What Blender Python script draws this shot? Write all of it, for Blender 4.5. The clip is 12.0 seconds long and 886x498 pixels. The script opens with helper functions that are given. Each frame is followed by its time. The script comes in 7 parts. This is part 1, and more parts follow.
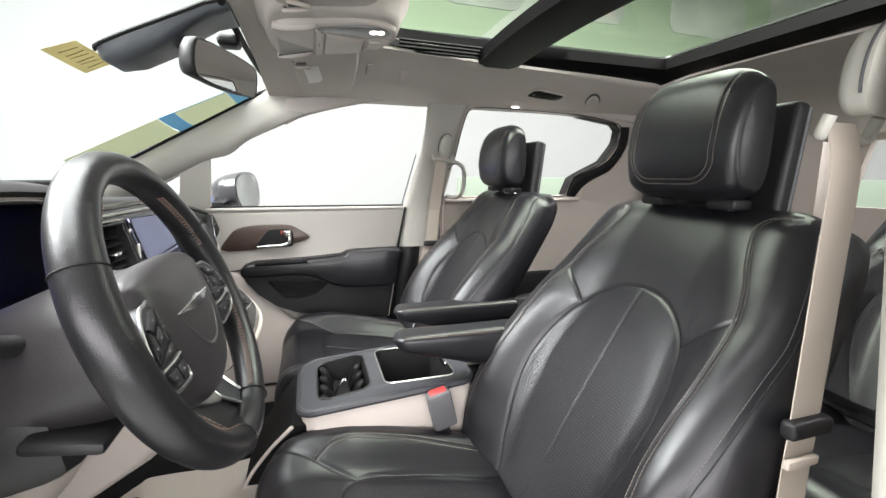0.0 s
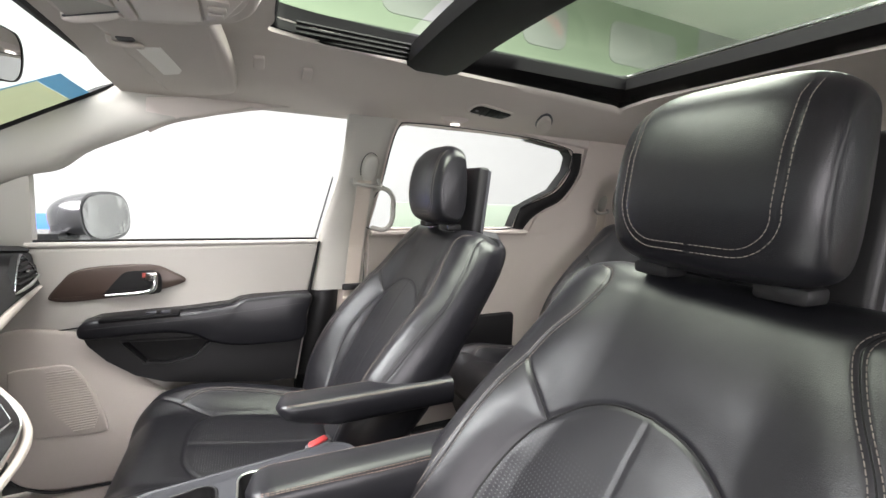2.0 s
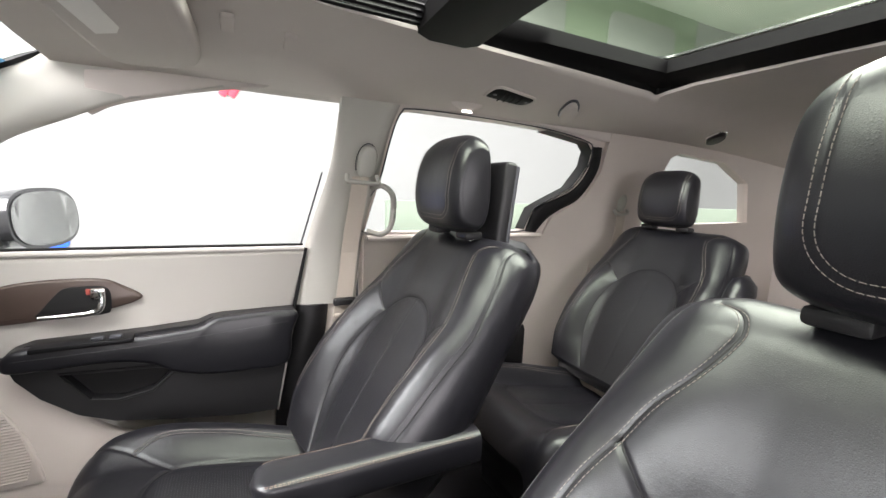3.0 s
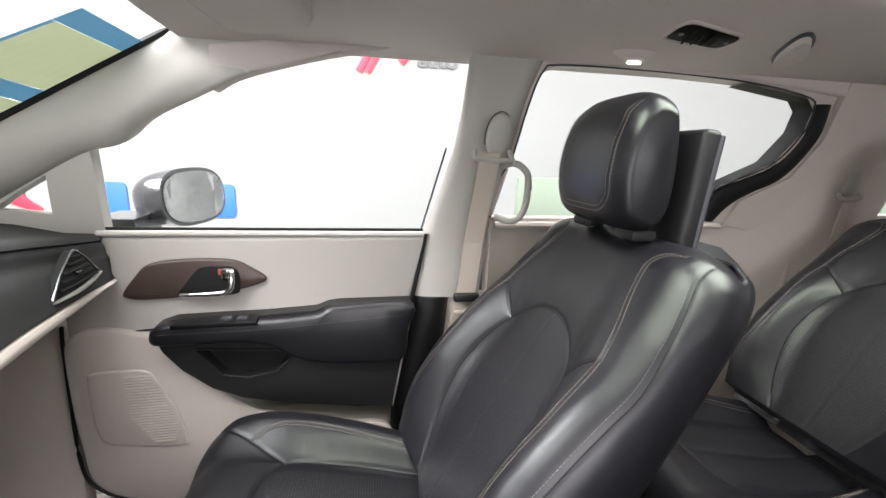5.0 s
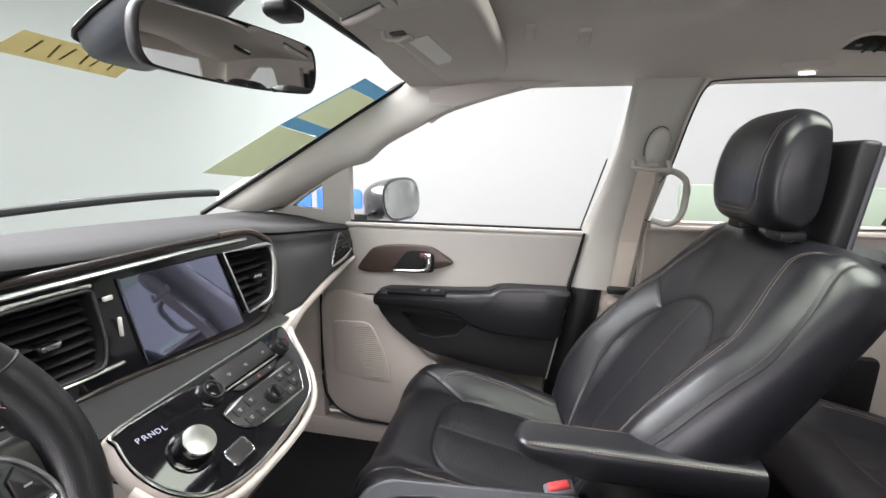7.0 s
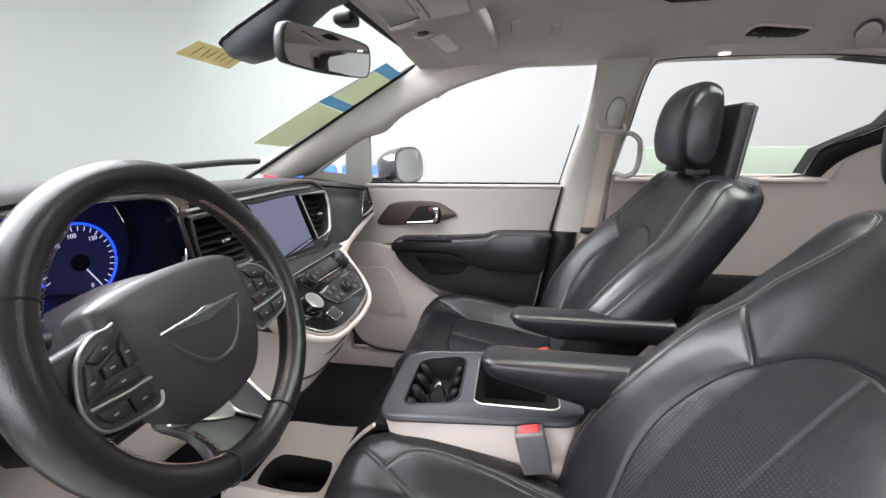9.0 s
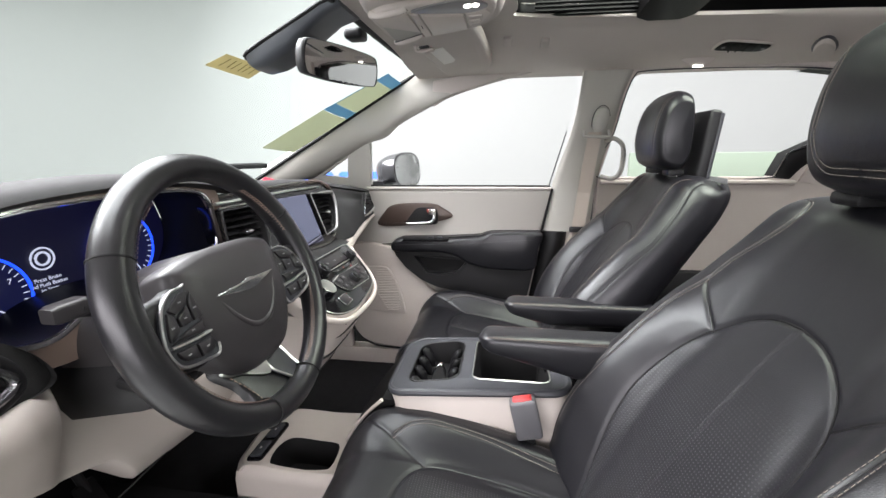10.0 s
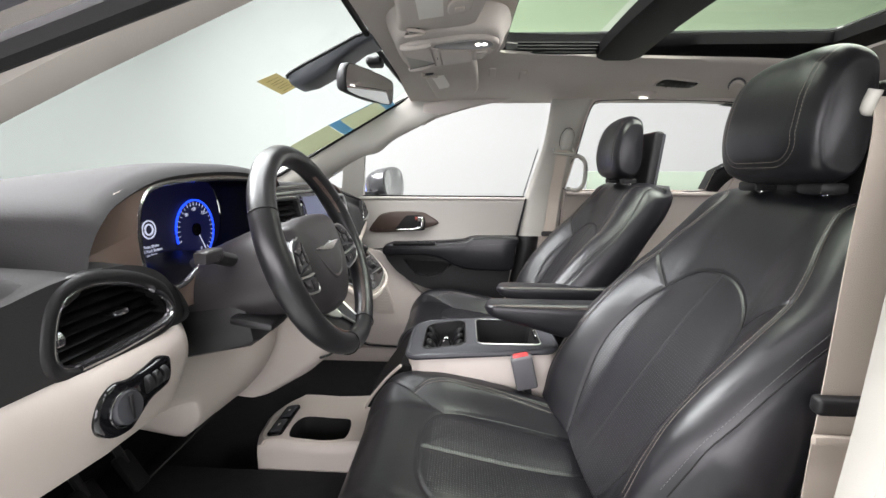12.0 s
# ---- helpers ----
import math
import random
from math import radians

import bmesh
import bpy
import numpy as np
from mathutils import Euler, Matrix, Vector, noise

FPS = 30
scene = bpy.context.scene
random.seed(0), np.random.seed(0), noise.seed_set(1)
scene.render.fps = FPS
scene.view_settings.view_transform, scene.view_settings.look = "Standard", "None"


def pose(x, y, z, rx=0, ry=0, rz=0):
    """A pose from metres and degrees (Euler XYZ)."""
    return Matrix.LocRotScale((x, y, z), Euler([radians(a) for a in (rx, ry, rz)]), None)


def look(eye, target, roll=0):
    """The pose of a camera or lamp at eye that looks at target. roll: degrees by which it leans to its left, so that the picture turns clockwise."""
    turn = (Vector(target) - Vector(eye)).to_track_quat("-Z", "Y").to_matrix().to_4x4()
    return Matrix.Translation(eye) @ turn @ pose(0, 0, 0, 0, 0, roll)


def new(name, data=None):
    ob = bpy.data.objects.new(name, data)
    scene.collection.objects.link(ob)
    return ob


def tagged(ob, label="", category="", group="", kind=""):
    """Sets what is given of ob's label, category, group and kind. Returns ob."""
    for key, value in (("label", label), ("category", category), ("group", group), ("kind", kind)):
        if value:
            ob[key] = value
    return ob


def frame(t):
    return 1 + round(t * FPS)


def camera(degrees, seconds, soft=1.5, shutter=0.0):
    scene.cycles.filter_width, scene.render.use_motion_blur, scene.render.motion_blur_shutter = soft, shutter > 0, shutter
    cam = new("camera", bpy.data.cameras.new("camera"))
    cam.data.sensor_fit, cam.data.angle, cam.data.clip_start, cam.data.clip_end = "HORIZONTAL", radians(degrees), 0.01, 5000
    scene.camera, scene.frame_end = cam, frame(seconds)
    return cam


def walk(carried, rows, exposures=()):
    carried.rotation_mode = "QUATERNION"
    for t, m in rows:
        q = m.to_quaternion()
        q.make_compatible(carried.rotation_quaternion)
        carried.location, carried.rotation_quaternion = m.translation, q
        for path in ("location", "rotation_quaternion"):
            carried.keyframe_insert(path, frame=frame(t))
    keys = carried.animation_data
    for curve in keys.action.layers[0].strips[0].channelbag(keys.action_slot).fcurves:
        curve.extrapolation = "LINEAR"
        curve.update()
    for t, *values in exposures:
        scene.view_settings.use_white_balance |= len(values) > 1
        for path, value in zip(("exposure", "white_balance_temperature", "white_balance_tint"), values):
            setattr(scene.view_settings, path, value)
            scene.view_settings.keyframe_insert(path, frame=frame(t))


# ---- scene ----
# x runs to the rear of the van, y to its passenger side, z up; y = 0 is the van's middle
cam = camera(93.4, 12.0)
ROWS = [
    (0, 0.0000, -0.9700, 1.3500, 80.18, -0.42, -17.25),
    (0.5, 0.0621, -0.9012, 1.3716, 81.06, -0.64, -19.10),
    (1, 0.1347, -0.8319, 1.3802, 81.80, -0.98, -20.85),
    (1.5, 0.1605, -0.7664, 1.3852, 82.38, -1.38, -22.53),
    (2, 0.1633, -0.6797, 1.3920, 82.64, -2.02, -24.69),
    (2.5, 0.1692, -0.5678, 1.3962, 82.56, -2.23, -26.67),
    (4.5, 0.2519, -0.2797, 1.4190, 78.52, -1.38, -18.63),
    (5, 0.2414, -0.2708, 1.4145, 77.70, -1.86, -9.32),
    (5.5, 0.2104, -0.3068, 1.4173, 77.70, -2.07, -0.77),
    (6, 0.2089, -0.3643, 1.4266, 77.62, -2.08, 5.48),
    (6.5, 0.2069, -0.4234, 1.4235, 77.66, -1.71, 9.60),
    (7, 0.1979, -0.5044, 1.4264, 78.15, -0.70, 11.16),
    (9, 0.1973, -0.8216, 1.3895, 75.45, 0.55, 9.43),
    (9.5, 0.1989, -0.8693, 1.3793, 75.95, 0.62, 9.13),
    (10, 0.1964, -0.9204, 1.3754, 76.60, 0.56, 8.47),
    (10.5, 0.1790, -0.9709, 1.3670, 77.48, 0.41, 7.26),
    (11, 0.1400, -1.0292, 1.3553, 78.38, 0.20, 5.72),
    (11.5, 0.1157, -1.0793, 1.3363, 79.20, -0.04, 4.14),
    (12, 0.0945, -1.1341, 1.3274, 79.89, -0.28, 2.80),
]
walk(cam, [(t, pose(x, y, z, rx, ry, rz)) for t, x, y, z, rx, ry, rz in ROWS], [(0.0, 0.38, 6500, 10), (1.5, 0.46, 6520, 12), (2.5, 0.50, 6550, 13), (4.5, 0.45, 6500, 13), (5.5, 0.33, 6450, 13), (7.0, 0.20, 6440, 14), (9.0, 0.2, 6360, 14), (10.5, 0.25, 6430, 13), (12.0, 0.16, 6470, 13)])

# ---- light: area lamps added round a white photo booth ----
world = bpy.data.worlds.new("booth_air")
world.use_nodes = True
world.node_tree.nodes["Background"].inputs["Color"].default_value = (0.93, 0.93, 0.93, 1)
world.node_tree.nodes["Background"].inputs["Strength"].default_value = 0.25
scene.world = world
scene.view_settings.exposure = 0.0


def area_lamp(name, m, sx, sy, watts, colour=(1, 0.965, 0.995)):
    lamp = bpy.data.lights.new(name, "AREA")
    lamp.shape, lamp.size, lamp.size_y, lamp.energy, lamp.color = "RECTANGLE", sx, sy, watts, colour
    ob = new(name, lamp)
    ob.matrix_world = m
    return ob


# No lamp is in view; the overhead one stands for the booth's ceiling light.
area_lamp("booth_light_overhead", look((0.9, 0, 3.35), (0.9, 0, 0)), 9.2, 2.6, 890)
# Added wash for the passenger-side wall; no lamp is known there.
area_lamp("booth_light_passenger_side", look((0.2, 2.2, 3.2), (0.3, 3.0, 1.2)), 5.0, 0.8, 12)
# Added fill through the open driver's doorway; no such source is known.
area_lamp("booth_light_driver_side", look((-0.6, -3.3, 1.7), (0.1, 0.0, 1.0)), 5.0, 1.3, 150)
# Added fill through the windscreen to lift the seat backs.
area_lamp("booth_light_front", look((-2.3, 0.0, 3.2), (0.3, 0, 1.0)), 3.4, 1.3, 235)


# ---- materials ----
def mat(name, base, rough=0.5, metal=0.0, grain=0.0, scale=200.0, vary=0.06, vscale=6.0, spec=0.5, coat=0.0, rvary=0.0, sheen=0.0):
    """A surface with a fine bump (grain at scale) and a slow change of tone (vary at vscale)."""
    m = bpy.data.materials.new(name)
    m.use_nodes = True
    n, l = m.node_tree.nodes, m.node_tree.links
    p = n["Principled BSDF"]
    p.inputs["Base Color"].default_value = (*base, 1)
    p.inputs["Roughness"].default_value = rough
    p.inputs["Metallic"].default_value = metal
    p.inputs["Specular IOR Level"].default_value = spec
    p.inputs["Coat Weight"].default_value = coat
    p.inputs["Sheen Weight"].default_value = sheen
    at = n.new("ShaderNodeTexCoord")
    if vary:
        slow = n.new("ShaderNodeTexNoise")
        slow.inputs["Scale"].default_value, slow.inputs["Detail"].default_value = vscale, 4
        l.new(at.outputs["Object"], slow.inputs["Vector"])
        mix = n.new("ShaderNodeMix")
        mix.data_type = "RGBA"
        mix.inputs["A"].default_value = (*[c * (1 - vary) for c in base], 1)
        mix.inputs["B"].default_value = (*[min(1, c * (1 + vary)) for c in base], 1)
        l.new(slow.outputs["Fac"], mix.inputs["Factor"])
        l.new(mix.outputs["Result"], p.inputs["Base Color"])
        if rvary:
            ran = n.new("ShaderNodeMapRange")
            ran.inputs["From Min"].default_value, ran.inputs["From Max"].default_value = 0.3, 0.7
            ran.inputs["To Min"].default_value, ran.inputs["To Max"].default_value = rough - rvary, rough + rvary
            l.new(slow.outputs["Fac"], ran.inputs["Value"])
            l.new(ran.outputs["Result"], p.inputs["Roughness"])
    if grain:
        fine = n.new("ShaderNodeTexNoise")
        fine.inputs["Scale"].default_value, fine.inputs["Detail"].default_value = scale, 3
        l.new(at.outputs["Object"], fine.inputs["Vector"])
        bump = n.new("ShaderNodeBump")
        bump.inputs["Strength"].default_value, bump.inputs["Distance"].default_value = grain, 0.002
        l.new(fine.outputs["Fac"], bump.inputs["Height"])
        l.new(bump.outputs["Normal"], p.inputs["Normal"])
    return m


def leather(name, base, rough, holes=False):
    """Leather with a cell grain; holes: rows of fine perforations."""
    m = mat(name, base, rough, 0, 0, 1, 0.12, 9, 0.53, rvary=0.02)
    n, l = m.node_tree.nodes, m.node_tree.links
    p = n["Principled BSDF"]
    at = n.new("ShaderNodeTexCoord")
    cell = n.new("ShaderNodeTexVoronoi")
    cell.feature = "DISTANCE_TO_EDGE"
    cell.inputs["Scale"].default_value = 520
    l.new(at.outputs["Object"], cell.inputs["Vector"])
    bump = n.new("ShaderNodeBump")
    bump.inputs["Strength"].default_value, bump.inputs["Distance"].default_value = 0.2, 0.001
    l.new(cell.outputs["Distance"], bump.inputs["Height"])
    wave = n.new("ShaderNodeTexNoise")
    wave.inputs["Scale"].default_value, wave.inputs["Detail"].default_value = 22, 3
    l.new(at.outputs["Object"], wave.inputs["Vector"])
    crease = n.new("ShaderNodeBump")
    crease.inputs["Strength"].default_value, crease.inputs["Distance"].default_value = 0.15, 0.006
    l.new(wave.outputs["Fac"], crease.inputs["Height"])
    l.new(crease.outputs["Normal"], bump.inputs["Normal"])
    l.new(bump.outputs["Normal"], p.inputs["Normal"])
    if holes:
        uv = n.new("ShaderNodeUVMap")
        dots = n.new("ShaderNodeTexVoronoi")
        dots.voronoi_dimensions = "2D"
        dots.inputs["Scale"].default_value, dots.inputs["Randomness"].default_value = 190, 0.0
        l.new(uv.outputs["UV"], dots.inputs["Vector"])
        ramp = n.new("ShaderNodeMapRange")
        ramp.inputs["From Min"].default_value, ramp.inputs["From Max"].default_value = 0.14, 0.24
        l.new(dots.outputs["Distance"], ramp.inputs["Value"])
        split, ebb, most = n.new("ShaderNodeSeparateXYZ"), n.new("ShaderNodeMapRange"), n.new("ShaderNodeMath")
        ebb.inputs["From Min"].default_value, ebb.inputs["From Max"].default_value = 0.28, 0.40
        most.operation = "MAXIMUM"
        l.new(uv.outputs["UV"], split.inputs["Vector"])
        l.new(split.outputs["Y"], ebb.inputs["Value"])
        l.new(ebb.outputs["Result"], most.inputs[0])
        l.new(ramp.outputs["Result"], most.inputs[1])
        mix = n.new("ShaderNodeMix")
        mix.data_type = "RGBA"
        mix.inputs["A"].default_value = (0.052, 0.052, 0.055, 1)
        mix.inputs["B"].default_value = (*base, 1)
        l.new(most.outputs["Value"], mix.inputs["Factor"])
        l.new(mix.outputs["Result"], p.inputs["Base Color"])
        pit = n.new("ShaderNodeBump")
        pit.inputs["Strength"].default_value, pit.inputs["Distance"].default_value = 0.5, 0.001
        l.new(most.outputs["Value"], pit.inputs["Height"])
        l.new(bump.outputs["Normal"], pit.inputs["Normal"])
        l.new(pit.outputs["Normal"], p.inputs["Normal"])
    return m


def glass(name, tint, gloss=0.6, low=0.03):
    """A clear pane whose shine grows towards a flat view."""
    m = bpy.data.materials.new(name)
    m.use_nodes = True
    n, l = m.node_tree.nodes, m.node_tree.links
    n.remove(n["Principled BSDF"])
    clear, shine, mix, lay = n.new("ShaderNodeBsdfTransparent"), n.new("ShaderNodeBsdfGlossy"), n.new("ShaderNodeMixShader"), n.new("ShaderNodeLayerWeight")
    power, scale = n.new("ShaderNodeMath"), n.new("ShaderNodeMath")
    power.operation, scale.operation = "POWER", "MULTIPLY_ADD"
    power.inputs[1].default_value = 5
    scale.inputs[1].default_value, scale.inputs[2].default_value = 0.9 * gloss, low
    clear.inputs["Color"].default_value = (*tint, 1)
    shine.inputs["Roughness"].default_value = 0.02
    lay.inputs["Blend"].default_value = 0.5
    l.new(lay.outputs["Facing"], power.inputs[0])
    l.new(power.outputs[0], scale.inputs[0])
    l.new(scale.outputs[0], mix.inputs["Fac"])
    l.new(clear.outputs["BSDF"], mix.inputs[1])
    l.new(shine.outputs["BSDF"], mix.inputs[2])
    l.new(mix.outputs["Shader"], n["Material Output"].inputs["Surface"])
    return m


def glow(name, colour, strength):
    m = bpy.data.materials.new(name)
    m.use_nodes = True
    p = m.node_tree.nodes["Principled BSDF"]
    p.inputs["Base Color"].default_value = (0.01, 0.01, 0.01, 1)
    p.inputs["Emission Color"].default_value = (*colour, 1)
    p.inputs["Emission Strength"].default_value = strength
    return m


def paper(name, colour):
    """Thin paper that lets part of the light through."""
    m = mat(name, colour, 0.8, 0, 0, 1, 0.1, 25)
    n, l = m.node_tree.nodes, m.node_tree.links
    thin, mix = n.new("ShaderNodeBsdfTranslucent"), n.new("ShaderNodeMixShader")
    thin.inputs["Color"].default_value = (*colour, 1)
    mix.inputs["Fac"].default_value = 0.6
    l.new(n["Principled BSDF"].outputs["BSDF"], mix.inputs[1])
    l.new(thin.outputs["BSDF"], mix.inputs[2])
    l.new(mix.outputs["Shader"], n["Material Output"].inputs["Surface"])
    return m


LEATHER = leather("black_leather", (0.0088, 0.0090, 0.0108), 0.335)
LEATHER_HOLES = leather("perforated_leather", (0.0088, 0.0090, 0.0108), 0.335, holes=True)
RIM = leather("wheel_leather", (0.011, 0.011, 0.012), 0.31)
THREAD = mat("tan_thread", (0.20, 0.175, 0.15), 0.7)
THREAD_DARK = mat("dark_thread", (0.10, 0.10, 0.10), 0.7)
ORANGE = mat("orange_thread", (0.27, 0.19, 0.15), 0.7)
BEIGE = mat("beige_plastic", (0.53, 0.48, 0.432), 0.5, 0, 0.10, 700, 0.05)
DOORSKIN = mat("beige_vinyl", (0.445, 0.425, 0.388), 0.55, 0, 0.12, 500, 0.05)
HEADLINER = mat("headliner_cloth", (0.55, 0.51, 0.47), 0.95, 0, 0.25, 900, 0.06, 5, 0.1)
PILLAR = mat("grey_beige_pillar_trim", (0.405, 0.398, 0.355), 0.6, 0, 0.12, 800, 0.05)
BLACK = mat("black_plastic", (0.012, 0.012, 0.0125), 0.45, 0, 0.12, 700, 0.12, spec=0.38)
DASHTOP = mat("black_dash_skin", (0.034, 0.034, 0.0338), 0.72, 0, 0.2, 500, 0.12, spec=0.1)
GREYPLAST = mat("dark_grey_plastic", (0.040, 0.042, 0.047), 0.45, 0, 0.1, 700, 0.1, spec=0.42)
GLOSS = mat("piano_black", (0.005, 0.005, 0.006), 0.07, 0, 0, 1, 0.0)
BROWN = mat("brown_satin_trim", (0.07, 0.05, 0.041), 0.35, 0.2, 0.05, 300, 0.1)
CHROME = mat("satin_chrome", (0.78, 0.78, 0.78), 0.16, 1.0, 0, 1, 0.0)
ALU = mat("brushed_aluminium", (0.62, 0.63, 0.6), 0.3, 1.0, 0.1, 600, 0.05)
CARPET = mat("black_carpet", (0.018, 0.018, 0.019), 1.0, 0, 0.8, 350, 0.25, 30, 0.1)
RUBBER = mat("black_rubber", (0.008, 0.008, 0.008), 0.6, 0, 0.1, 400, 0.1, spec=0.25)
WEBBING = mat("beige_belt_webbing", (0.43, 0.38, 0.32), 0.75, 0, 0.5, 900, 0.05)
RED = mat("red_button", (0.52, 0.05, 0.05), 0.4)
DIMRED = mat("dull_red_print", (0.30, 0.055, 0.04), 0.6)
PAPER = mat("white_label", (0.75, 0.73, 0.68), 0.6)
YELLOW = paper("yellow_paper", (0.33, 0.305, 0.195))
OLIVE = paper("olive_sticker_back", (0.34, 0.36, 0.28))
BLUEPAPER = paper("blue_sticker_back", (0.15, 0.25, 0.31))
INK = mat("dark_ink", (0.10, 0.08, 0.02), 0.8)
BLUEINK = mat("blue_sign_paint", (0.02, 0.12, 0.75), 0.5)
REDINK = mat("red_sign_paint", (0.7, 0.03, 0.06), 0.5)
GREYINK = mat("grey_sign_paint", (0.12, 0.12, 0.12), 0.5)
WALLWHITE = mat("white_booth_wall", (0.258, 0.268, 0.258), 0.8, 0, 0.05, 30, 0.02, 1.5)
BANDGREEN = mat("green_wall_paint", (0.22, 0.265, 0.20), 0.8, 0, 0.05, 30, 0.04, 1.5)
PANELGREEN = mat("green_panel_paint", (0.150, 0.190, 0.142), 0.7, 0, 0.05, 30, 0.04, 1.5)
HOUSINGGREY = mat("blue_grey_plastic", (0.075, 0.083, 0.092), 0.4, 0, 0.05, 700, 0.06)
BANDBLACK = mat("black_band_plastic", (0.007, 0.007, 0.0075), 0.42, 0, 0.06, 700, 0.1, spec=0.15)
SATIN = mat("satin_silver_plastic", (0.40, 0.40, 0.395), 0.38, 0.9, 0.05, 600, 0.05)
DARKCHROME = mat("dark_chrome", (0.36, 0.36, 0.37), 0.22, 1.0, 0, 1, 0.0)
SUNBLACK = mat("black_frame_plastic", (0.0025, 0.0025, 0.0025), 0.55, 0, 0.05, 700, 0.1, spec=0.12)
# The brown trim again, its colour lightened for light falling on the instrument surround.
BROWN_LIT = mat("brown_satin_trim_lit", (0.185, 0.138, 0.11), 0.42, 0.15, 0.05, 300, 0.1)
GREYPAINT = mat("grey_car_paint", (0.16, 0.158, 0.172), 0.3, 0.2, 0, 1, 0.03, coat=0.4)
DARKBROWN = mat("dark_gloss_trim", (0.022, 0.018, 0.016), 0.2, 0, 0, 1, 0.0)
MARKGREY = mat("grey_key_print", (0.3, 0.3, 0.3), 0.6)
BUTTON = mat("button_plastic", (0.016, 0.015, 0.016), 0.4, 0, 0.05, 700, 0.05, spec=0.4)
WALLGREEN = mat("pale_green_wall", (0.54, 0.575, 0.51), 0.8, 0, 0.05, 30, 0.04, 1.5)
FLOORGREY = mat("grey_booth_floor", (0.38, 0.40, 0.38), 0.5, 0, 0.1, 40, 0.08, 2)
SHELL = mat("car_paint_dark", (0.05, 0.052, 0.055), 0.25, 0.3, 0, 1, 0.0, coat=0.6)
LAMPWHITE = glow("map_light", (1, 0.96, 0.88), 5.0)
SCREENBLUE = glow("cluster_blue", (0.004, 0.006, 0.06), 0.5)
DIALBLUE = glow("dial_blue", (0.01, 0.06, 1.0), 2.2)
WHITEGLOW = glow("display_white", (0.75, 0.8, 1.0), 0.7)
CLUSTERBASE = glow("cluster_display", (0.004, 0.004, 0.03), 0.45)
REDGLOW = glow("red_telltale", (1.0, 0.03, 0.02), 2.0)
GREENGLASS = glass("windshield_glass", (0.90, 0.97, 0.935), 0.3, 0.004)
SIDEGLASS = glass("side_glass", (0.97, 0.975, 0.97), 0.03, 0.002)
ROOFGLASS = glass("roof_glass", (0.90, 0.96, 0.87), 0.25, 0.01)
MIRROR = mat("mirror_glass", (0.85, 0.86, 0.86), 0.02, 1.0, 0, 1, 0.0)
SCREEN = mat("screen_glass", (0.003, 0.003, 0.006), 0.03, 0, 0, 1, 0.0)
SCREEN.node_tree.nodes["Principled BSDF"].inputs["IOR"].default_value = 4.0
SCREEN.node_tree.nodes["Principled BSDF"].inputs["Specular Tint"].default_value = (0.66, 0.70, 1.0, 1)
SILVERGREY = mat("silver_grey_plastic", (0.22, 0.22, 0.22), 0.4, 0.3, 0.05, 700, 0.05)
BUCKLEGREY = mat("grey_plastic", (0.11, 0.11, 0.115), 0.5, 0, 0.1, 700, 0.08)


# ---- mesh helpers ----
def part(name, bm, material, parent=None, label="", smooth=True, angle=40):
    """Links a bmesh as one mesh object under a thing or a part."""
    bmesh.ops.recalc_face_normals(bm, faces=bm.faces[:])
    for e in bm.edges:
        e.smooth = len(e.link_faces) != 2 or e.calc_face_angle(0) < radians(angle)
    for f in bm.faces:
        f.smooth = smooth
    me = bpy.data.meshes.new(name)
    bm.to_mesh(me)
    bm.free()
    for one in material if isinstance(material, (list, tuple)) else [material]:
        me.materials.append(one)
    ob = new(name, me)
    if parent is not None:
        ob.parent = parent
    if label:
        ob["label"] = label
    return ob


def thing(name, label, category, group="", kind="", at=(0, 0, 0)):
    """An empty that parents the parts of one thing."""
    ob = new(name)
    ob.empty_display_size = 0.02
    ob.location = at
    return tagged(ob, label, category, group, kind)


def curve(points, n=40, closed=False):
    """n points along a smooth line through the given ones."""
    p = [Vector(q) for q in points]
    k = len(p)
    out = []
    span = k if closed else k - 1
    for i in range(n):
        s = i * span / n if closed else i * span / (n - 1)
        j = min(int(s), span - 1)
        f = s - j
        a, b, c, d = (p[(j + o) % k] if closed else p[max(0, min(k - 1, j + o))] for o in (-1, 0, 1, 2))
        out.append(0.5 * (2 * b + (c - a) * f + (2 * a - 5 * b + 4 * c - d) * f * f + (3 * b - a - 3 * c + d) * f**3))
    return out


def loft(rings, closed=True, caps=(True, True), bm=None):
    """Skin over rings of equal length."""
    bm = bm or bmesh.new()
    vs = [[bm.verts.new(p) for p in r] for r in rings]
    n = len(vs[0])
    for a, b in zip(vs, vs[1:]):
        for i in range(n if closed else n - 1):
            bm.faces.new((a[i], a[(i + 1) % n], b[(i + 1) % n], b[i]))
    if closed:
        for r, want in ((vs[0], caps[0]), (vs[-1], caps[1])):
            if want:
                bm.faces.new(r)
    return bm


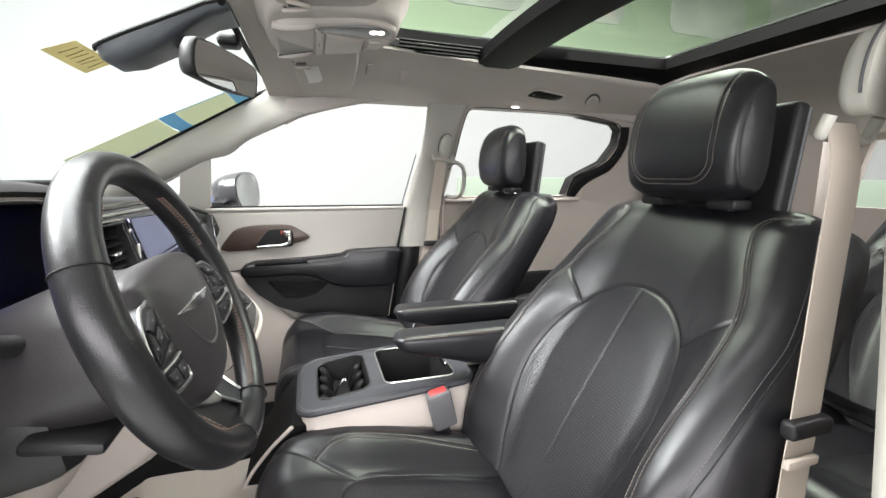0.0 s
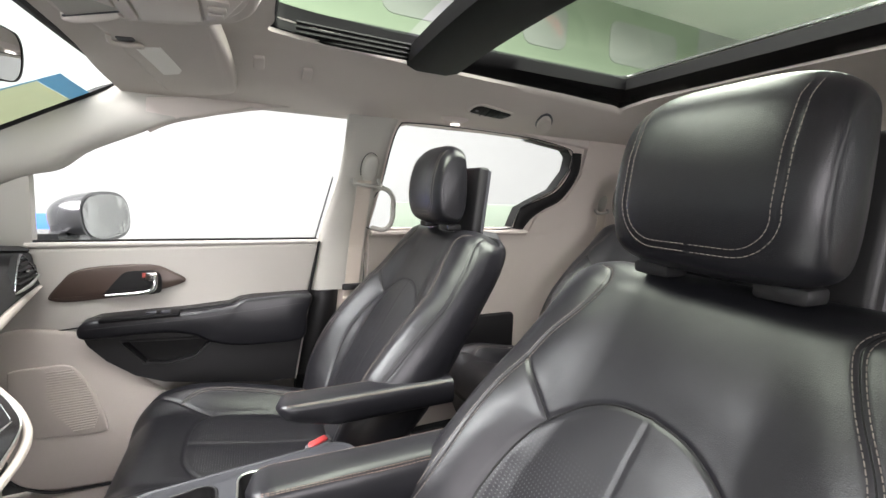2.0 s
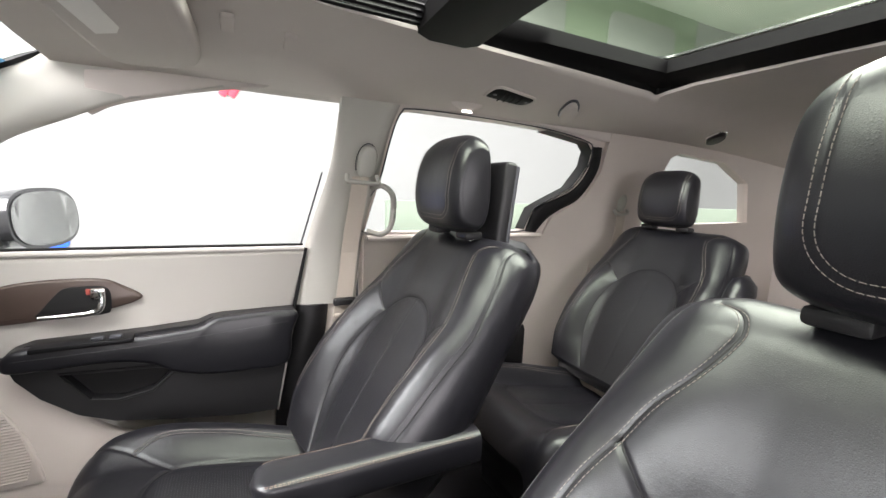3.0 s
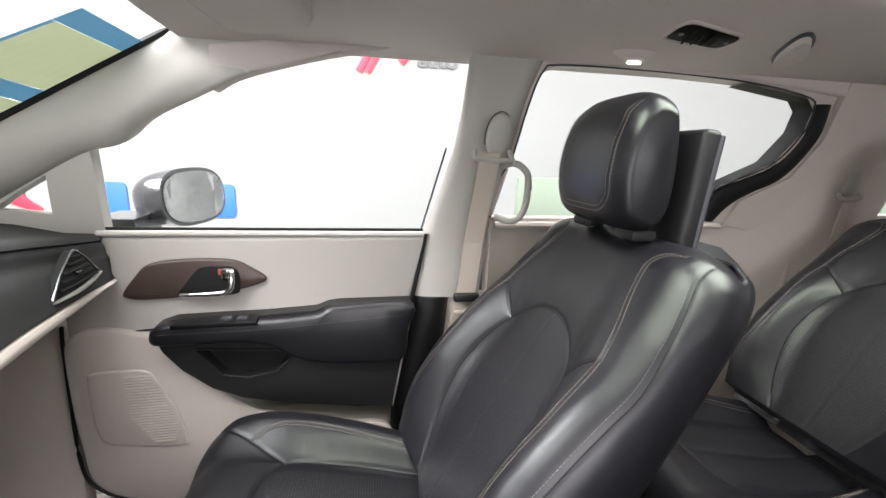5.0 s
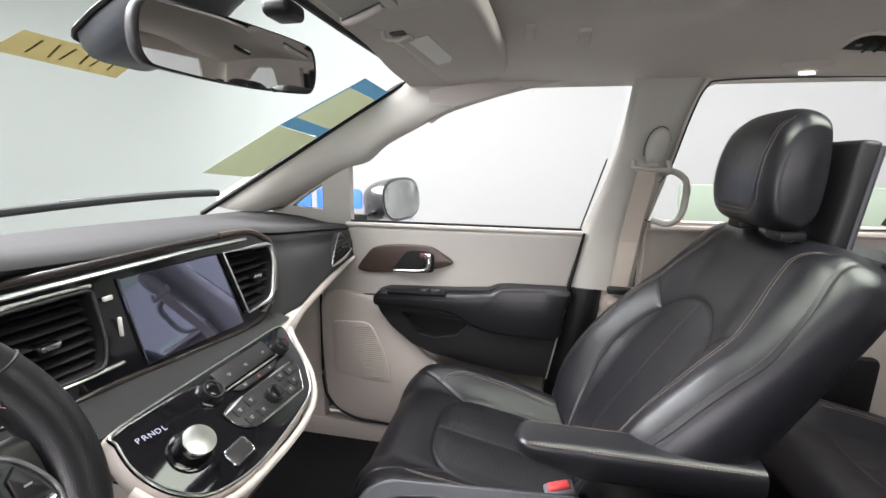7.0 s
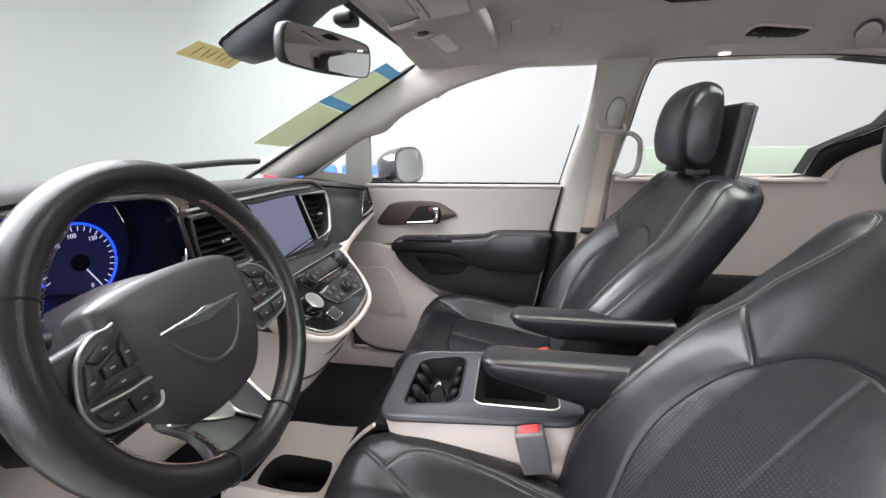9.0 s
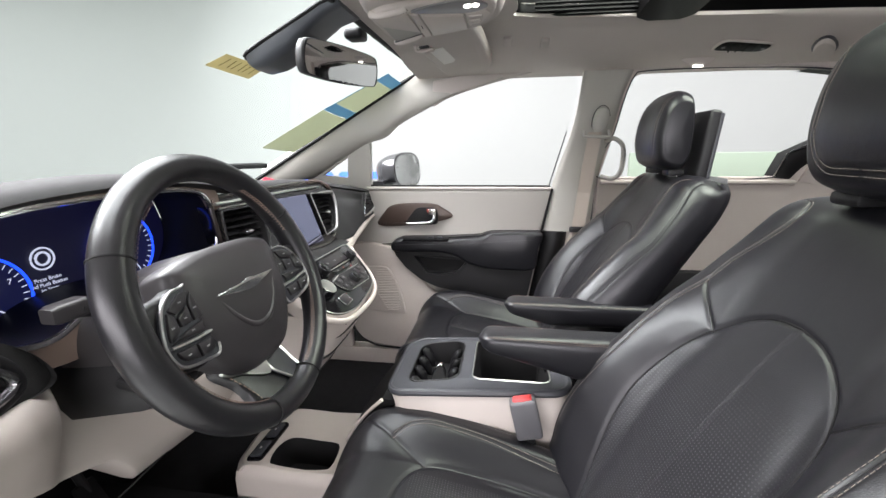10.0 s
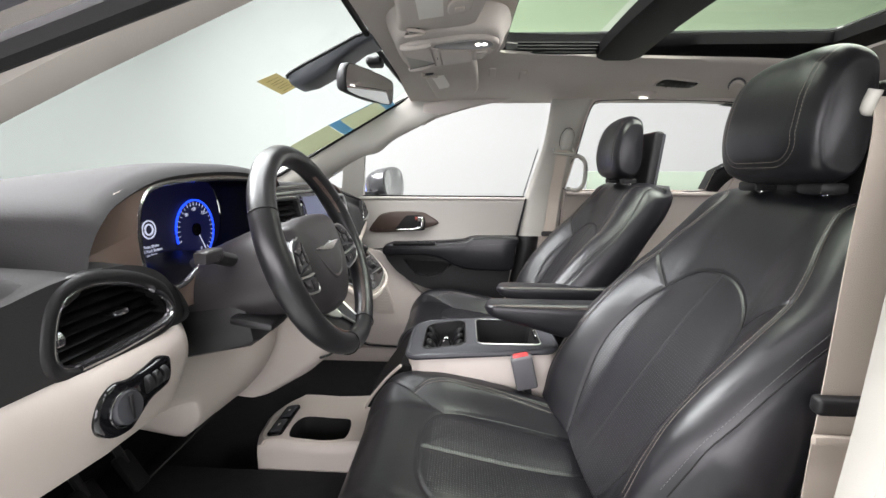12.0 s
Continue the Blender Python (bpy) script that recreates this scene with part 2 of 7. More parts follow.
def tube(path, r, n=8, bm=None, closed=False, flat=1.0, up=(0, 0, 1)):
    """A bar of round (flat: squeezed along up) section along a path; r a number or one for each point."""
    path = [Vector(p) for p in path]
    rings = []
    k = len(path)
    for i, p in enumerate(path):
        a, b = (path[(i - 1) % k], path[(i + 1) % k]) if closed else (path[max(0, i - 1)], path[min(k - 1, i + 1)])
        d = (b - a).normalized()
        u = Vector(up)
        u = u - d * u.dot(d)
        if u.length < 1e-4:
            u = d.orthogonal()
        u.normalize()
        v = d.cross(u)
        rr = r[i] if isinstance(r, (list, tuple)) else r
        rings.append([p + rr * (math.cos(t) * v + flat * math.sin(t) * u) for t in (2 * math.pi * j / n for j in range(n))])
    if closed:
        rings.append(rings[0])
        bm = loft(rings, True, (False, False), bm)
        bmesh.ops.remove_doubles(bm, verts=bm.verts[:], dist=1e-6)
        return bm
    return loft(rings, True, (True, True), bm)


def box(cx, cy, cz, sx, sy, sz, bevel=0.0, bm=None, seg=2, m=None):
    bm2 = bmesh.new()
    bmesh.ops.create_cube(bm2, size=1)
    bmesh.ops.scale(bm2, vec=(sx, sy, sz), verts=bm2.verts)
    if bevel:
        bmesh.ops.bevel(bm2, geom=bm2.edges[:], offset=bevel, segments=seg, profile=0.5, affect="EDGES", clamp_overlap=True)
    if m is not None:
        bmesh.ops.transform(bm2, matrix=m, verts=bm2.verts)
    bmesh.ops.translate(bm2, vec=(cx, cy, cz), verts=bm2.verts)
    return join(bm, bm2)


def join(bm, other):
    if bm is None:
        return other
    me = bpy.data.meshes.new("tmp")
    other.to_mesh(me)
    other.free()
    bm.from_mesh(me)
    bpy.data.meshes.remove(me)
    return bm


def disc(m, r, h, n=32, bevel=0.0, bm=None, r2=None):
    """A turned knob or plate: axis z of the pose m, from 0 to h."""
    r2 = r if r2 is None else r2
    prof = [(r, 0), (r2, h)] if not bevel else [(r, 0), (r2, h - bevel), (r2 - 0.3 * bevel, h - 0.3 * bevel), (r2 - bevel, h)]
    rings = [[m @ Vector((a * math.cos(t), a * math.sin(t), z)) for t in (2 * math.pi * j / n for j in range(n))] for a, z in prof]
    return loft(rings, True, (True, True), bm)


def inset(ring, d):
    """A flat ring of 2D points moved inwards by d."""
    n = len(ring)
    area = sum(ring[i][0] * ring[(i + 1) % n][1] - ring[(i + 1) % n][0] * ring[i][1] for i in range(n))
    s = 1 if area > 0 else -1
    out = []
    for i in range(n):
        a, b = Vector(ring[i - 1][:2]), Vector(ring[(i + 1) % n][:2])
        t = (b - a).normalized()
        out.append((ring[i][0] - s * t.y * d, ring[i][1] + s * t.x * d))
    return out


def slab(outline, to, depth, round_=0.004, bm=None, back=True):
    """A plate with rounded front edges. outline: 2D ring; to(a, b, h): the place of a point h above the plate's back."""
    rings = []
    steps = [(0, 0), (0, depth - round_), (0.3 * round_, depth - 0.3 * round_), (round_, depth)] if round_ else [(0, 0), (0, depth)]
    for d, h in steps:
        rings.append([to(a, b, h) for a, b in (inset(outline, d) if d else outline)])
    return loft(rings, True, (back, True), bm)


def ring2(points, n=48):
    return [(p.x, p.y) for p in curve([(a, b, 0) for a, b in points], n, True)]


def rrect(x0, y0, x1, y1, r, k=5):
    """A ring round a rectangle with round corners."""
    out = []
    for cx, cy, a0 in ((x1 - r, y1 - r, 0), (x0 + r, y1 - r, 90), (x0 + r, y0 + r, 180), (x1 - r, y0 + r, 270)):
        out += [(cx + r * math.cos(radians(a0 + 90 * i / k)), cy + r * math.sin(radians(a0 + 90 * i / k))) for i in range(k + 1)]
    return out


def plate(outer, holes, to, depth, bm=None):
    """A sheet with holes: outer and holes are 2D rings; to(a, b, h) places it; depth is its thickness."""
    b2 = bmesh.new()
    edges = []
    for ring in (outer, *holes):
        vs = [b2.verts.new((a, b, 0)) for a, b in ring]
        edges += [b2.edges.new((vs[i - 1], vs[i])) for i in range(len(vs))]
    bmesh.ops.triangle_fill(b2, use_beauty=True, use_dissolve=False, edges=edges)
    if depth:
        out = bmesh.ops.extrude_face_region(b2, geom=b2.faces[:])
        for v in (g for g in out["geom"] if isinstance(g, bmesh.types.BMVert)):
            v.co.z = depth
    for v in b2.verts:
        v.co = to(v.co.x, v.co.y, v.co.z)
    return join(bm, b2)


def stitches(path, r=0.00045, long=0.0042, gap=0.0018, bm=None):
    """Short threads along a path."""
    bm = bm or bmesh.new()
    left, on = 0.0, True
    pts = [Vector(p) for p in path]
    start = pts[0]
    seg = [start]
    for a, b in zip(pts, pts[1:]):
        d = (b - a).length
        pos = 0.0
        while d - pos > 1e-9:
            want = (long if on else gap) - left
            step = min(want, d - pos)
            pos += step
            left += step
            q = a.lerp(b, pos / d)
            if left >= (long if on else gap) - 1e-9:
                if on and (q - seg[0]).length > 1e-4:
                    tube([seg[0], q], r, 5, bm)
                on, left = not on, 0.0
                seg = [q]
    return bm


# ---- seats ----
RECLINE = radians(33.9)
HIP = (0.27, 0.78)


def seam_gap(a, b, lines):
    """Distance of points (arrays a, b) from the nearest of some polylines."""
    best = np.full(a.shape, 9.0)
    for line in lines:
        for (p, q), (r, s) in zip(line, line[1:]):
            dx, dy = r - p, s - q
            t = np.clip(((a - p) * dx + (b - q) * dy) / max(dx * dx + dy * dy, 1e-12), 0, 1)
            best = np.minimum(best, np.hypot(a - p - t * dx, b - q - t * dy))
    return best


def line2(points, n=24):
    return [(p.x, p.y) for p in curve([(a, b, 0) for a, b in points], n)]


def both(line):
    return [line, [(-a, b) for a, b in line]]


# seams of the backrest, as (sideways, along the back)
ARCH = line2([(0, 0.474), (0.045, 0.467), (0.088, 0.442), (0.122, 0.402), (0.140, 0.362), (0.152, 0.31), (0.156, 0.255), (0.150, 0.19), (0.136, 0.13), (0.116, 0.075), (0.09, 0.02)], 44)
BRANCH = line2([(0.121, 0.403), (0.152, 0.431), (0.190, 0.463)], 8)
RIDGE = line2([(0.176, 0.640), (0.150, 0.632), (0.138, 0.612), (0.142, 0.588), (0.156, 0.552), (0.177, 0.508), (0.190, 0.463), (0.200, 0.415), (0.205, 0.355), (0.205, 0.30), (0.208, 0.24), (0.216, 0.18), (0.222, 0.12), (0.215, 0.05)], 56)
MIDDLE = [(0.0, 0.468), (0.0, 0.0)]
SIDE_SEAM = line2([(0.205, 0.640), (0.226, 0.578), (0.240, 0.523), (0.252, 0.461), (0.256, 0.405), (0.259, 0.334), (0.260, 0.28), (0.258, 0.21), (0.25, 0.10)], 40)


def smooth(x, xs, ys, wide=0.07):
    """np.interp with its corners rounded over a stretch as wide as given."""
    total = 0.0
    for k in np.linspace(-0.5, 0.5, 9):
        total = total + np.interp(np.asarray(x) + wide * k, xs, ys)
    return total / 9


def back_point(u, s, d, at=(0, 0, 0), k=1.0):
    """Place of a point u sideways, s up the back and d in front of it."""
    return Vector((at[0] + k * (HIP[0] + s * math.sin(RECLINE) - d * math.cos(RECLINE)), at[1] + k * u, at[2] + k * (HIP[1] + s * math.cos(RECLINE) + d * math.sin(RECLINE))))


def back_half(s):
    return smooth(s, [0, 0.12, 0.25, 0.36, 0.45, 0.53, 0.59, 0.63, 0.652, 0.664], [0.205, 0.262, 0.284, 0.277, 0.266, 0.255, 0.247, 0.236, 0.215, 0.17], 0.02)


def back_front(u, s):
    """How far the leather stands out: a hollow middle, bolsters up to the ridge seam, then a round shoulder."""
    w = back_half(s)
    a = np.abs(u)
    mid = smooth(s, [0, 0.1, 0.18, 0.25, 0.33, 0.40, 0.47, 0.56, 0.66], [-0.056, -0.050, -0.044, -0.040, -0.036, -0.034, -0.030, -0.023, -0.020])
    crest = smooth(s, [0, 0.08, 0.16, 0.24, 0.32, 0.40, 0.46, 0.52, 0.62, 0.66], [-0.03, 0.006, 0.022, 0.027, 0.020, 0.008, -0.004, -0.010, -0.016, -0.018], 0.05)
    inner = smooth(s, [0, 0.2, 0.3, 0.4, 0.5, 0.66], [0.07, 0.11, 0.12, 0.10, 0.08, 0.08])
    ridge = smooth(s, [0, 0.12, 0.2, 0.3, 0.42, 0.464, 0.508, 0.552, 0.60, 0.66], [0.215, 0.222, 0.214, 0.206, 0.200, 0.190, 0.177, 0.158, 0.150, 0.150], 0.03)
    rise = np.clip((a - inner) / (ridge + 0.006 - inner), 0, 1)
    d = mid + (crest - mid) * rise * rise * (3 - 2 * rise)
    over = np.clip((a - ridge) / (w - ridge), 0, 1)
    d = d - (crest + 0.072) * (1 - np.sqrt(np.clip(1 - over**2.3, 0, 1)))
    top = np.clip((s - 0.60) / 0.064, 0, 1)
    d = d - 0.05 * (1 - np.sqrt(np.clip(1 - top**2, 0, 1)))
    seams = [*both(ARCH), *both(BRANCH)]
    gap, rim = seam_gap(u, s, seams), seam_gap(u, s, [*both(RIDGE), *both(SIDE_SEAM)])
    d = d - 0.0026 * np.exp(-((gap / 0.0034) ** 2)) - 0.0018 * np.exp(-((rim / 0.0034) ** 2))
    d = d - 0.0012 * np.exp(-((seam_gap(u, s, [MIDDLE]) / 0.0026) ** 2))
    # pillowing between the seams
    return d + 0.004 * (1 - np.exp(-((gap / 0.035) ** 2))) + 0.0024 * (1 - np.exp(-((rim / 0.02) ** 2)))


def grid_part(name, verts, faces, uvs, material, parent, label=""):
    used = sorted({i for f in faces for i in f})
    at = {i: j for j, i in enumerate(used)}
    me = bpy.data.meshes.new(name)
    me.from_pydata([verts[i] for i in used], [], [[at[i] for i in f] for f in faces])
    layer = me.uv_layers.new(name="UVMap")
    order = [i for f in faces for i in f]
    layer.data.foreach_set("uv", np.array([uvs[i] for i in order], dtype=np.float32).ravel())
    me.polygons.foreach_set("use_smooth", [True] * len(me.polygons))
    me.materials.append(material)
    me.update()
    ob = new(name, me)
    ob.parent = parent
    if label:
        ob["label"] = label
    return ob


def seat_back(parent, at, k=1.0, fine=1.0):
    ns, nu = int(260 * fine), int(240 * fine)
    # closer rows near the edges
    a = np.linspace(-1, 1, nu)
    a = np.sign(a) * (1 - (1 - np.abs(a)) ** 1.35)
    ss = np.linspace(0, 1, ns)
    ss = 0.664 * (1 - (1 - ss) ** 1.25)
    uu = a[None, :] * back_half(ss)[:, None]
    sg = np.repeat(ss[:, None], nu, 1)
    dd = back_front(uu, sg)
    back = [(-0.99, -0.095), (-0.93, -0.12), (-0.6, -0.14), (0, -0.145), (0.6, -0.14), (0.93, -0.12), (0.99, -0.095)]
    verts, uvs = [], []
    for i in range(ns):
        for j in range(nu):
            verts.append(back_point(uu[i, j], ss[i], dd[i, j], at, k))
            uvs.append((uu[i, j], ss[i]))
        w = float(back_half(ss[i]))
        thin = 1 - 0.12 * max(0, (ss[i] - 0.55) / 0.11) ** 2
        high = 0.28 * (ss[i] / 0.664) ** 5
        for f, d in reversed(back):
            verts.append(back_point(f * w, ss[i] - d * high * (1 - 0.85 * abs(f) ** 6), d * thin, at, k))
            uvs.append((f * w, d))
    n = nu + len(back)
    shell, insert = [], []
    for i in range(ns - 1):
        for j in range(n):
            f = (i * n + j, i * n + (j + 1) % n, (i + 1) * n + (j + 1) % n, (i + 1) * n + j)
            if j < nu - 1:
                u, s = abs(uu[i, j : j + 2].mean()), ss[i : i + 2].mean()
                edge = np.interp(s, [p[1] for p in ARCH[::-1]], [p[0] for p in ARCH[::-1]])
                (insert if u < edge and s < 0.46 else shell).append(f)
            else:
                shell.append(f)
    shell.append(tuple((ns - 1) * n + j for j in range(n)))
    shell.append(tuple(reversed(range(n))))
    grid_part("backrest", verts, shell, uvs, LEATHER, parent)
    grid_part("backrest_insert", verts, insert, uvs, LEATHER_HOLES, parent, "perforated black leather insert")
    if fine < 0.5:
        return
    for line, r in [(ln, 0.0019) for ln in (*both(ARCH[:40]), *both(BRANCH))] + [(ln, 0.0012) for ln in (*both(RIDGE[1:-4]), *both(SIDE_SEAM[2:-3]))]:
        pts = [back_point(u, s, float(back_front(np.array([u]), np.array([s]))[0]) - 0.0006, at, k) for u, s in line]
        part("seam", tube(pts, r, 5), RUBBER, parent, "dark sewn seam")
    for side in (1, -1):
        for line, off, mat_ in ((RIDGE[1:-4], 0.0045, THREAD), (RIDGE[1:-4], -0.0045, THREAD), (SIDE_SEAM[2:-3], -0.0045, THREAD_DARK)):
            pts = []
            for u, s in line:
                u2 = side * (u + off)
                d = float(back_front(np.array([u2]), np.array([s]))[0])
                pts.append(back_point(u2, s, d + 0.0004, at, k))
            part("stitching", stitches(pts), mat_, parent, "tan top-stitching", angle=80)


CUSH_ARC = line2([(0.36, 0.114), (0.28, 0.130), (0.2, 0.141), (0.12, 0.143), (0.085, 0.141), (0.056, 0.132), (0.034, 0.112), (0.019, 0.078), (0.014, 0.046), (0.013, 0)], 34)
CUSH_BRANCH = line2([(0.058, 0.133), (-0.016, 0.176), (-0.071, 0.205), (-0.105, 0.220)], 12)
CUSH_RIDGE = line2([(-0.016, 0.177), (0.0, 0.190), (0.014, 0.199), (0.044, 0.207), (0.089, 0.208), (0.155, 0.200), (0.209, 0.188), (0.26, 0.175), (0.36, 0.148)], 36)


def flip2(lines):
    return [[(a, s * b) for a, b in ln] for ln in lines for s in (1, -1)]


def cush_half(x):
    return smooth(x, [-0.13, -0.12, -0.10, -0.06, 0.0, 0.12, 0.22, 0.32, 0.4], [0.20, 0.225, 0.25, 0.272, 0.283, 0.276, 0.255, 0.225, 0.205], 0.03)


def cush_top(x, u):
    w = cush_half(x)
    r = np.abs(u) / w
    z = smooth(x, [-0.13, -0.06, 0.0, 0.1, 0.2, 0.3, 0.4], [0.80, 0.806, 0.80, 0.778, 0.757, 0.742, 0.735])
    crest = np.interp(x, [-0.13, -0.05, 0.05, 0.2, 0.4], [0.016, 0.026, 0.042, 0.05, 0.045])
    rise = np.clip((r - 0.48) / 0.32, 0, 1)
    z = z + crest * rise * rise * (3 - 2 * rise)
    edge = np.clip((r - 0.84) / 0.16, 0, 1)
    z = z - 0.065 * (1 - np.sqrt(np.clip(1 - edge**2, 0, 1)))
    nose = np.clip((-0.055 - x) / 0.075, 0, 1)
    z = z - 0.085 * (1 - np.sqrt(np.clip(1 - nose**2, 0, 1)))
    flip = lambda ls: [[(a, s * b) for a, b in ln] for ln in ls for s in (1, -1)]
    seams = flip([CUSH_ARC, CUSH_BRANCH, [(0.013, 0.0), (0.4, 0.0)]])
    gap = seam_gap(x, u, seams)
    z = z - 0.0035 * np.exp(-((gap / 0.0034) ** 2)) + 0.004 * (1 - np.exp(-((gap / 0.03) ** 2)))
    return z - 0.0022 * np.exp(-((seam_gap(x, u, flip([CUSH_RIDGE])) / 0.003) ** 2))


def seat_cushion(parent, at, k=1.0, fine=1.0):
    nx, nu = int(190 * fine), int(190 * fine)
    a = np.linspace(-1, 1, nu)
    a = np.sign(a) * (1 - (1 - np.abs(a)) ** 1.35)
    xs = -0.13 + 0.52 * np.linspace(0, 1, nx) ** 1.3
    uu = a[None, :] * cush_half(xs)[:, None]
    xg = np.repeat(xs[:, None], nu, 1)
    zz = cush_top(xg, uu)
    verts, uvs = [], []
    place = lambda x, u, z: Vector((at[0] + k * x, at[1] + k * u, at[2] + k * z))
    for i in range(nx):
        for j in range(nu):
            verts.append(place(xs[i], uu[i, j], zz[i, j]))
            uvs.append((uu[i, j], xs[i]))
        w = float(cush_half(xs[i]))
        tuck = 0.03 * max(0.0, min(1.0, (-0.07 - xs[i]) / 0.06))
        for f, z in ((0.985, 0.70), (0.94, 0.63), (0.7, 0.60), (0, 0.60), (-0.7, 0.60), (-0.94, 0.63), (-0.985, 0.70)):
            verts.append(place(xs[i] + tuck, f * w, z))
            uvs.append((f * w, z))
    n = nu + 7
    shell, insert = [], []
    for i in range(nx - 1):
        for j in range(n):
            f = (i * n + j, i * n + (j + 1) % n, (i + 1) * n + (j + 1) % n, (i + 1) * n + j)
            if j < nu - 1:
                u, x = abs(uu[i, j : j + 2].mean()), xs[i : i + 2].mean()
                edge = np.interp(u, [p[1] for p in CUSH_ARC[::-1]], [p[0] for p in CUSH_ARC[::-1]])
                (insert if u < 0.15 and x > edge + 0.01 and x > 0.035 else shell).append(f)
            else:
                shell.append(f)
    shell += [tuple(reversed(range(n))), tuple((nx - 1) * n + j for j in range(n))]
    grid_part("seat_cushion", verts, shell, uvs, LEATHER, parent)
    grid_part("cushion_insert", verts, insert, uvs, LEATHER_HOLES, parent, "perforated black leather insert")
    if fine < 0.5:
        return
    for line in flip2([CUSH_ARC[3:], CUSH_BRANCH, CUSH_RIDGE]):
        pts = [place(x, u, float(cush_top(np.array([x]), np.array([u]))[0]) - 0.0006) for x, u in line]
        part("seam", tube(pts, 0.0008, 5), RUBBER, parent, "dark sewn seam")
    for side in (1, -1):
        for off in (0.004, -0.004):
            pts = []
            for x, u in CUSH_RIDGE:
                u2 = side * (u + off)
                pts.append(place(x, u2, float(cush_top(np.array([x]), np.array([u2]))[0]) + 0.0009))
            part("stitching", stitches(pts, 0.0007), THREAD, parent, "tan top-stitching", angle=80)


HEAD_SIDE = [(0.615, 1.317), (0.590, 1.338), (0.580, 1.39), (0.586, 1.445), (0.603, 1.493), (0.632, 1.520), (0.660, 1.517), (0.673, 1.495), (0.679, 1.42), (0.675, 1.35), (0.655, 1.315)]


def headrest(parent, at, k=1.0, half=0.119):
    prof = [(p.x, p.y) for p in curve([(a, b, 0) for a, b in HEAD_SIDE], 84, True)]
    mx, mz = 0.64, 1.41
    rings = []
    us = np.linspace(-1, 1, 91)
    us = np.sign(us) * (1 - (1 - np.abs(us)) ** 2.4)
    for t in us:
        f = max(0.0, 1 - abs(t) ** 3.8) ** (1 / 2.1)
        ring = []
        for x, z in prof:
            # the face panel is edged by a groove near each end and along its lower edge
            low = 1 - 0.10 * abs(t) ** 4 * max(0, (z - mz) / 0.11)
            gx = mx + (x - mx) * (0.62 + 0.38 * f)
            gz = mz + (z - mz) * (0.75 + 0.25 * f) * low
            if x < mx:
                qa, qb = abs(t) * half - 0.042, 1.385 - z
                g = (math.hypot(qa, qb) if qa > 0 and qb > 0 else max(qa, qb)) - 0.04
                gx += 0.0014 * math.exp(-((g / 0.002) ** 2))
            ring.append(Vector((at[0] + k * gx, at[1] + k * half * t, at[2] + k * gz)))
        rings.append(ring)
    for end, out in ((0, -1), (-1, 1)):
        # a gently domed end
        edge = rings[end]
        mid = sum(edge, Vector()) / len(prof)
        for q in (0.9, 0.72, 0.4, 0.12):
            dome = [mid + q * (p - mid) + Vector((0, out * 0.006 * (1 - q * q) * k, 0)) for p in edge]
            rings.insert(0, dome) if out < 0 else rings.append(dome)
    head = part("headrest", loft(rings), LEATHER, parent, angle=60)
    for side in (1, -1):
        for off in (-0.004, 0.004):
            pts = []
            path = [(0.082 + off, z) for z in np.linspace(1.505, 1.385, 20)] + [(0.042 + (0.04 + off) * math.cos(q), 1.385 - (0.04 + off) * math.sin(q)) for q in np.linspace(0.1, math.pi / 2, 12)] + [(u, 1.345 - off) for u in np.linspace(0.036, 0.0, 6)]
            for u, z in path:
                f = max(0.0, 1 - (u / half) ** 3.8) ** (1 / 2.1)
                z0 = mz + (z - mz) / (0.75 + 0.25 * f)
                x = mx + (np.interp(z0, [1.317, 1.338, 1.39, 1.445, 1.493, 1.523], [0.615, 0.590, 0.580, 0.586, 0.603, 0.638]) - mx) * (0.62 + 0.38 * f)
                pts.append((at[0] + k * (x - 0.0022), at[1] + k * side * u, at[2] + k * z))
            part("stitching", stitches(pts), THREAD, head, "thread seam", angle=80)
        part("headrest_post", tube([(at[0] + k * 0.655, at[1] + k * side * 0.072, at[2] + k * z) for z in (1.25, 1.335)], 0.0065 * k, 12), CHROME, parent, "chrome post")
        part("post_collar", box(at[0] + k * 0.645, at[1] + k * side * 0.072, at[2] + k * 1.309, 0.042 * k, 0.05 * k, 0.018 * k, 0.006), BLACK, parent, "black plastic collar")
    return head


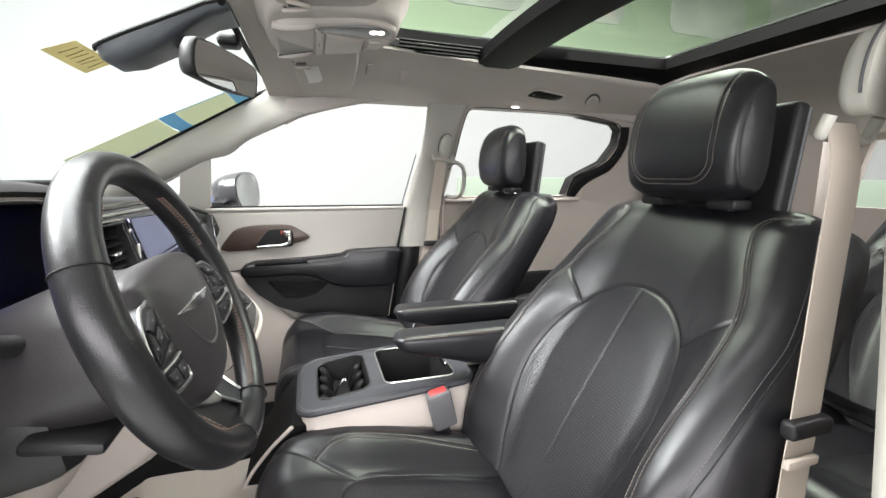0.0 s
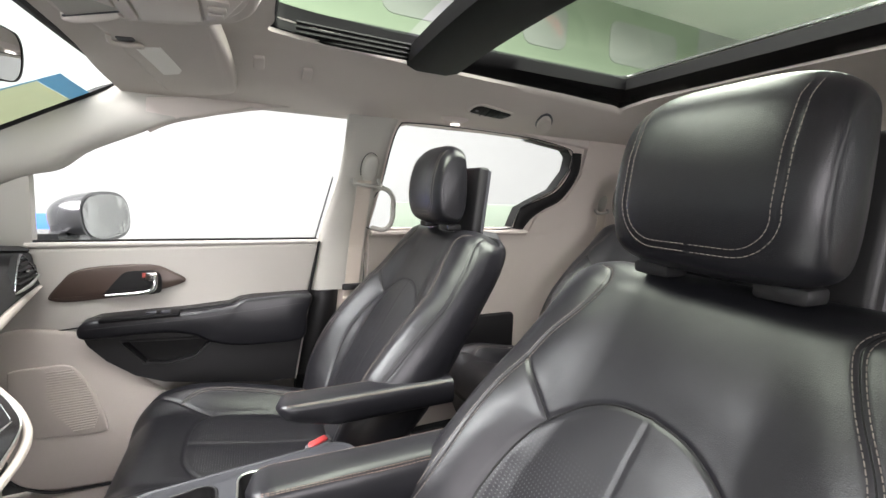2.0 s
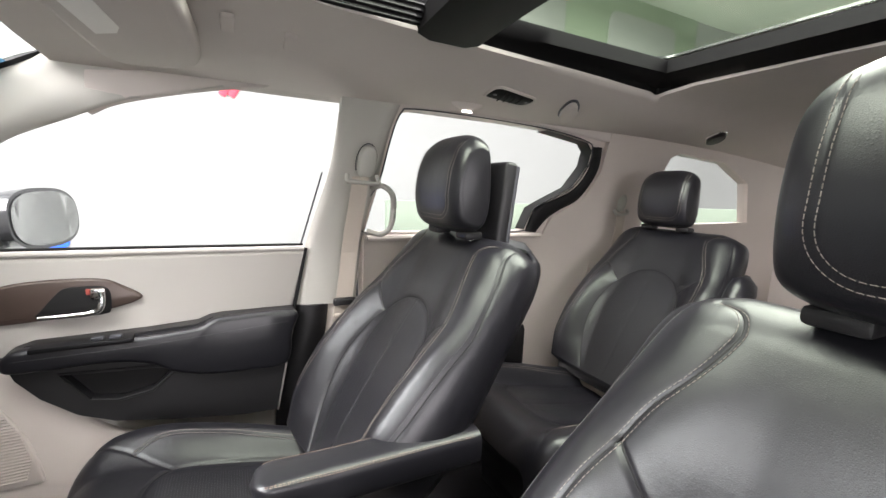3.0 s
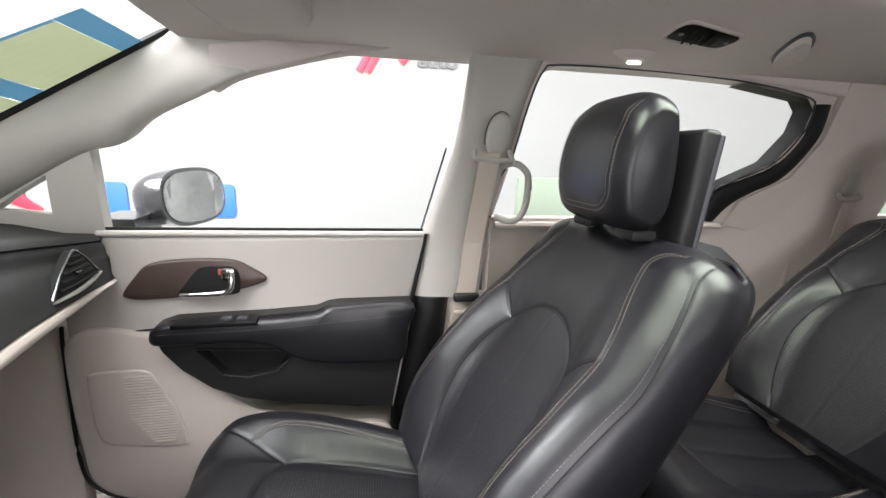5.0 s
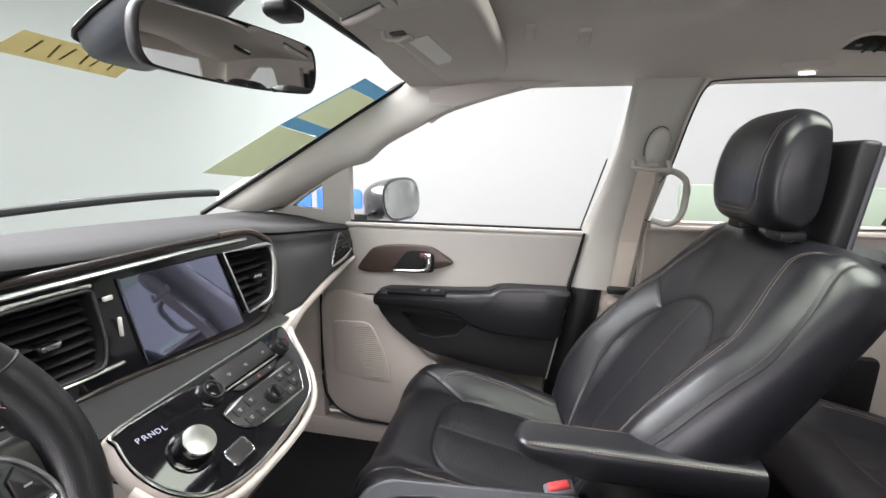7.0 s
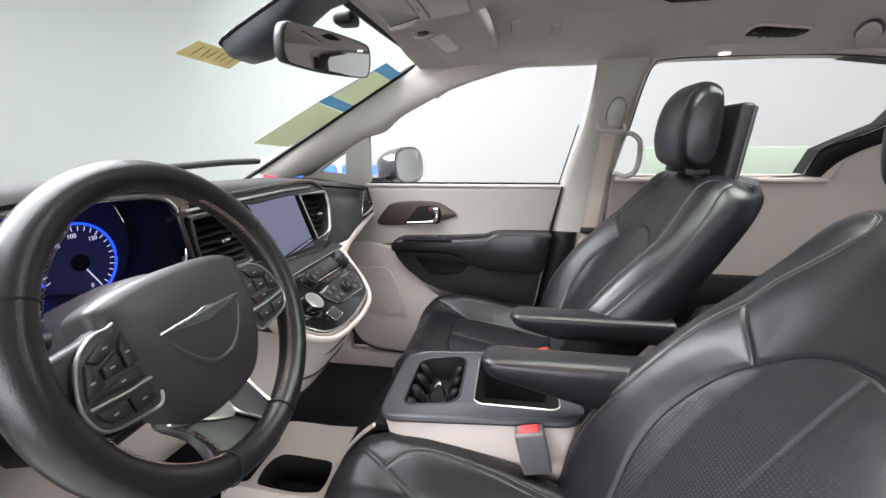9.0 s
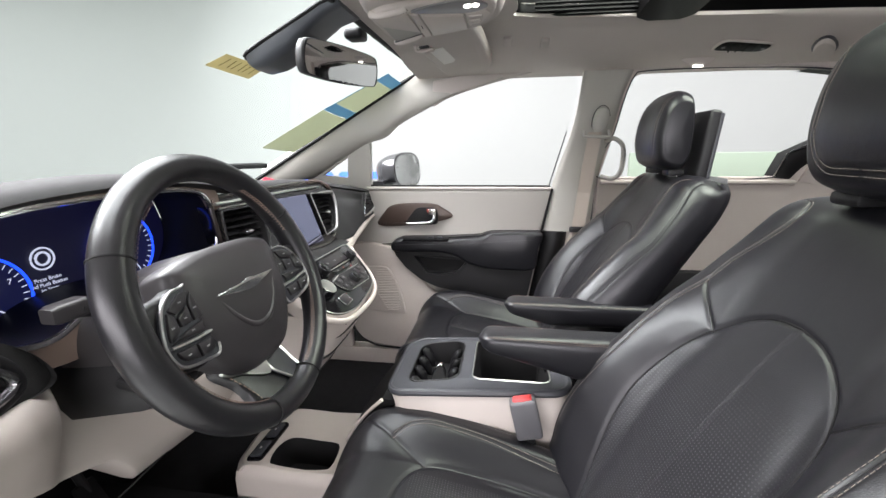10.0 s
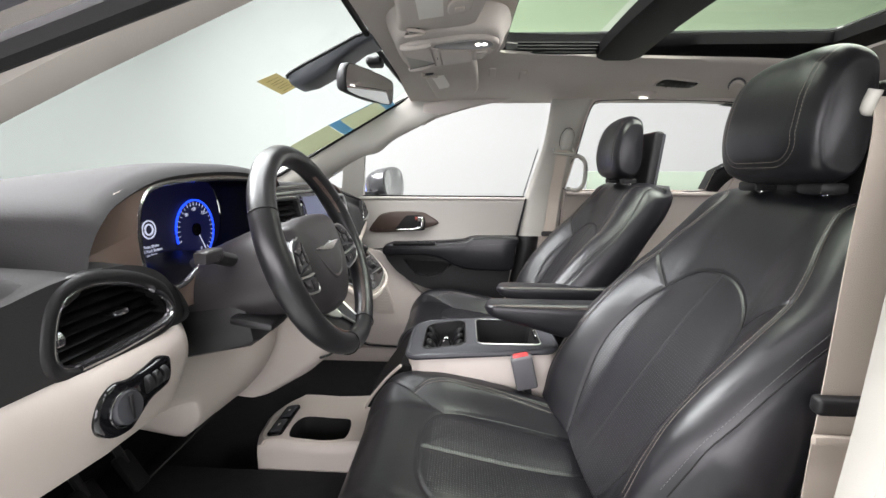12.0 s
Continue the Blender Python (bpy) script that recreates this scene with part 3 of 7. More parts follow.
def arm_rest(parent, x0, x1, y, ztop, drop, half=0.036):
    rings = []
    n = 40
    for i in range(n):
        t = i / (n - 1)
        x = x0 + (x1 - x0) * t
        nose = math.sqrt(max(0.0, 1 - max(0.0, 1 - t / 0.09) ** 2))
        w = half * (0.10 + 0.90 * nose)
        top, bot = ztop - 0.014 * (1 - nose), ztop - drop(t) + (drop(t) - 0.018) * (1 - nose)
        h = (top - bot) / 2
        ring = []
        for j in range(28):
            a = 2 * math.pi * j / 28
            c, s = math.cos(a), math.sin(a)
            ring.append((x, y + w * math.copysign(abs(c) ** 0.45, c), (top + bot) / 2 + h * math.copysign(abs(s) ** 0.55, s)))
        rings.append(ring)
    arm = part("armrest", loft(rings), LEATHER, parent, angle=60)
    for side in (1, -1):
        for c, up in ((0.86, 0.80), (0.80, 0.87)):
            pts = []
            for t in np.linspace(0.05, 0.97, 26):
                nose = math.sqrt(max(0.0, 1 - max(0.0, 1 - t / 0.09) ** 2))
                top, bot = ztop - 0.014 * (1 - nose), ztop - drop(t) + (drop(t) - 0.018) * (1 - nose)
                pts.append((x0 + (x1 - x0) * t, y + side * (half * (0.10 + 0.90 * nose) * c + 0.0004), (top + bot) / 2 + (top - bot) / 2 * up + 0.0005))
            part("stitching", stitches(pts, 0.0003), ORANGE, arm, "tan top-stitching", angle=80)
    return arm


def front_seat(name, cy, inboard, label, dx=0.0):
    """inboard: +1 where the van's middle lies towards +y."""
    seat = thing(name, label, "car seat", "front seats")
    at = (dx, cy, 0)
    seat_back(seat, at)
    seat_cushion(seat, at)
    headrest(seat, (0, cy + 0.002, 0), 1.0, 0.113)
    # screen housing behind the headrest
    tilt = pose(0, 0, 0, 0, 6, 0)
    part("screen_housing", box(0.706, cy - 0.004, 1.35, 0.03, 0.225, 0.235, 0.009, m=tilt, seg=3), BLACK, seat, "dark grey screen housing", angle=50)
    part("screen_edge", tube([(0.706 + 0.014 + (z - 1.35) * 0.105, cy - 0.004 - 0.106, z) for z in (1.26, 1.30, 1.40, 1.458)], 0.007, 8), GREYPLAST, seat, "dark grey edge strip")
    # base under the cushion
    part("seat_base", box(0.15, cy, 0.545, 0.42, 0.46, 0.13, 0.02), BLACK, seat, "black plastic base")
    part("side_cover", box(0.2, cy - inboard * 0.283, 0.64, 0.38, 0.02, 0.11, 0.009), GREYPLAST, seat, "grey plastic side cover")
    part("seat_rail", box(0.12, cy + 0.17, 0.455, 0.55, 0.03, 0.06, 0.004), BLACK, seat)
    part("seat_rail", box(0.12, cy - 0.17, 0.455, 0.55, 0.03, 0.06, 0.004), BLACK, seat)
    hinge = cy + inboard * 0.262
    part("recliner_cover", disc(pose(0.32, hinge - 0.012, 0.775, 90, 0, 0) if inboard < 0 else pose(0.32, hinge + 0.014, 0.775, 90, 0, 0), 0.05, 0.03, 28, 0.006), BLACK, seat)
    return seat


driver = front_seat("driver_seat", -0.388, 1, "black leather driver seat with tan stitching and headrest screen")
arm_rest(driver, 0.150, 0.50, -0.138, 1.022, lambda t: 0.03 + 0.055 * min(1, t / 0.55))
passenger = front_seat("passenger_seat", 0.384, -1, "black leather front passenger seat with folding armrest", 0.004)
arm_rest(passenger, 0.200, 0.56, 0.125, 0.996, lambda t: 0.03 + 0.03 * min(1, t / 0.3))


def rear_seat(name, at, inboard, label):
    seat = thing(name, label, "car seat", "second row seats")
    seat_back(seat, at, 0.92, 0.6)
    seat_cushion(seat, (at[0] - 0.02, at[1], at[2] - 0.040), 0.92, 0.6)
    headrest(seat, (at[0], at[1] + 0.03, at[2]), 0.92, 0.100)
    part("seat_base", box(at[0] + 0.17, at[1], 0.51, 0.36, 0.4, 0.18, 0.02), BLACK, seat, "black plastic base")
    y = at[1] + 0.92 * inboard * 0.30
    rings = []
    for t in np.linspace(0, 1, 14):
        c = Vector((at[0] + 0.40 + 0.13 * t, y, 0.93 + 0.27 * t))
        w = 0.035 * math.sqrt(max(0.02, 1 - (2 * t - 1) ** 6))
        rings.append([c + Vector((1.35 * w * math.cos(a), w * math.sin(a), -0.6 * w * math.cos(a))) for a in (2 * math.pi * j / 16 for j in range(16))])
    part("armrest", loft(rings), LEATHER, seat, "folded-up leather armrest")
    tilt = pose(0, 0, 0, 0, -38, 0)
    part("buckle_body", box(at[0] + 0.315, y - inboard * 0.015, 0.80, 0.055, 0.05, 0.11, 0.010, m=tilt, seg=3), BUCKLEGREY, seat, "dark grey buckle body", angle=50)
    part("buckle_button", box(at[0] + 0.272, y - inboard * 0.015, 0.792, 0.020, 0.036, 0.028, 0.005, m=tilt), RED, seat, "red release button")
    return seat


rear_seat("second_row_seat", (0.94, 0.45, 0.10), -1, "black leather second-row captain's chair with raised armrest")
rear_seat("second_row_seat", (0.94, -0.45, 0.10), 1, "black leather second-row captain's chair with raised armrest")


# ---- the booth round the van ----
ground = part("ground", box(0.5, 0, -0.05, 14, 9, 0.1), FLOORGREY)
tagged(ground, "grey painted concrete booth floor", "floor", kind="structure")
ring_w = rrect(-4.6, -4.2, 7.6, 3.1, 1.7, 10)
wall = loft([[(x, y, z) for x, y in ring_w] for z in (-0.02, 1.2, 2.4, 3.66)], True, (False, False))
tagged(part("booth_wall", wall, WALLWHITE, angle=60), "seamless white booth wall with round corners", "wall", kind="structure")
tagged(part("ceiling", box(1.5, -0.55, 3.65, 13, 7.6, 0.1), WALLGREEN), "pale green booth ceiling", "ceiling", kind="structure")
panel = part("side_panel", box(3.0, 1.32, 0.675, 4.4, 0.03, 1.35, 0.004), PANELGREEN)
tagged(panel, "pale green low panel beside the van", "panel")


band_ob = part("wall_band", box(2.6, 3.096, 3.0, 5.6, 0.012, 1.24, 0.003), BANDGREEN)
tagged(band_ob, "pale green band along the top of the booth wall", "wall", kind="structure")
for x0, x1 in ((-0.12, 0.74), (1.24, 2.06), (2.72, 3.28), (3.9, 5.0)):
    pale = part("wall_board", slab(rrect(x0, 2.965, x1, 3.42, 0.12), lambda a, b, h: Vector((a, 3.089 - h, b)), 0.012, 0.003), WALLWHITE)
    tagged(pale, "off-white board with round corners high on the wall", "board", "wall boards")


def sign(name, label, pieces, material, y=3.098):
    """Painted marks on a wall: the first carries the others."""
    first = None
    for ring in pieces:
        ob = part("mark" if first else name, slab(ring, lambda a, b, h: Vector((a, y - h, b)), 0.012, 0.002), material, first)
        first = first or tagged(ob, label, "sign")
    return first


def bar(x0, z0, x1, z1, w):
    dx, dz = x1 - x0, z1 - z0
    q = math.hypot(dx, dz)
    nx, nz = -dz / q * w / 2, dx / q * w / 2
    return [(x0 + nx, z0 + nz), (x0 - nx, z0 - nz), (x1 - nx, z1 - nz), (x1 + nx, z1 + nz)]


sign("wall_sign", "red chevron mark on the white wall", [ring2([(-2.30, 1.06), (-2.10, 1.22), (-1.99, 1.30), (-1.99, 1.24), (-2.16, 1.08), (-2.06, 0.97), (-2.13, 0.96)], 40)], REDINK)
sign("wall_sign", "blue block marks on the white wall", [rrect(a, 0.92, a + 0.19, 1.17, 0.04) for a in (-1.95, -1.70, -1.45, -1.21, -0.97)], BLUEINK)
sign("wall_sign", "grey bars on the white wall", [rrect(-1.9, 0.74, -1.2, 0.80, 0.01)], GREYINK)
sign("wall_sign", "red slanted bars on the white wall", [bar(0.14, 2.02, 0.28, 2.26, 0.05), bar(0.20, 2.02, 0.34, 2.26, 0.05), bar(0.45, 2.10, 0.53, 2.18, 0.05)], REDINK)
wordsign = bpy.data.curves.new("wall_word", "FONT")
wordsign.body, wordsign.size, wordsign.extrude, wordsign.offset = "auto", 0.17, 0.006, 0.004
wordsign.materials.append(GREYINK)
word_ob = new("wall_word", wordsign)
word_ob.matrix_basis = pose(0.575, 3.09, 2.085, 90, 0, 0)
tagged(word_ob, "grey lower-case word painted on the white wall", "sign")
sign("panel_mark", "red slanted mark on the green panel", [bar(1.62, 1.12, 1.78, 1.26, 0.05), bar(1.62, 1.12, 1.72, 1.0, 0.05)], REDINK, 1.304)


# ---- van body: roof, pillars, glass ----
ROOF_HOLE = ring2([(0.213, 0.0), (0.214, 0.22), (0.24, 0.305), (0.6, 0.345), (1.0, 0.375), (1.25, 0.392), (1.318, 0.385), (1.325, 0.2), (1.325, 0), (1.325, -0.2), (1.318, -0.385), (1.25, -0.392), (1.0, -0.375), (0.6, -0.345), (0.24, -0.305), (0.214, -0.22)], 160)


def roof_z(x, y):
    z = float(np.interp(abs(y), [0, 0.30, 0.38, 0.42, 0.46, 0.50, 0.56, 0.61, 0.65, 0.69, 0.74], [1.714, 1.710, 1.700, 1.684, 1.668, 1.656, 1.647, 1.643, 1.639, 1.634, 1.628]))
    z -= (z - 1.625) * 0.65 * max(0.0, min(1.0, (0.24 - x) / 0.36)) ** 1.3
    z -= 0.06 * max(0.0, min(1.0, (x - 1.5) / 1.3)) ** 2
    return z


def roof():
    cx, cy = 0.8, 0.0
    rings = []
    hole = []
    for x, y in ROOF_HOLE:
        hole.append((x, y))
    steps = 22
    for i in range(-3, steps + 1):
        ring = []
        for x, y in hole:
            dx, dy = x - cx, y - cy
            k = min((2.9 - cx) / dx if dx > 1e-6 else 9e9, (-0.13 - cx) / dx if dx < -1e-6 else 9e9, 0.74 / abs(dy) if abs(dy) > 1e-6 else 9e9)
            t = max(0, i) / steps
            px, py = x + (dx * (k - 1)) * t, y + (dy * (k - 1)) * t
            z = roof_z(px, py)
            if i < 0:
                z += 0.012 * -i
            elif i == 0:
                z += 0.003
            ring.append((px, py, z))
        rings.append(ring)
    return loft(rings, True, (False, False))


ceil = part("van_ceiling", roof(), HEADLINER, angle=70)
tagged(ceil, "beige cloth headliner with a large sunroof opening", "headliner", kind="structure")

sun = thing("sunroof", "black-framed glass sunroof with a dark crossbar", "sunroof")


def glass_edge(z, grow=0.0):
    return [(x, y, z) for x, y in rrect(0.225 - grow, -0.30 - grow, 1.20 + grow, 0.30 + grow, 0.03, 9)]


frame_rings = [[(x, y, roof_z(x, y) + 0.012) for x, y in ROOF_HOLE], [(x * 0.995 + 0.004, y * 0.99, 1.722) for x, y in ROOF_HOLE]]
inner = []
for x, y in ROOF_HOLE:
    inner.append((min(max(x, 0.222), 1.252), min(max(y, -0.335), 0.335), 1.742))
mid = [(0.5 * (a[0] + b[0]), 0.5 * (a[1] + b[1]), 1.733) for a, b in zip(frame_rings[1], inner)]
part("sunroof_frame", loft([*frame_rings, mid, inner, [(x, y, 1.775) for x, y, z in inner]], True, (False, False)), SUNBLACK, sun, angle=50)
for i in range(4):
    y0, z0 = 0.290 + 0.010 * i, 1.738 - 0.007 * i
    for s in (1, -1):
        part("guide_rail", tube([(x, s * (y0 + 0.03 * (x - 0.25)), z0) for x in (0.26, 0.4, 0.52)], 0.004, 6), SUNBLACK, sun)
bar_ring = [(0.515, 1.75), (0.522, 1.722), (0.55, 1.712), (0.63, 1.712), (0.665, 1.722), (0.672, 1.75)]
part("crossbar", loft([[(x, y, z - 0.02 * (abs(y) / 0.4) ** 2) for x, z in bar_ring] for y in np.linspace(-0.345, 0.345, 21)]), SUNBLACK, sun, "dark grey shade housing crossbar")
front_pane = part("pane", box(0.365, 0, 1.785, 0.32, 0.72, 0.006), ROOFGLASS, sun, "pale green roof glass")
rear_pane = part("pane", box(0.96, 0, 1.785, 0.62, 0.72, 0.006), ROOFGLASS, sun, "pale green roof glass")
for p_ in (front_pane, rear_pane):
    p_.visible_shadow = False
skin = plate(rrect(-0.115, -0.76, 3.0, 0.76, 0.08), [rrect(0.19, -0.38, 1.29, 0.38, 0.04)], lambda a, b, h: Vector((a, b, 1.80 - 0.10 * (abs(b) / 0.86) ** 3 - 0.08 * max(0, -a / 0.2) + h)), 0.006)
tagged(part("van_roof", skin, SHELL), "dark painted van roof panel", "roof", kind="structure")

FRONT_WINDOW = [(-0.378, 1.222), (0.0, 1.226), (0.37, 1.23), (0.43, 1.44), (0.463, 1.595), (0.462, 1.642), (0.44, 1.668), (0.40, 1.674), (0.29, 1.660), (0.13, 1.628), (-0.035, 1.580), (-0.13, 1.536), (-0.21, 1.495), (-0.28, 1.44), (-0.33, 1.415), (-0.372, 1.405)]
REAR_WINDOW = [(0.555, 1.262), (0.60, 1.42), (0.635, 1.56), (0.665, 1.635), (0.71, 1.652), (0.95, 1.656), (1.25, 1.646), (1.46, 1.618), (1.49, 1.585), (1.475, 1.52), (1.40, 1.43), (1.29, 1.38), (1.22, 1.345), (1.18, 1.262)]


def wall_y(x, z):
    """How far the side trim stands from the van's middle."""
    y = 0.80 + 0.02 * np.interp(x, [0.4, 0.9], [0, 1])
    y -= 0.02 * np.interp(x, [-0.75, -0.2], [1, 0])
    return float(y)


def lean(ob, whole=False):
    """Leans the upper side of the van inwards above the window line, narrowing the roof."""
    for one in (ob, *ob.children_recursive):
        if one.type == "MESH":
            for v in one.data.vertices:
                x, y, z = v.co
                w = 1.0 if whole else min(1.0, max(0.0, (abs(y) - 0.69) / 0.11))
                if z > 1.22 and w > 0:
                    k = 1.349 / (1.4 + 0.3 * (z - 1.39))
                    to = Vector((0.18 + k * (x - 0.18), math.copysign(1.4 * k - 0.6 + abs(y) - 0.80, y), 1.39 + k * (z - 1.39)))
                    v.co = v.co.lerp(to, w)
    return ob


def side(s):
    return lambda a, b, h: Vector((a, s * (wall_y(a, b) + h), b))


def solid_between(low, high, s, bulge=0.02, depth=0.04, n=24, m=9, base=None):
    """A cushioned strip of trim between two lines in the side wall, rounded towards the cabin."""
    lo, hi = curve([(a, b, 0) for a, b in low], n), curve([(a, b, 0) for a, b in high], n)
    rings = []
    for p, q in zip(lo, hi):
        ring = []
        for j in range(m):
            t = j / (m - 1)
            x, z = p.x + (q.x - p.x) * t, p.y + (q.y - p.y) * t
            y = (base(x, z) if base else wall_y(x, z)) - bulge * math.sin(math.pi * t) ** 0.6
            ring.append((x, s * y, z))
        for t in (1, 0):
            x, z = p.x + (q.x - p.x) * t, p.y + (q.y - p.y) * t
            ring.append((x, s * ((base(x, z) if base else wall_y(x, z)) + depth), z))
        rings.append(ring)
    return loft(rings)


def side_trims(s):
    who = "passenger" if s > 0 else "driver"
    # windscreen pillar, from the dash to the roof
    ws = [(-0.80, 0.70, 1.275), (-0.60, 0.70, 1.385), (-0.40, 0.70, 1.497), (-0.20, 0.69, 1.605), (-0.10, 0.68, 1.662), (0.02, 0.68, 1.676), (0.12, 0.70, 1.686)]
    win = [(-0.62, 0.80, 1.262), (-0.50, 0.80, 1.335), (-0.385, 0.80, 1.40), (-0.30, 0.80, 1.425), (-0.235, 0.80, 1.478), (-0.13, 0.80, 1.532), (-0.035, 0.80, 1.580), (0.08, 0.80, 1.615), (0.18, 0.80, 1.642)]
    a, b = curve(ws, 30), curve(win, 30)
    rings = []
    for p, q in zip(a, b):
        ring = []
        fade = max(0.0, min(1.0, (0.05 - q.x) / 0.16)) ** 0.7
        bag = 0.030 * math.exp(-(((q.x + 0.25) / 0.07) ** 2))
        for j in range(10):
            t = j / 9
            c = p.lerp(q, t)
            swell = 0.028 * fade * math.sin(math.pi * t) ** 0.7 + bag * math.sin(math.pi * min(1.0, t ** 1.7)) ** 1.2
            ring.append((c.x + 0.012 * fade * math.sin(math.pi * t), s * (c.y - swell), c.z - 0.4 * swell))
        ring += [(q.x - 0.01, s * (q.y + 0.05), q.z + 0.01), (p.x - 0.03, s * (p.y + 0.05), p.z + 0.03)]
        rings.append(ring)
    pil = part("front_pillar", loft(rings), PILLAR, angle=60)
    lean(pil)
    tagged(pil, "grey-beige plastic windscreen pillar trim", "pillar trim", kind="structure")
    # rail over the doors
    rail = solid_between([(-0.10, 1.545), (-0.035, 1.580), (0.13, 1.628), (0.29, 1.660), (0.42, 1.673), (0.6, 1.660), (0.95, 1.657), (1.3, 1.646), (1.6, 1.62)], [(-0.10, 1.64), (0.0, 1.655), (0.13, 1.68), (0.29, 1.694), (0.42, 1.697), (0.6, 1.694), (0.95, 1.694), (1.3, 1.685), (1.6, 1.67)], s, 0.012, 0.03, 50, base=lambda x, z: 0.80)
    tagged(lean(part("roof_rail", rail, HEADLINER, angle=70)), "beige cloth rail over the side windows", "headliner", kind="structure")
    # middle pillar
    if s > 0:
        fore, aft = [(0.350, 1.05), (0.380, 1.23), (0.448, 1.44), (0.476, 1.60), (0.482, 1.68)], [(0.53, 1.05), (0.55, 1.26), (0.592, 1.42), (0.628, 1.57), (0.672, 1.68)]
        up = solid_between(fore, aft, s, 0.022, 0.03)
    else:
        fore, aft = [(0.418, 1.05), (0.450, 1.15), (0.494, 1.31), (0.535, 1.44), (0.560, 1.56), (0.565, 1.68)], [(0.53, 1.05), (0.56, 1.20), (0.60, 1.34), (0.64, 1.46), (0.68, 1.57), (0.71, 1.68)]
        up = solid_between(fore, aft, s, 0.022, 0.03, base=lambda x, z: float(np.interp(z, [1.05, 1.15, 1.31, 1.44, 1.68], [0.80, 0.775, 0.737, 0.70, 0.64])))
    mid_p = part("middle_pillar", up, PILLAR, angle=60)
    tagged(mid_p, "grey-beige plastic middle pillar trim", "pillar trim", kind="structure")
    low = solid_between([(0.300, 0.752), (0.308, 0.80), (0.334, 0.95), (0.352, 1.05)], [(0.41, 0.756), (0.42, 0.80), (0.435, 0.95), (0.445, 1.052)], s, 0.03, 0.03)
    if s > 0:
        part("pillar_foot", low, BLACK, mid_p, "black plastic pillar foot", angle=60)
    foot = solid_between([(0.40, 0.42), (0.42, 0.75), (0.445, 1.05)], [(0.62, 0.42), (0.62, 0.75), (0.60, 1.05)], s, 0.02, 0.03)
    part("pillar_lower", foot, BEIGE, mid_p, "beige plastic lower pillar", angle=60)
    # sliding door
    door = thing("sliding_door", "beige-trimmed sliding side door with a large window", "car door", "sliding doors")
    outer = [(0.545, 0.45), (1.55, 0.45), (1.60, 1.0), (1.62, 1.68), (0.62, 1.68), (0.555, 1.30)]
    part("door_panel", plate(outer, [REAR_WINDOW], side(s), 0.05), BEIGE, door)
    part("window_seal", tube([(x, s * (wall_y(x, z) - 0.002), z) for x, z in ring2(REAR_WINDOW, 90)], 0.0025, 8, closed=True, up=(0, 1, 0)), GREYPLAST, door, "dark grey rubber window seal")
    jamb = [p for p in inset(REAR_WINDOW, 0.005) if p[0] > 1.16]
    part("window_jamb", loft([[(x, s * (wall_y(x, z) + d), z) for x, z in jamb] for d in (-0.004, 0.052)], False), RUBBER, door, "black rubber glass channel", angle=80)
    seal = solid_between([(1.49, 1.60), (1.482, 1.52), (1.41, 1.43), (1.30, 1.38), (1.225, 1.345), (1.185, 1.26)], [(1.545, 1.60), (1.53, 1.50), (1.45, 1.39), (1.35, 1.34), (1.285, 1.30), (1.24, 1.255)], s, 0.014, 0.02)
    part("rear_seal", seal, RUBBER, door, "wide black rubber seal", angle=60)
    g = part("pane", plate(REAR_WINDOW, [], lambda a, b, h: Vector((a, s * (wall_y(a, b) + 0.03 + h), b)), 0.004), SIDEGLASS, door)
    g.visible_shadow = False
    part("door_pocket", box(0.95, s * 0.80, 0.80, 0.5, 0.04, 0.2, 0.03), BLACK, door, "black door insert")
    part("belt_trim", tube([(x, s * 0.80, 1.245) for x in (0.56, 0.8, 1.0, 1.24)], 0.016, 8, flat=0.6), BEIGE, door)
    # rear quarter
    q_win = [(1.80, 1.28), (1.86, 1.44), (1.94, 1.585), (2.0, 1.61), (2.35, 1.59), (2.55, 1.50), (2.6, 1.30)]
    quarter = part("rear_side_wall", plate([(1.50, 0.42), (2.9, 0.42), (2.9, 1.66), (1.57, 1.66), (1.53, 1.5), (1.45, 1.39), (1.30, 1.32), (1.26, 1.25), (1.52, 1.2)], [q_win], lambda a, b, h: Vector((a, s * (0.80 - 0.02 * max(0, a - 1.6) + h), b)), 0.05), BEIGE)
    tagged(quarter, "beige plastic rear side wall with a quarter window", "side wall", kind="structure")
    g = part("quarter_pane", plate(q_win, [], lambda a, b, h: Vector((a, s * (0.815 - 0.02 * max(0, a - 1.6) + h), b)), 0.004), SIDEGLASS, quarter)
    g.visible_shadow = False
    for one in (mid_p, door, quarter) if s > 0 else (door, quarter):
        lean(one)
    return mid_p


side_trims(1)
side_trims(-1)
# rubber-edged flange of the open driver's doorway
flange = solid_between([(-0.62, 1.22), (-0.45, 1.298), (-0.282, 1.368), (-0.064, 1.456), (0.1, 1.52), (0.25, 1.57)], [(-0.62, 1.30), (-0.45, 1.38), (-0.282, 1.455), (-0.064, 1.55), (0.1, 1.61), (0.25, 1.64)], -1, 0.02, 0.04)
fl = part("doorway_flange", flange, HEADLINER, angle=60)
tagged(fl, "grey-beige pillar flange of the open doorway", "pillar trim", kind="structure")
frame_line = [(-0.62, 1.273), (-0.207, 1.403), (-0.109, 1.434), (0.05, 1.484), (0.30, 1.555)]
part("door_frame", tube([(x, -0.885, z + 0.024) for x, z in frame_line], 0.015, 10), GREYPAINT, fl, "grey painted door frame edge", angle=70)
part("frame_seal", tube([(x, -0.86, z) for x, z in frame_line], 0.010, 8), RUBBER, fl, "black rubber frame seal")
part("frame_seal", tube([(x, -0.895, z + 0.058) for x, z in frame_line], 0.022, 8), RUBBER, fl, "black rubber frame seal")
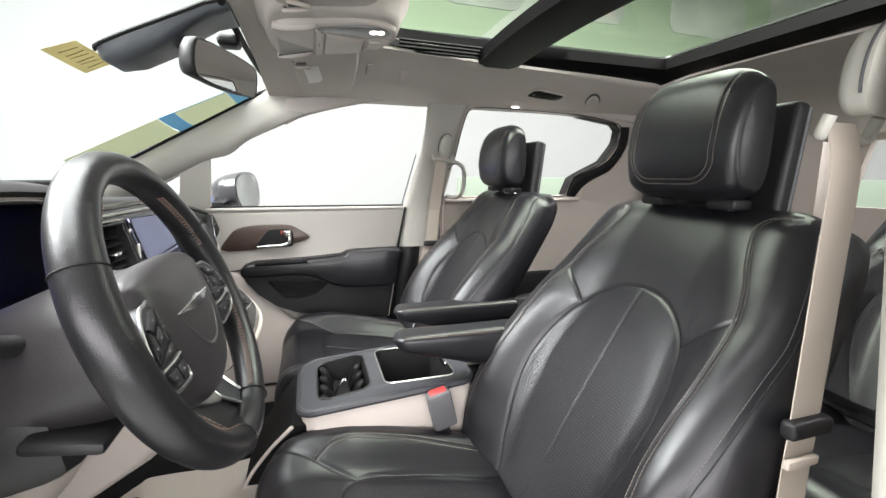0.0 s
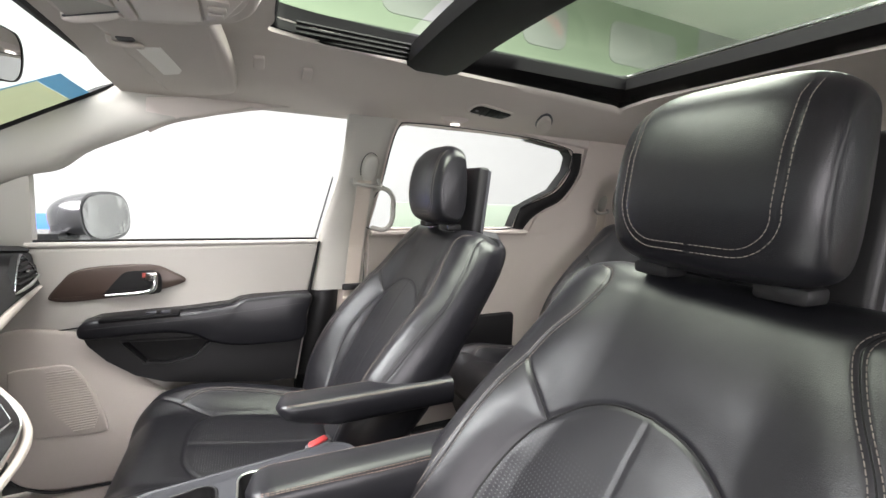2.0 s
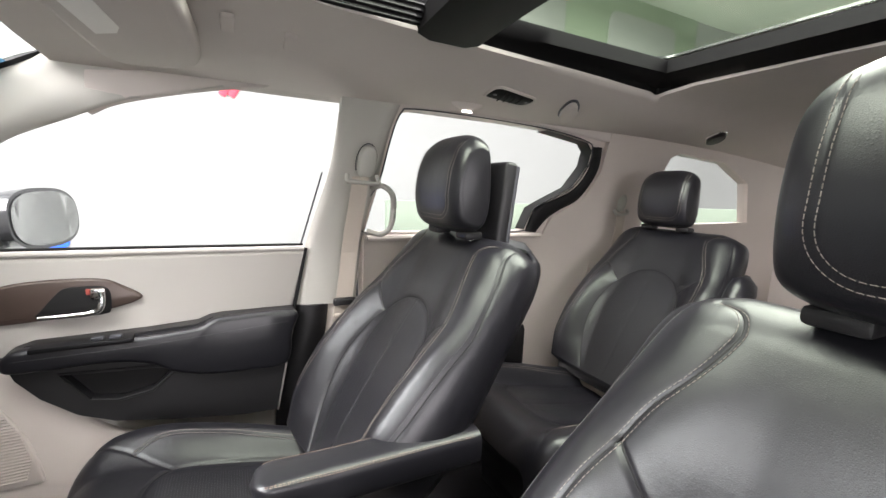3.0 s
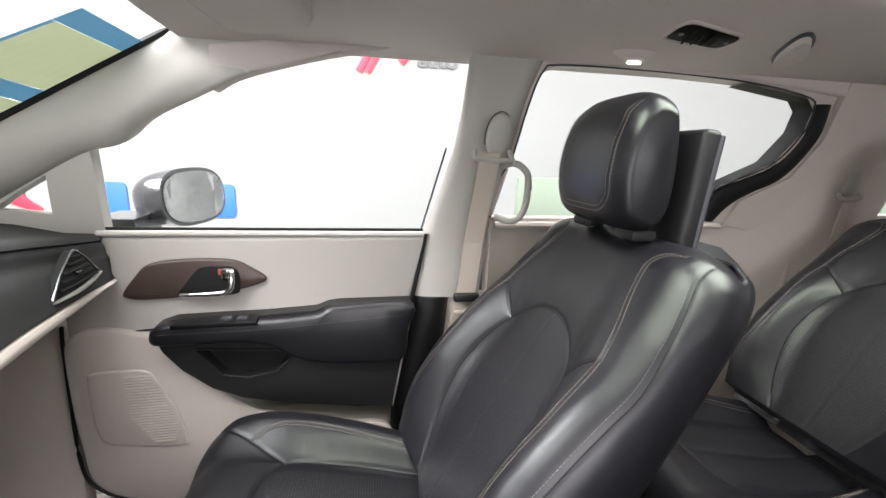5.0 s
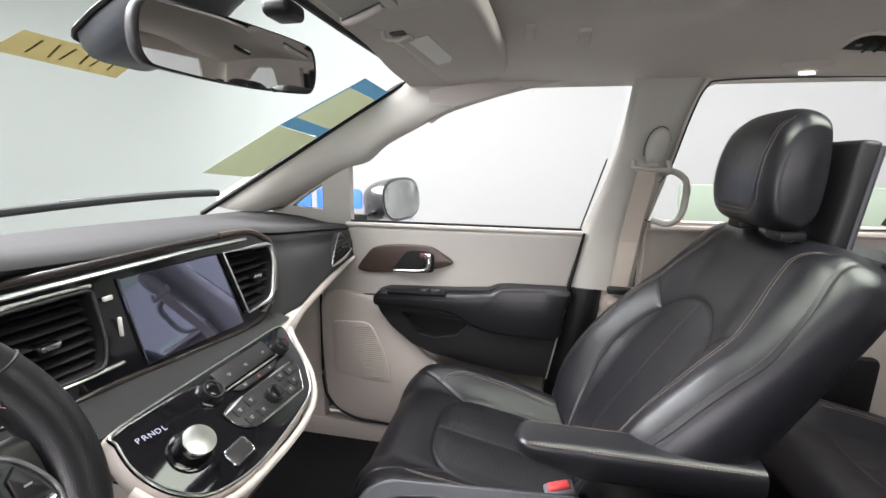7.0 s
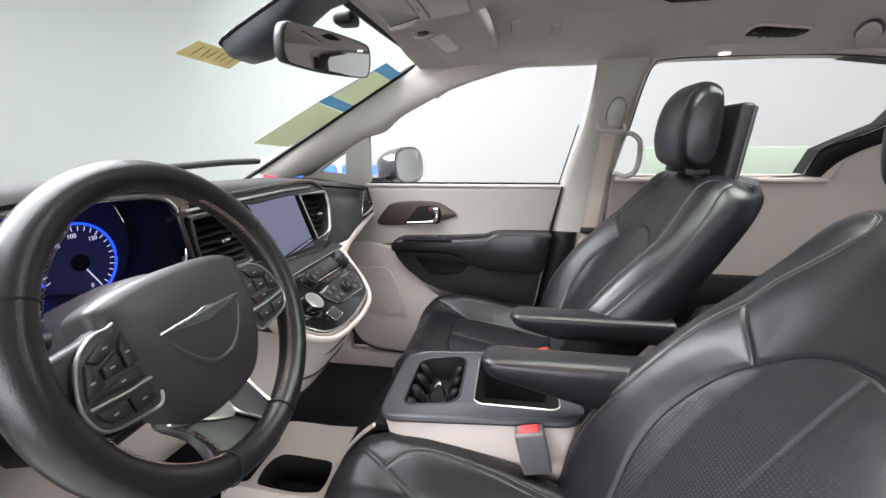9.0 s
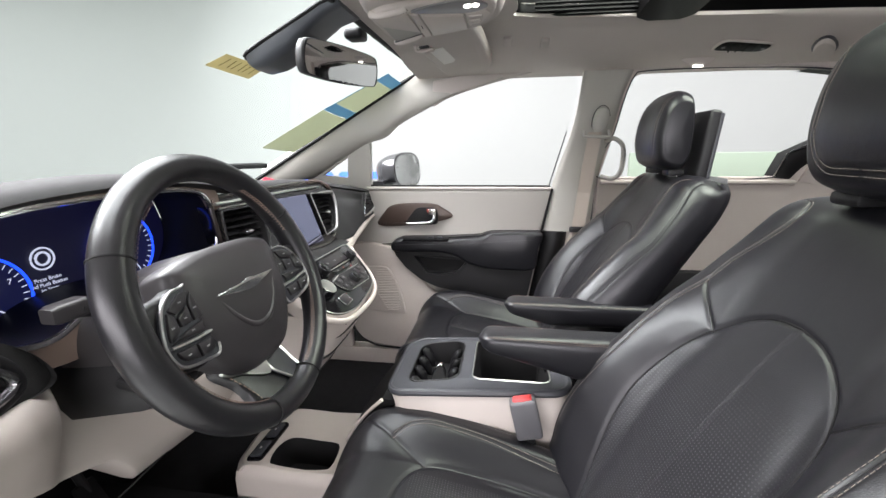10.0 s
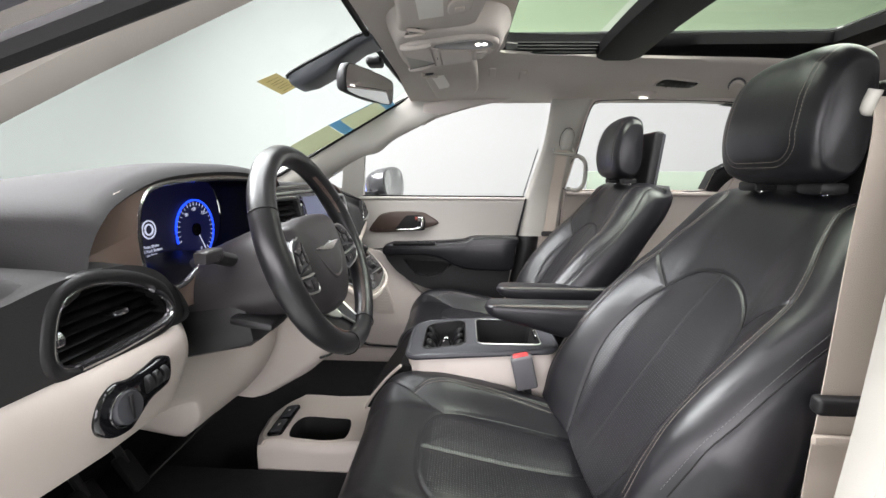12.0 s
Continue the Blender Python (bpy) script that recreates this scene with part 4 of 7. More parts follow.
part("doorway_seal", tube([(x, -0.835, z) for x, z in ((-0.62, 1.30), (-0.45, 1.385), (-0.282, 1.46), (-0.064, 1.555), (0.1, 1.615), (0.25, 1.645))], 0.014, 8), RUBBER, fl, "black rubber doorway seal")


def screen_x(y, z):
    """Place of the windscreen along the van."""
    return -0.125 - (1.66 - z) * 1.76 - 0.16 * (1 - (y / 0.7) ** 2) * min(1.0, (1.66 - z) / 0.3) - 0.02 * (1 - (y / 0.7) ** 2)


rows_ = [[(screen_x(y, z), y, z) for y in np.linspace(-0.70, 0.70, 25)] for z in np.linspace(1.665, 1.20, 16)]
bm = loft(rows_, False)
ws_ = tagged(part("windscreen", bm, GREENGLASS), "large raked windscreen of clear glass", "windscreen", kind="structure")
ws_.visible_shadow = False
edge_bm = None
for s in (1, -1):
    edge_bm = tube([(screen_x(s * 0.69, z) + 0.004, s * 0.69, z - 0.003) for z in np.linspace(1.662, 1.25, 12)], 0.008, 6, edge_bm)
edge_bm = tube([(screen_x(y, 1.66) + 0.004, y, 1.657) for y in np.linspace(-0.69, 0.69, 14)], 0.008, 6, edge_bm)
part("glass_edge", edge_bm, RUBBER, ws_, "black glass border")

# floor pan and rear closing wall
tagged(part("van_floor", box(0.95, -0.01, 0.40, 3.85, 1.66, 0.04), CARPET), "black carpeted van floor", "floor", kind="structure")
tagged(part("van_rear_wall", plate([(-0.83, 0.40), (0.83, 0.40), (0.78, 1.66), (-0.78, 1.66)], [[(-0.62, 1.2), (0.62, 1.2), (0.55, 1.56), (-0.55, 1.56)]], lambda a, b, h: Vector((2.88 + h, a, b)), 0.05), BEIGE), "beige tailgate trim with a window", "tailgate", kind="structure")
# Out-of-view skins, added to stop light leaking through gaps in the side trim.
for s in (1, -1):
    if s > 0:
        tagged(part("body_side", box(-0.22, 0.90, 0.74, 1.62, 0.02, 0.92, 0.004), SHELL), "dark outer door skin added to block light leaks", "car body", kind="structure")
    tagged(part("body_side", box(1.75, s * 0.90, 0.74, 2.3, 0.02, 0.92, 0.004), SHELL), "dark outer van side added to block light leaks", "car body", kind="structure")
tagged(part("footwell_mat", box(-0.42, -0.455, 0.459, 0.98, 0.72, 0.08, 0.01), CARPET), "black carpet mat in the driver footwell", "floor mat", kind="structure")
tagged(part("bulkhead", box(-0.93, 0, 0.76, 0.06, 1.62, 0.80), CARPET), "black carpeted footwell bulkhead", "bulkhead", kind="structure")
sill = part("door_sill", box(-0.2, -0.84, 0.41, 1.4, 0.1, 0.09, 0.02), BEIGE)
tagged(sill, "beige plastic door sill", "sill", kind="structure")


# ---- passenger door ----
def on_door(y):
    return lambda a, b, h: Vector((a, y - h, b))


door = thing("front_door", "beige front passenger door with black armrest and brown handle surround", "car door")
PANEL = [(-0.47, 1.21), (-0.478, 1.05), (-0.482, 0.80), (-0.49, 0.64), (-0.475, 0.58), (-0.43, 0.53), (-0.35, 0.505), (-0.2, 0.492), (0.28, 0.488), (0.292, 0.75), (0.34, 1.05), (0.372, 1.215)]
part("door_panel", slab(PANEL, on_door(0.83), 0.045, 0.012), DOORSKIN, door, angle=50)
part("belt_cap", tube([(x, 0.793, 1.219) for x in np.linspace(-0.385, 0.372, 8)], 0.011, 8, flat=0.7), DOORSKIN, door)
part("belt_seal", tube([(x, 0.803, 1.229) for x in np.linspace(-0.38, 0.37, 8)], 0.004, 6), RUBBER, door, "black window seal")
LOWER = ring2([(-0.475, 0.96), (-0.30, 0.975), (-0.20, 0.90), (-0.10, 0.78), (0.1, 0.70), (0.28, 0.68), (0.28, 0.50), (-0.2, 0.505), (-0.38, 0.52), (-0.455, 0.57), (-0.475, 0.66)], 80)
part("lower_panel", slab(LOWER, on_door(0.785), 0.018, 0.008), BEIGE, door, "beige lower door panel", angle=50)
ARM = [(-0.272, 0.985), (-0.262, 1.008), (-0.228, 1.02), (-0.01, 1.028), (0.10, 1.036), (0.128, 1.048), (0.16, 1.052), (0.337, 1.054), (0.33, 1.0), (0.289, 0.762), (0.20, 0.764), (0.046, 0.785), (-0.08, 0.808), (-0.15, 0.838), (-0.215, 0.89), (-0.255, 0.94)]
POCKET = [(-0.18, 0.945), (0.02, 0.935), (0.045, 0.92), (0.0, 0.875), (-0.07, 0.862), (-0.125, 0.872)]
bm = plate(ARM, [POCKET], on_door(0.785), 0.042)
part("arm_panel", bm, BLACK, door, "black plastic armrest panel", angle=30)
part("pocket_liner", slab(POCKET, on_door(0.785), 0.008, 0), RUBBER, door, "black pull pocket", smooth=False)
part("pocket_edge", tube([(x, 0.743, z) for x, z in POCKET], 0.004, 6, closed=True, up=(0, 1, 0)), BLACK, door)
PAD = ring2([(-0.272, 0.985), (-0.262, 1.006), (-0.228, 1.018), (-0.1, 1.02), (0.0, 1.022), (0.10, 1.031), (0.13, 1.046), (0.17, 1.052), (0.335, 1.054), (0.33, 0.99), (0.315, 0.905), (0.22, 0.898), (0.12, 0.903), (0.05, 0.922), (0.0, 0.95), (-0.08, 0.965), (-0.2, 0.963), (-0.26, 0.965)], 110)
part("armrest_pad", slab(PAD, on_door(0.745), 0.03, 0.012), LEATHER, door, "black leather armrest pad", angle=50)
part("stitching", stitches([(x, 0.7145, np.interp(x, [-0.25, 0.0, 0.1, 0.32], [0.995, 1.002, 1.01, 1.028])) for x in np.linspace(-0.25, 0.32, 30)]), THREAD_DARK, door)
part("switch_panel", box(-0.125, 0.735, 1.0185, 0.19, 0.05, 0.012, 0.004, m=pose(0, 0, 0, 4, -1.5, 0)), BANDBLACK, door, "black window switch panel")
for x in (-0.10, -0.065):
    part("window_switch", box(x, 0.728, 1.0275, 0.024, 0.018, 0.008, 0.003), GREYPLAST, door)
BEZEL = ring2([(-0.342, 1.078), (-0.315, 1.115), (-0.28, 1.148), (-0.2, 1.160), (-0.10, 1.158), (-0.055, 1.138), (-0.018, 1.108), (-0.06, 1.088), (-0.12, 1.076), (-0.2, 1.066), (-0.30, 1.06), (-0.335, 1.066)], 70)
bez = part("handle_surround", slab(BEZEL, on_door(0.79), 0.016, 0.006), BROWN, door, "brown satin handle surround", angle=50)
CUP = ring2([(-0.218, 1.072), (-0.205, 1.096), (-0.185, 1.122), (-0.165, 1.140), (-0.13, 1.143), (-0.095, 1.141), (-0.080, 1.125), (-0.080, 1.085), (-0.092, 1.073), (-0.15, 1.070)], 60)
part("handle_cup", slab(CUP, on_door(0.774), 0.003, 0.001), RUBBER, bez, "black recess behind the handle")
part("door_lever", tube([(x, y, z) for x, y, z in curve([(-0.212, 0.764, 1.076), (-0.17, 0.757, 1.078), (-0.12, 0.755, 1.081), (-0.099, 0.754, 1.09), (-0.093, 0.756, 1.11), (-0.094, 0.762, 1.13)], 26)], [0.0045 + 0.0035 * min(1, i / 16) for i in range(26)], 10), CHROME, bez, "chrome door lever")
part("lock_mark", box(-0.121, 0.768, 1.130, 0.008, 0.004, 0.014, 0.001), DIMRED, bez, "red lock mark")
part("lock_button", box(-0.101, 0.762, 1.126, 0.030, 0.012, 0.028, 0.005), CHROME, bez, "chrome lock button")
GRILLE = ring2([(-0.437, 0.80), (-0.436, 0.865), (-0.425, 0.882), (-0.36, 0.886), (-0.312, 0.884), (-0.285, 0.86), (-0.245, 0.77), (-0.228, 0.69), (-0.24, 0.672), (-0.33, 0.676), (-0.405, 0.688), (-0.43, 0.72)], 70)
gr = part("speaker_grille", slab(GRILLE, on_door(0.769), 0.008, 0.004), BEIGE, door, "beige ribbed speaker grille", angle=50)
bm = None
for i in range(25):
    z = 0.689 + 0.0075 * i
    f = math.sin(math.pi * (i + 0.6) / 25.6)
    bm = tube([(np.interp(z, [0.69, 0.76, 0.87], [-0.305, -0.338, -0.352]) - 0.012 * f, 0.7606, z), (np.interp(z, [0.69, 0.73, 0.81, 0.872], [-0.262, -0.249, -0.268, -0.302]) + 0.004, 0.7606, z + 0.002)], 0.0026, 5, bm)
tagged(part("grille_rib", bm, BEIGE, gr), kind="stuff")
part("panel_seam", tube(curve([(-0.478, 0.774, 1.00), (-0.480, 0.770, 0.94), (-0.482, 0.769, 0.80), (-0.484, 0.769, 0.65), (-0.463, 0.769, 0.570), (-0.385, 0.769, 0.516), (-0.30, 0.769, 0.504), (-0.1, 0.769, 0.499)], 40), 0.0042, 6), RUBBER, door, "dark seam round the lower panel")
part("trim_split", tube(curve([(-0.472, 0.783, 0.958), (-0.40, 0.783, 0.972), (-0.30, 0.783, 0.982), (-0.268, 0.783, 0.984)], 20), 0.0022, 6), RUBBER, door, "dark split line")
# Pale tube stands for the bright line of light at the door gap.
part("door_flange", tube([(x, 0.752, z) for x, z in ((0.342, 1.045), (0.335, 1.0), (0.318, 0.90), (0.300, 0.80), (0.292, 0.755))], 0.0028, 6), DOORSKIN, door, "pale strip standing for the light line at the door edge")
part("door_edge", tube([(x, 0.79, z) for x, z in ((0.377, 1.22), (0.345, 1.05), (0.318, 0.90), (0.297, 0.75), (0.285, 0.50))], 0.005, 6), RUBBER, door, "black door seal")
g = part("pane", plate(FRONT_WINDOW, [], side(1), 0.004), SIDEGLASS, door)
g.location.y = 0.02
g.visible_shadow = False
part("window_edge", tube([(x - 0.003, 0.812, z) for x, z in FRONT_WINDOW[2:4]], 0.0025, 6, up=(0, 1, 0)), GREYPLAST, door, "black window channel")
SAIL = [(-0.66, 1.21), (-0.372, 1.215), (-0.37, 1.415), (-0.40, 1.405), (-0.50, 1.35), (-0.62, 1.275), (-0.70, 1.225)]
QUARTER = [(-0.585, 1.272), (-0.472, 1.262), (-0.468, 1.350), (-0.53, 1.312)]
part("mirror_sail", plate(SAIL, [QUARTER], lambda a, b, h: Vector((a, 0.80 + h, b)), 0.03), PILLAR, door, "grey-beige trim round the small front window")
g = part("pane", plate(QUARTER, [], lambda a, b, h: Vector((a, 0.815 + h, b)), 0.004), SIDEGLASS, door)
g.visible_shadow = False

lean(door)

# driver-side opening: hinge-side trim only
kick = part("footwell_side", box(-0.70, 0.80, 0.72, 0.42, 0.04, 0.62, 0.01), BEIGE)
tagged(kick, "beige footwell side trim", "trim", kind="structure")
kick = part("footwell_side", box(-0.70, -0.83, 0.80, 0.44, 0.04, 0.80, 0.01), BEIGE)
tagged(kick, "beige footwell side trim", "trim", kind="structure")
tagged(part("door_sill", box(-0.215, 0.806, 0.446, 1.38, 0.06, 0.088, 0.004), BEIGE), "beige plastic door sill", "sill", kind="structure")

# wing mirror
wing = thing("wing_mirror", "dark metallic wing mirror on the passenger side", "wing mirror")
rings = []
for t in np.linspace(0, 1, 12):
    f = math.sqrt(max(0.02, 1 - (1 - t) ** 2.4))
    rings.append([(-0.465 + 0.145 * t, 1.055 + 0.152 * f * c, 1.285 + 0.082 * f * s) for c, s in ((math.copysign(abs(math.cos(a)) ** 0.7, math.cos(a)), math.copysign(abs(math.sin(a)) ** 0.75, math.sin(a))) for a in (2 * math.pi * j / 36 for j in range(36)))])
turn = Matrix.Translation((-0.268, 1.055, 1.283)) @ pose(0, 0, 0, 0, -5, -11) @ Matrix.Translation((0.32, -1.055, -1.285))
bm = loft(rings)
bmesh.ops.transform(bm, matrix=turn, verts=bm.verts)
part("mirror_housing", bm, SHELL, wing, angle=60)
bm = loft([[(-0.317, 1.055 + 0.141 * k * c, 1.285 + 0.072 * k * s) for c, s in ((math.copysign(abs(math.cos(a)) ** 0.7, math.cos(a)), math.copysign(abs(math.sin(a)) ** 0.75, math.sin(a))) for a in (2 * math.pi * j / 36 for j in range(36)))] for k in (1.0, 0.985)])
bmesh.ops.transform(bm, matrix=turn, verts=bm.verts)
part("mirror_glass", bm, MIRROR, wing, "mirror glass", smooth=False)
part("mirror_foot", loft([[(-0.40 + x * k, y, z) for x, z in ((-0.05, 1.16), (0.07, 1.16), (0.07, 1.245), (-0.05, 1.245))] for y, k in ((0.84, 1.0), (0.92, 0.9), (1.0, 0.8))]), SHELL, wing, "dark painted foot")

# ---- dashboard ----
dash = thing("dashboard", "black and beige dashboard with brown trim", "dashboard")
BROW = [(-0.83, -0.36, 1.165), (-0.76, -0.35, 1.188), (-0.725, -0.345, 1.212), (-0.702, -0.342, 1.258), (-0.685, -0.342, 1.282), (-0.64, -0.345, 1.304), (-0.56, -0.36, 1.332), (-0.42, -0.365, 1.342), (-0.30, -0.365, 1.338), (-0.20, -0.365, 1.324), (-0.10, -0.36, 1.309), (0.02, -0.35, 1.302), (0.14, -0.342, 1.298), (0.25, -0.335, 1.290), (0.33, -0.335, 1.278), (0.45, -0.345, 1.262), (0.58, -0.355, 1.245), (0.70, -0.365, 1.228), (0.80, -0.375, 1.215)]
brow = curve([(max(x, -0.326) if -0.68 < y < -0.12 else -0.306 if -0.73 < y < -0.6 else x, y - (0.008 if -0.73 < y < -0.68 else 0.0), z) for y, x, z in BROW], 90)
rings = []
for p in brow:
    cowl = -1.13 + 0.30 * (abs(p.y) / 0.83) ** 2
    ring = [(cowl, p.y, 1.215), (cowl + 0.10, p.y, 1.245), (-0.72, p.y, 0.35 * p.z + 0.65 * 1.275), (-0.55, p.y, 0.7 * p.z + 0.3 * 1.285 + 0.002), (p.x - 0.08, p.y, p.z + 0.003), (p.x - 0.025, p.y, p.z + 0.002), (p.x - 0.006, p.y, p.z - 0.004), (p.x, p.y, p.z - 0.012), (p.x - 0.01, p.y, p.z - 0.02), (p.x - 0.10, p.y, p.z - 0.022)]
    rings.append(ring)
part("dash_top", loft(rings, False), DASHTOP, dash, "black grained dash pad", angle=60)


def face(y, z):
    """The dash face: it comes back towards the seats lower down."""
    return np.interp(y, [-0.8, -0.6, -0.2, 0.3, 0.5, 0.8], [-0.30, -0.335, -0.325, -0.31, -0.335, -0.36]) + 0.30 * (1.28 - z) * np.interp(y, [-0.3, -0.15, 0.3, 0.5], [0, 1, 1, 0.4])


def on_face(out=0.0):
    return lambda a, b, h: Vector((face(a, b) + out + h, a, b))


# brown panel round the instruments
BROWN_OUT = ring2([(-0.698, 1.248), (-0.694, 1.274), (-0.645, 1.299), (-0.56, 1.324), (-0.42, 1.334), (-0.29, 1.328), (-0.222, 1.312), (-0.206, 1.26), (-0.206, 1.20), (-0.24, 1.135), (-0.36, 1.12), (-0.54, 1.125), (-0.61, 1.165), (-0.672, 1.215)], 90)
GAUGE_HOLE = ring2([(-0.605, 1.235), (-0.597, 1.285), (-0.56, 1.311), (-0.45, 1.318), (-0.33, 1.317), (-0.255, 1.305), (-0.228, 1.265), (-0.225, 1.215), (-0.25, 1.175), (-0.30, 1.163), (-0.36, 1.18), (-0.42, 1.185), (-0.48, 1.178), (-0.53, 1.158), (-0.58, 1.168), (-0.60, 1.195)], 100)
part("brown_panel", plate(BROWN_OUT, [GAUGE_HOLE], lambda a, b, h: Vector((-0.346 - 0.05 * max(0, (-a - 0.635) / 0.07) ** 2 + h, a, b)), 0.012), BROWN_LIT, dash, "brown satin instrument surround", angle=30)
part("gauge_ring", tube([(-0.337, y, z) for y, z in GAUGE_HOLE], 0.0045, 8, closed=True, up=(1, 0, 0)), CHROME, dash, "chrome instrument ring")
part("gauge_tunnel", loft([[(-0.342, y, z) for y, z in GAUGE_HOLE], [(-0.452, -0.415 + (y + 0.415) * 1.02, z) for y, z in GAUGE_HOLE]], True, (False, False)), BANDBLACK, dash, "black instrument tunnel")

cluster = thing("instrument_display", "lit blue instrument display with round dials", "instrument display")
part("display_panel", slab([(-0.415 + (y + 0.415) * 1.03, 1.24 + (z - 1.24) * 1.04) for y, z in GAUGE_HOLE], lambda a, b, h: Vector((-0.462 + h, a, b)), 0.006, 0), CLUSTERBASE, cluster, "dark blue lit display")


def dial(y, z, r, from_, to_):
    bm = tube([(-0.4535, y + r * math.cos(radians(a)), z + r * math.sin(radians(a))) for a in np.linspace(from_, to_, 40)], 0.0020, 6)
    ring = part("dial_ring", bm, DIALBLUE, cluster, "glowing blue dial ring")
    part("dial_face", disc(pose(-0.455, y, z, 0, 90, 0), r * 0.98, 0.001, 40), SCREENBLUE, cluster, "dark blue dial face")
    bm = None
    for a in np.linspace(from_, to_, 25):
        c, s = math.cos(radians(a)), math.sin(radians(a))
        bm = tube([(-0.4532, y + r * 0.82 * c, z + r * 0.82 * s), (-0.4532, y + r * 0.94 * c, z + r * 0.94 * s)], 0.0007, 4, bm)
    tagged(part("dial_tick", bm, WHITEGLOW, cluster), kind="stuff")
    a = radians(from_)
    part("needle", tube([(-0.452, y, z), (-0.452, y + r * 0.8 * math.cos(a), z + r * 0.8 * math.sin(a))], 0.001, 5), WHITEGLOW, cluster)
    part("dial_hub", disc(pose(-0.4535, y, z, 0, 90, 0), r * 0.22, 0.003, 24), GLOSS, cluster)
    return ring


dial(-0.308, 1.214, 0.060, -60, 200)
dial(-0.518, 1.190, 0.060, -40, 200)


def words(name, text, m, size, material, parent, align="CENTER"):
    c = bpy.data.curves.new(name, "FONT")
    c.body, c.size, c.align_x, c.align_y, c.extrude = text, size, align, "CENTER", 0.0002
    c.materials.append(material)
    ob = new(name, c)
    ob.matrix_basis = m
    ob.parent = parent
    return ob


FACE_REAR = pose(0, 0, 0, 90, 0, 90)


def facing(x, y, z):
    return Matrix.Translation((x, y, z)) @ FACE_REAR


words("display_text", "Press Brake\nand Push Button\nto Start", facing(-0.4545, -0.434, 1.192), 0.0078, WHITEGLOW, cluster)
for txt, a, y0 in (("100", 95, -0.308), ("120", 50, -0.308), ("80", 130, -0.308), ("0", -75, -0.308)):
    words("dial_text", txt, facing(-0.4525, y0 + 0.042 * math.cos(radians(a)), 1.214 + 0.042 * math.sin(radians(a))), 0.0095, WHITEGLOW, cluster)
for txt, a in (("6", 62), ("7", 30)):
    words("dial_text", txt, facing(-0.4525, -0.518 + 0.042 * math.cos(radians(a)), 1.190 + 0.04 * math.sin(radians(a))), 0.0105, WHITEGLOW, cluster)
part("start_icon", tube([(-0.4535, -0.436 + 0.0155 * math.cos(a), 1.230 + 0.0155 * math.sin(a)) for a in np.linspace(0, 2 * math.pi, 40)], 0.0013, 6), WHITEGLOW, cluster, "white round start symbol")
part("start_icon", tube([(-0.4535, -0.436 + 0.009 * math.cos(a), 1.230 + 0.009 * math.sin(a)) for a in np.linspace(0, 2 * math.pi, 30)], 0.0016, 6), WHITEGLOW, cluster)
part("telltale", disc(pose(-0.455, -0.488, 1.256, 0, 90, 0), 0.005, 0.001, 12), REDGLOW, cluster, "red telltale lamp")


def curve2(points, n):
    return [(p.x, p.y) for p in curve([(a, b, 0) for a, b in points], n)]


# driver's end with the air vent
VENT_L = ring2([(-0.770, 1.144), (-0.766, 1.178), (-0.752, 1.202), (-0.718, 1.209), (-0.665, 1.196), (-0.622, 1.172), (-0.60, 1.145), (-0.612, 1.134), (-0.68, 1.13), (-0.748, 1.130)], 70)
END_OUT = ring2([(-0.86, 1.13), (-0.85, 1.20), (-0.80, 1.215), (-0.74, 1.223), (-0.66, 1.218), (-0.60, 1.188), (-0.565, 1.15), (-0.56, 1.118), (-0.62, 1.115), (-0.74, 1.120), (-0.82, 1.122)], 80)


def driver_end(out):
    return lambda a, b, h: Vector((-0.315 + 0.25 * max(0, -0.58 - a) * 0.1 - 0.25 * max(0, a + 0.62) + out + h, a, b))


part("driver_end_cap", plate(END_OUT, [VENT_L], driver_end(-0.03), 0.04), DASHTOP, dash, "black dash end round the vent", angle=30)
rings = []
for x, up in ((-0.314, 0.0), (-0.325, 0.010), (-0.345, 0.024), (-0.38, 0.040), (-0.44, 0.052), (-0.52, 0.060), (-0.64, 0.064), (-0.86, 0.060)):
    ring = []
    for y in np.linspace(-0.87, -0.59, 24):
        t = min(1.0, max(0.0, (-0.745 - y) / 0.06))
        ring.append((x, y, np.interp(y, [-0.87, -0.85, -0.80, -0.74, -0.66, -0.59], [1.190, 1.203, 1.215, 1.222, 1.214, 1.178]) + up * t * t * (3 - 2 * t)))
    rings.append(ring)
part("dash_shoulder", loft(rings, False), DASHTOP, dash, "black padded dash shoulder", angle=70)
bodyrings = []
for k, dx in ((1.0, 0.0), (1.05, -0.03), (1.1, -0.10), (1.1, -0.30)):
    bodyrings.append([Vector((-0.312 + dx, -0.70 + (y + 0.70) * k, 1.17 + (z - 1.17) * k)) for y, z in END_OUT])
part("driver_end_body", loft(bodyrings, True, (False, True)), DASHTOP, dash, angle=60)


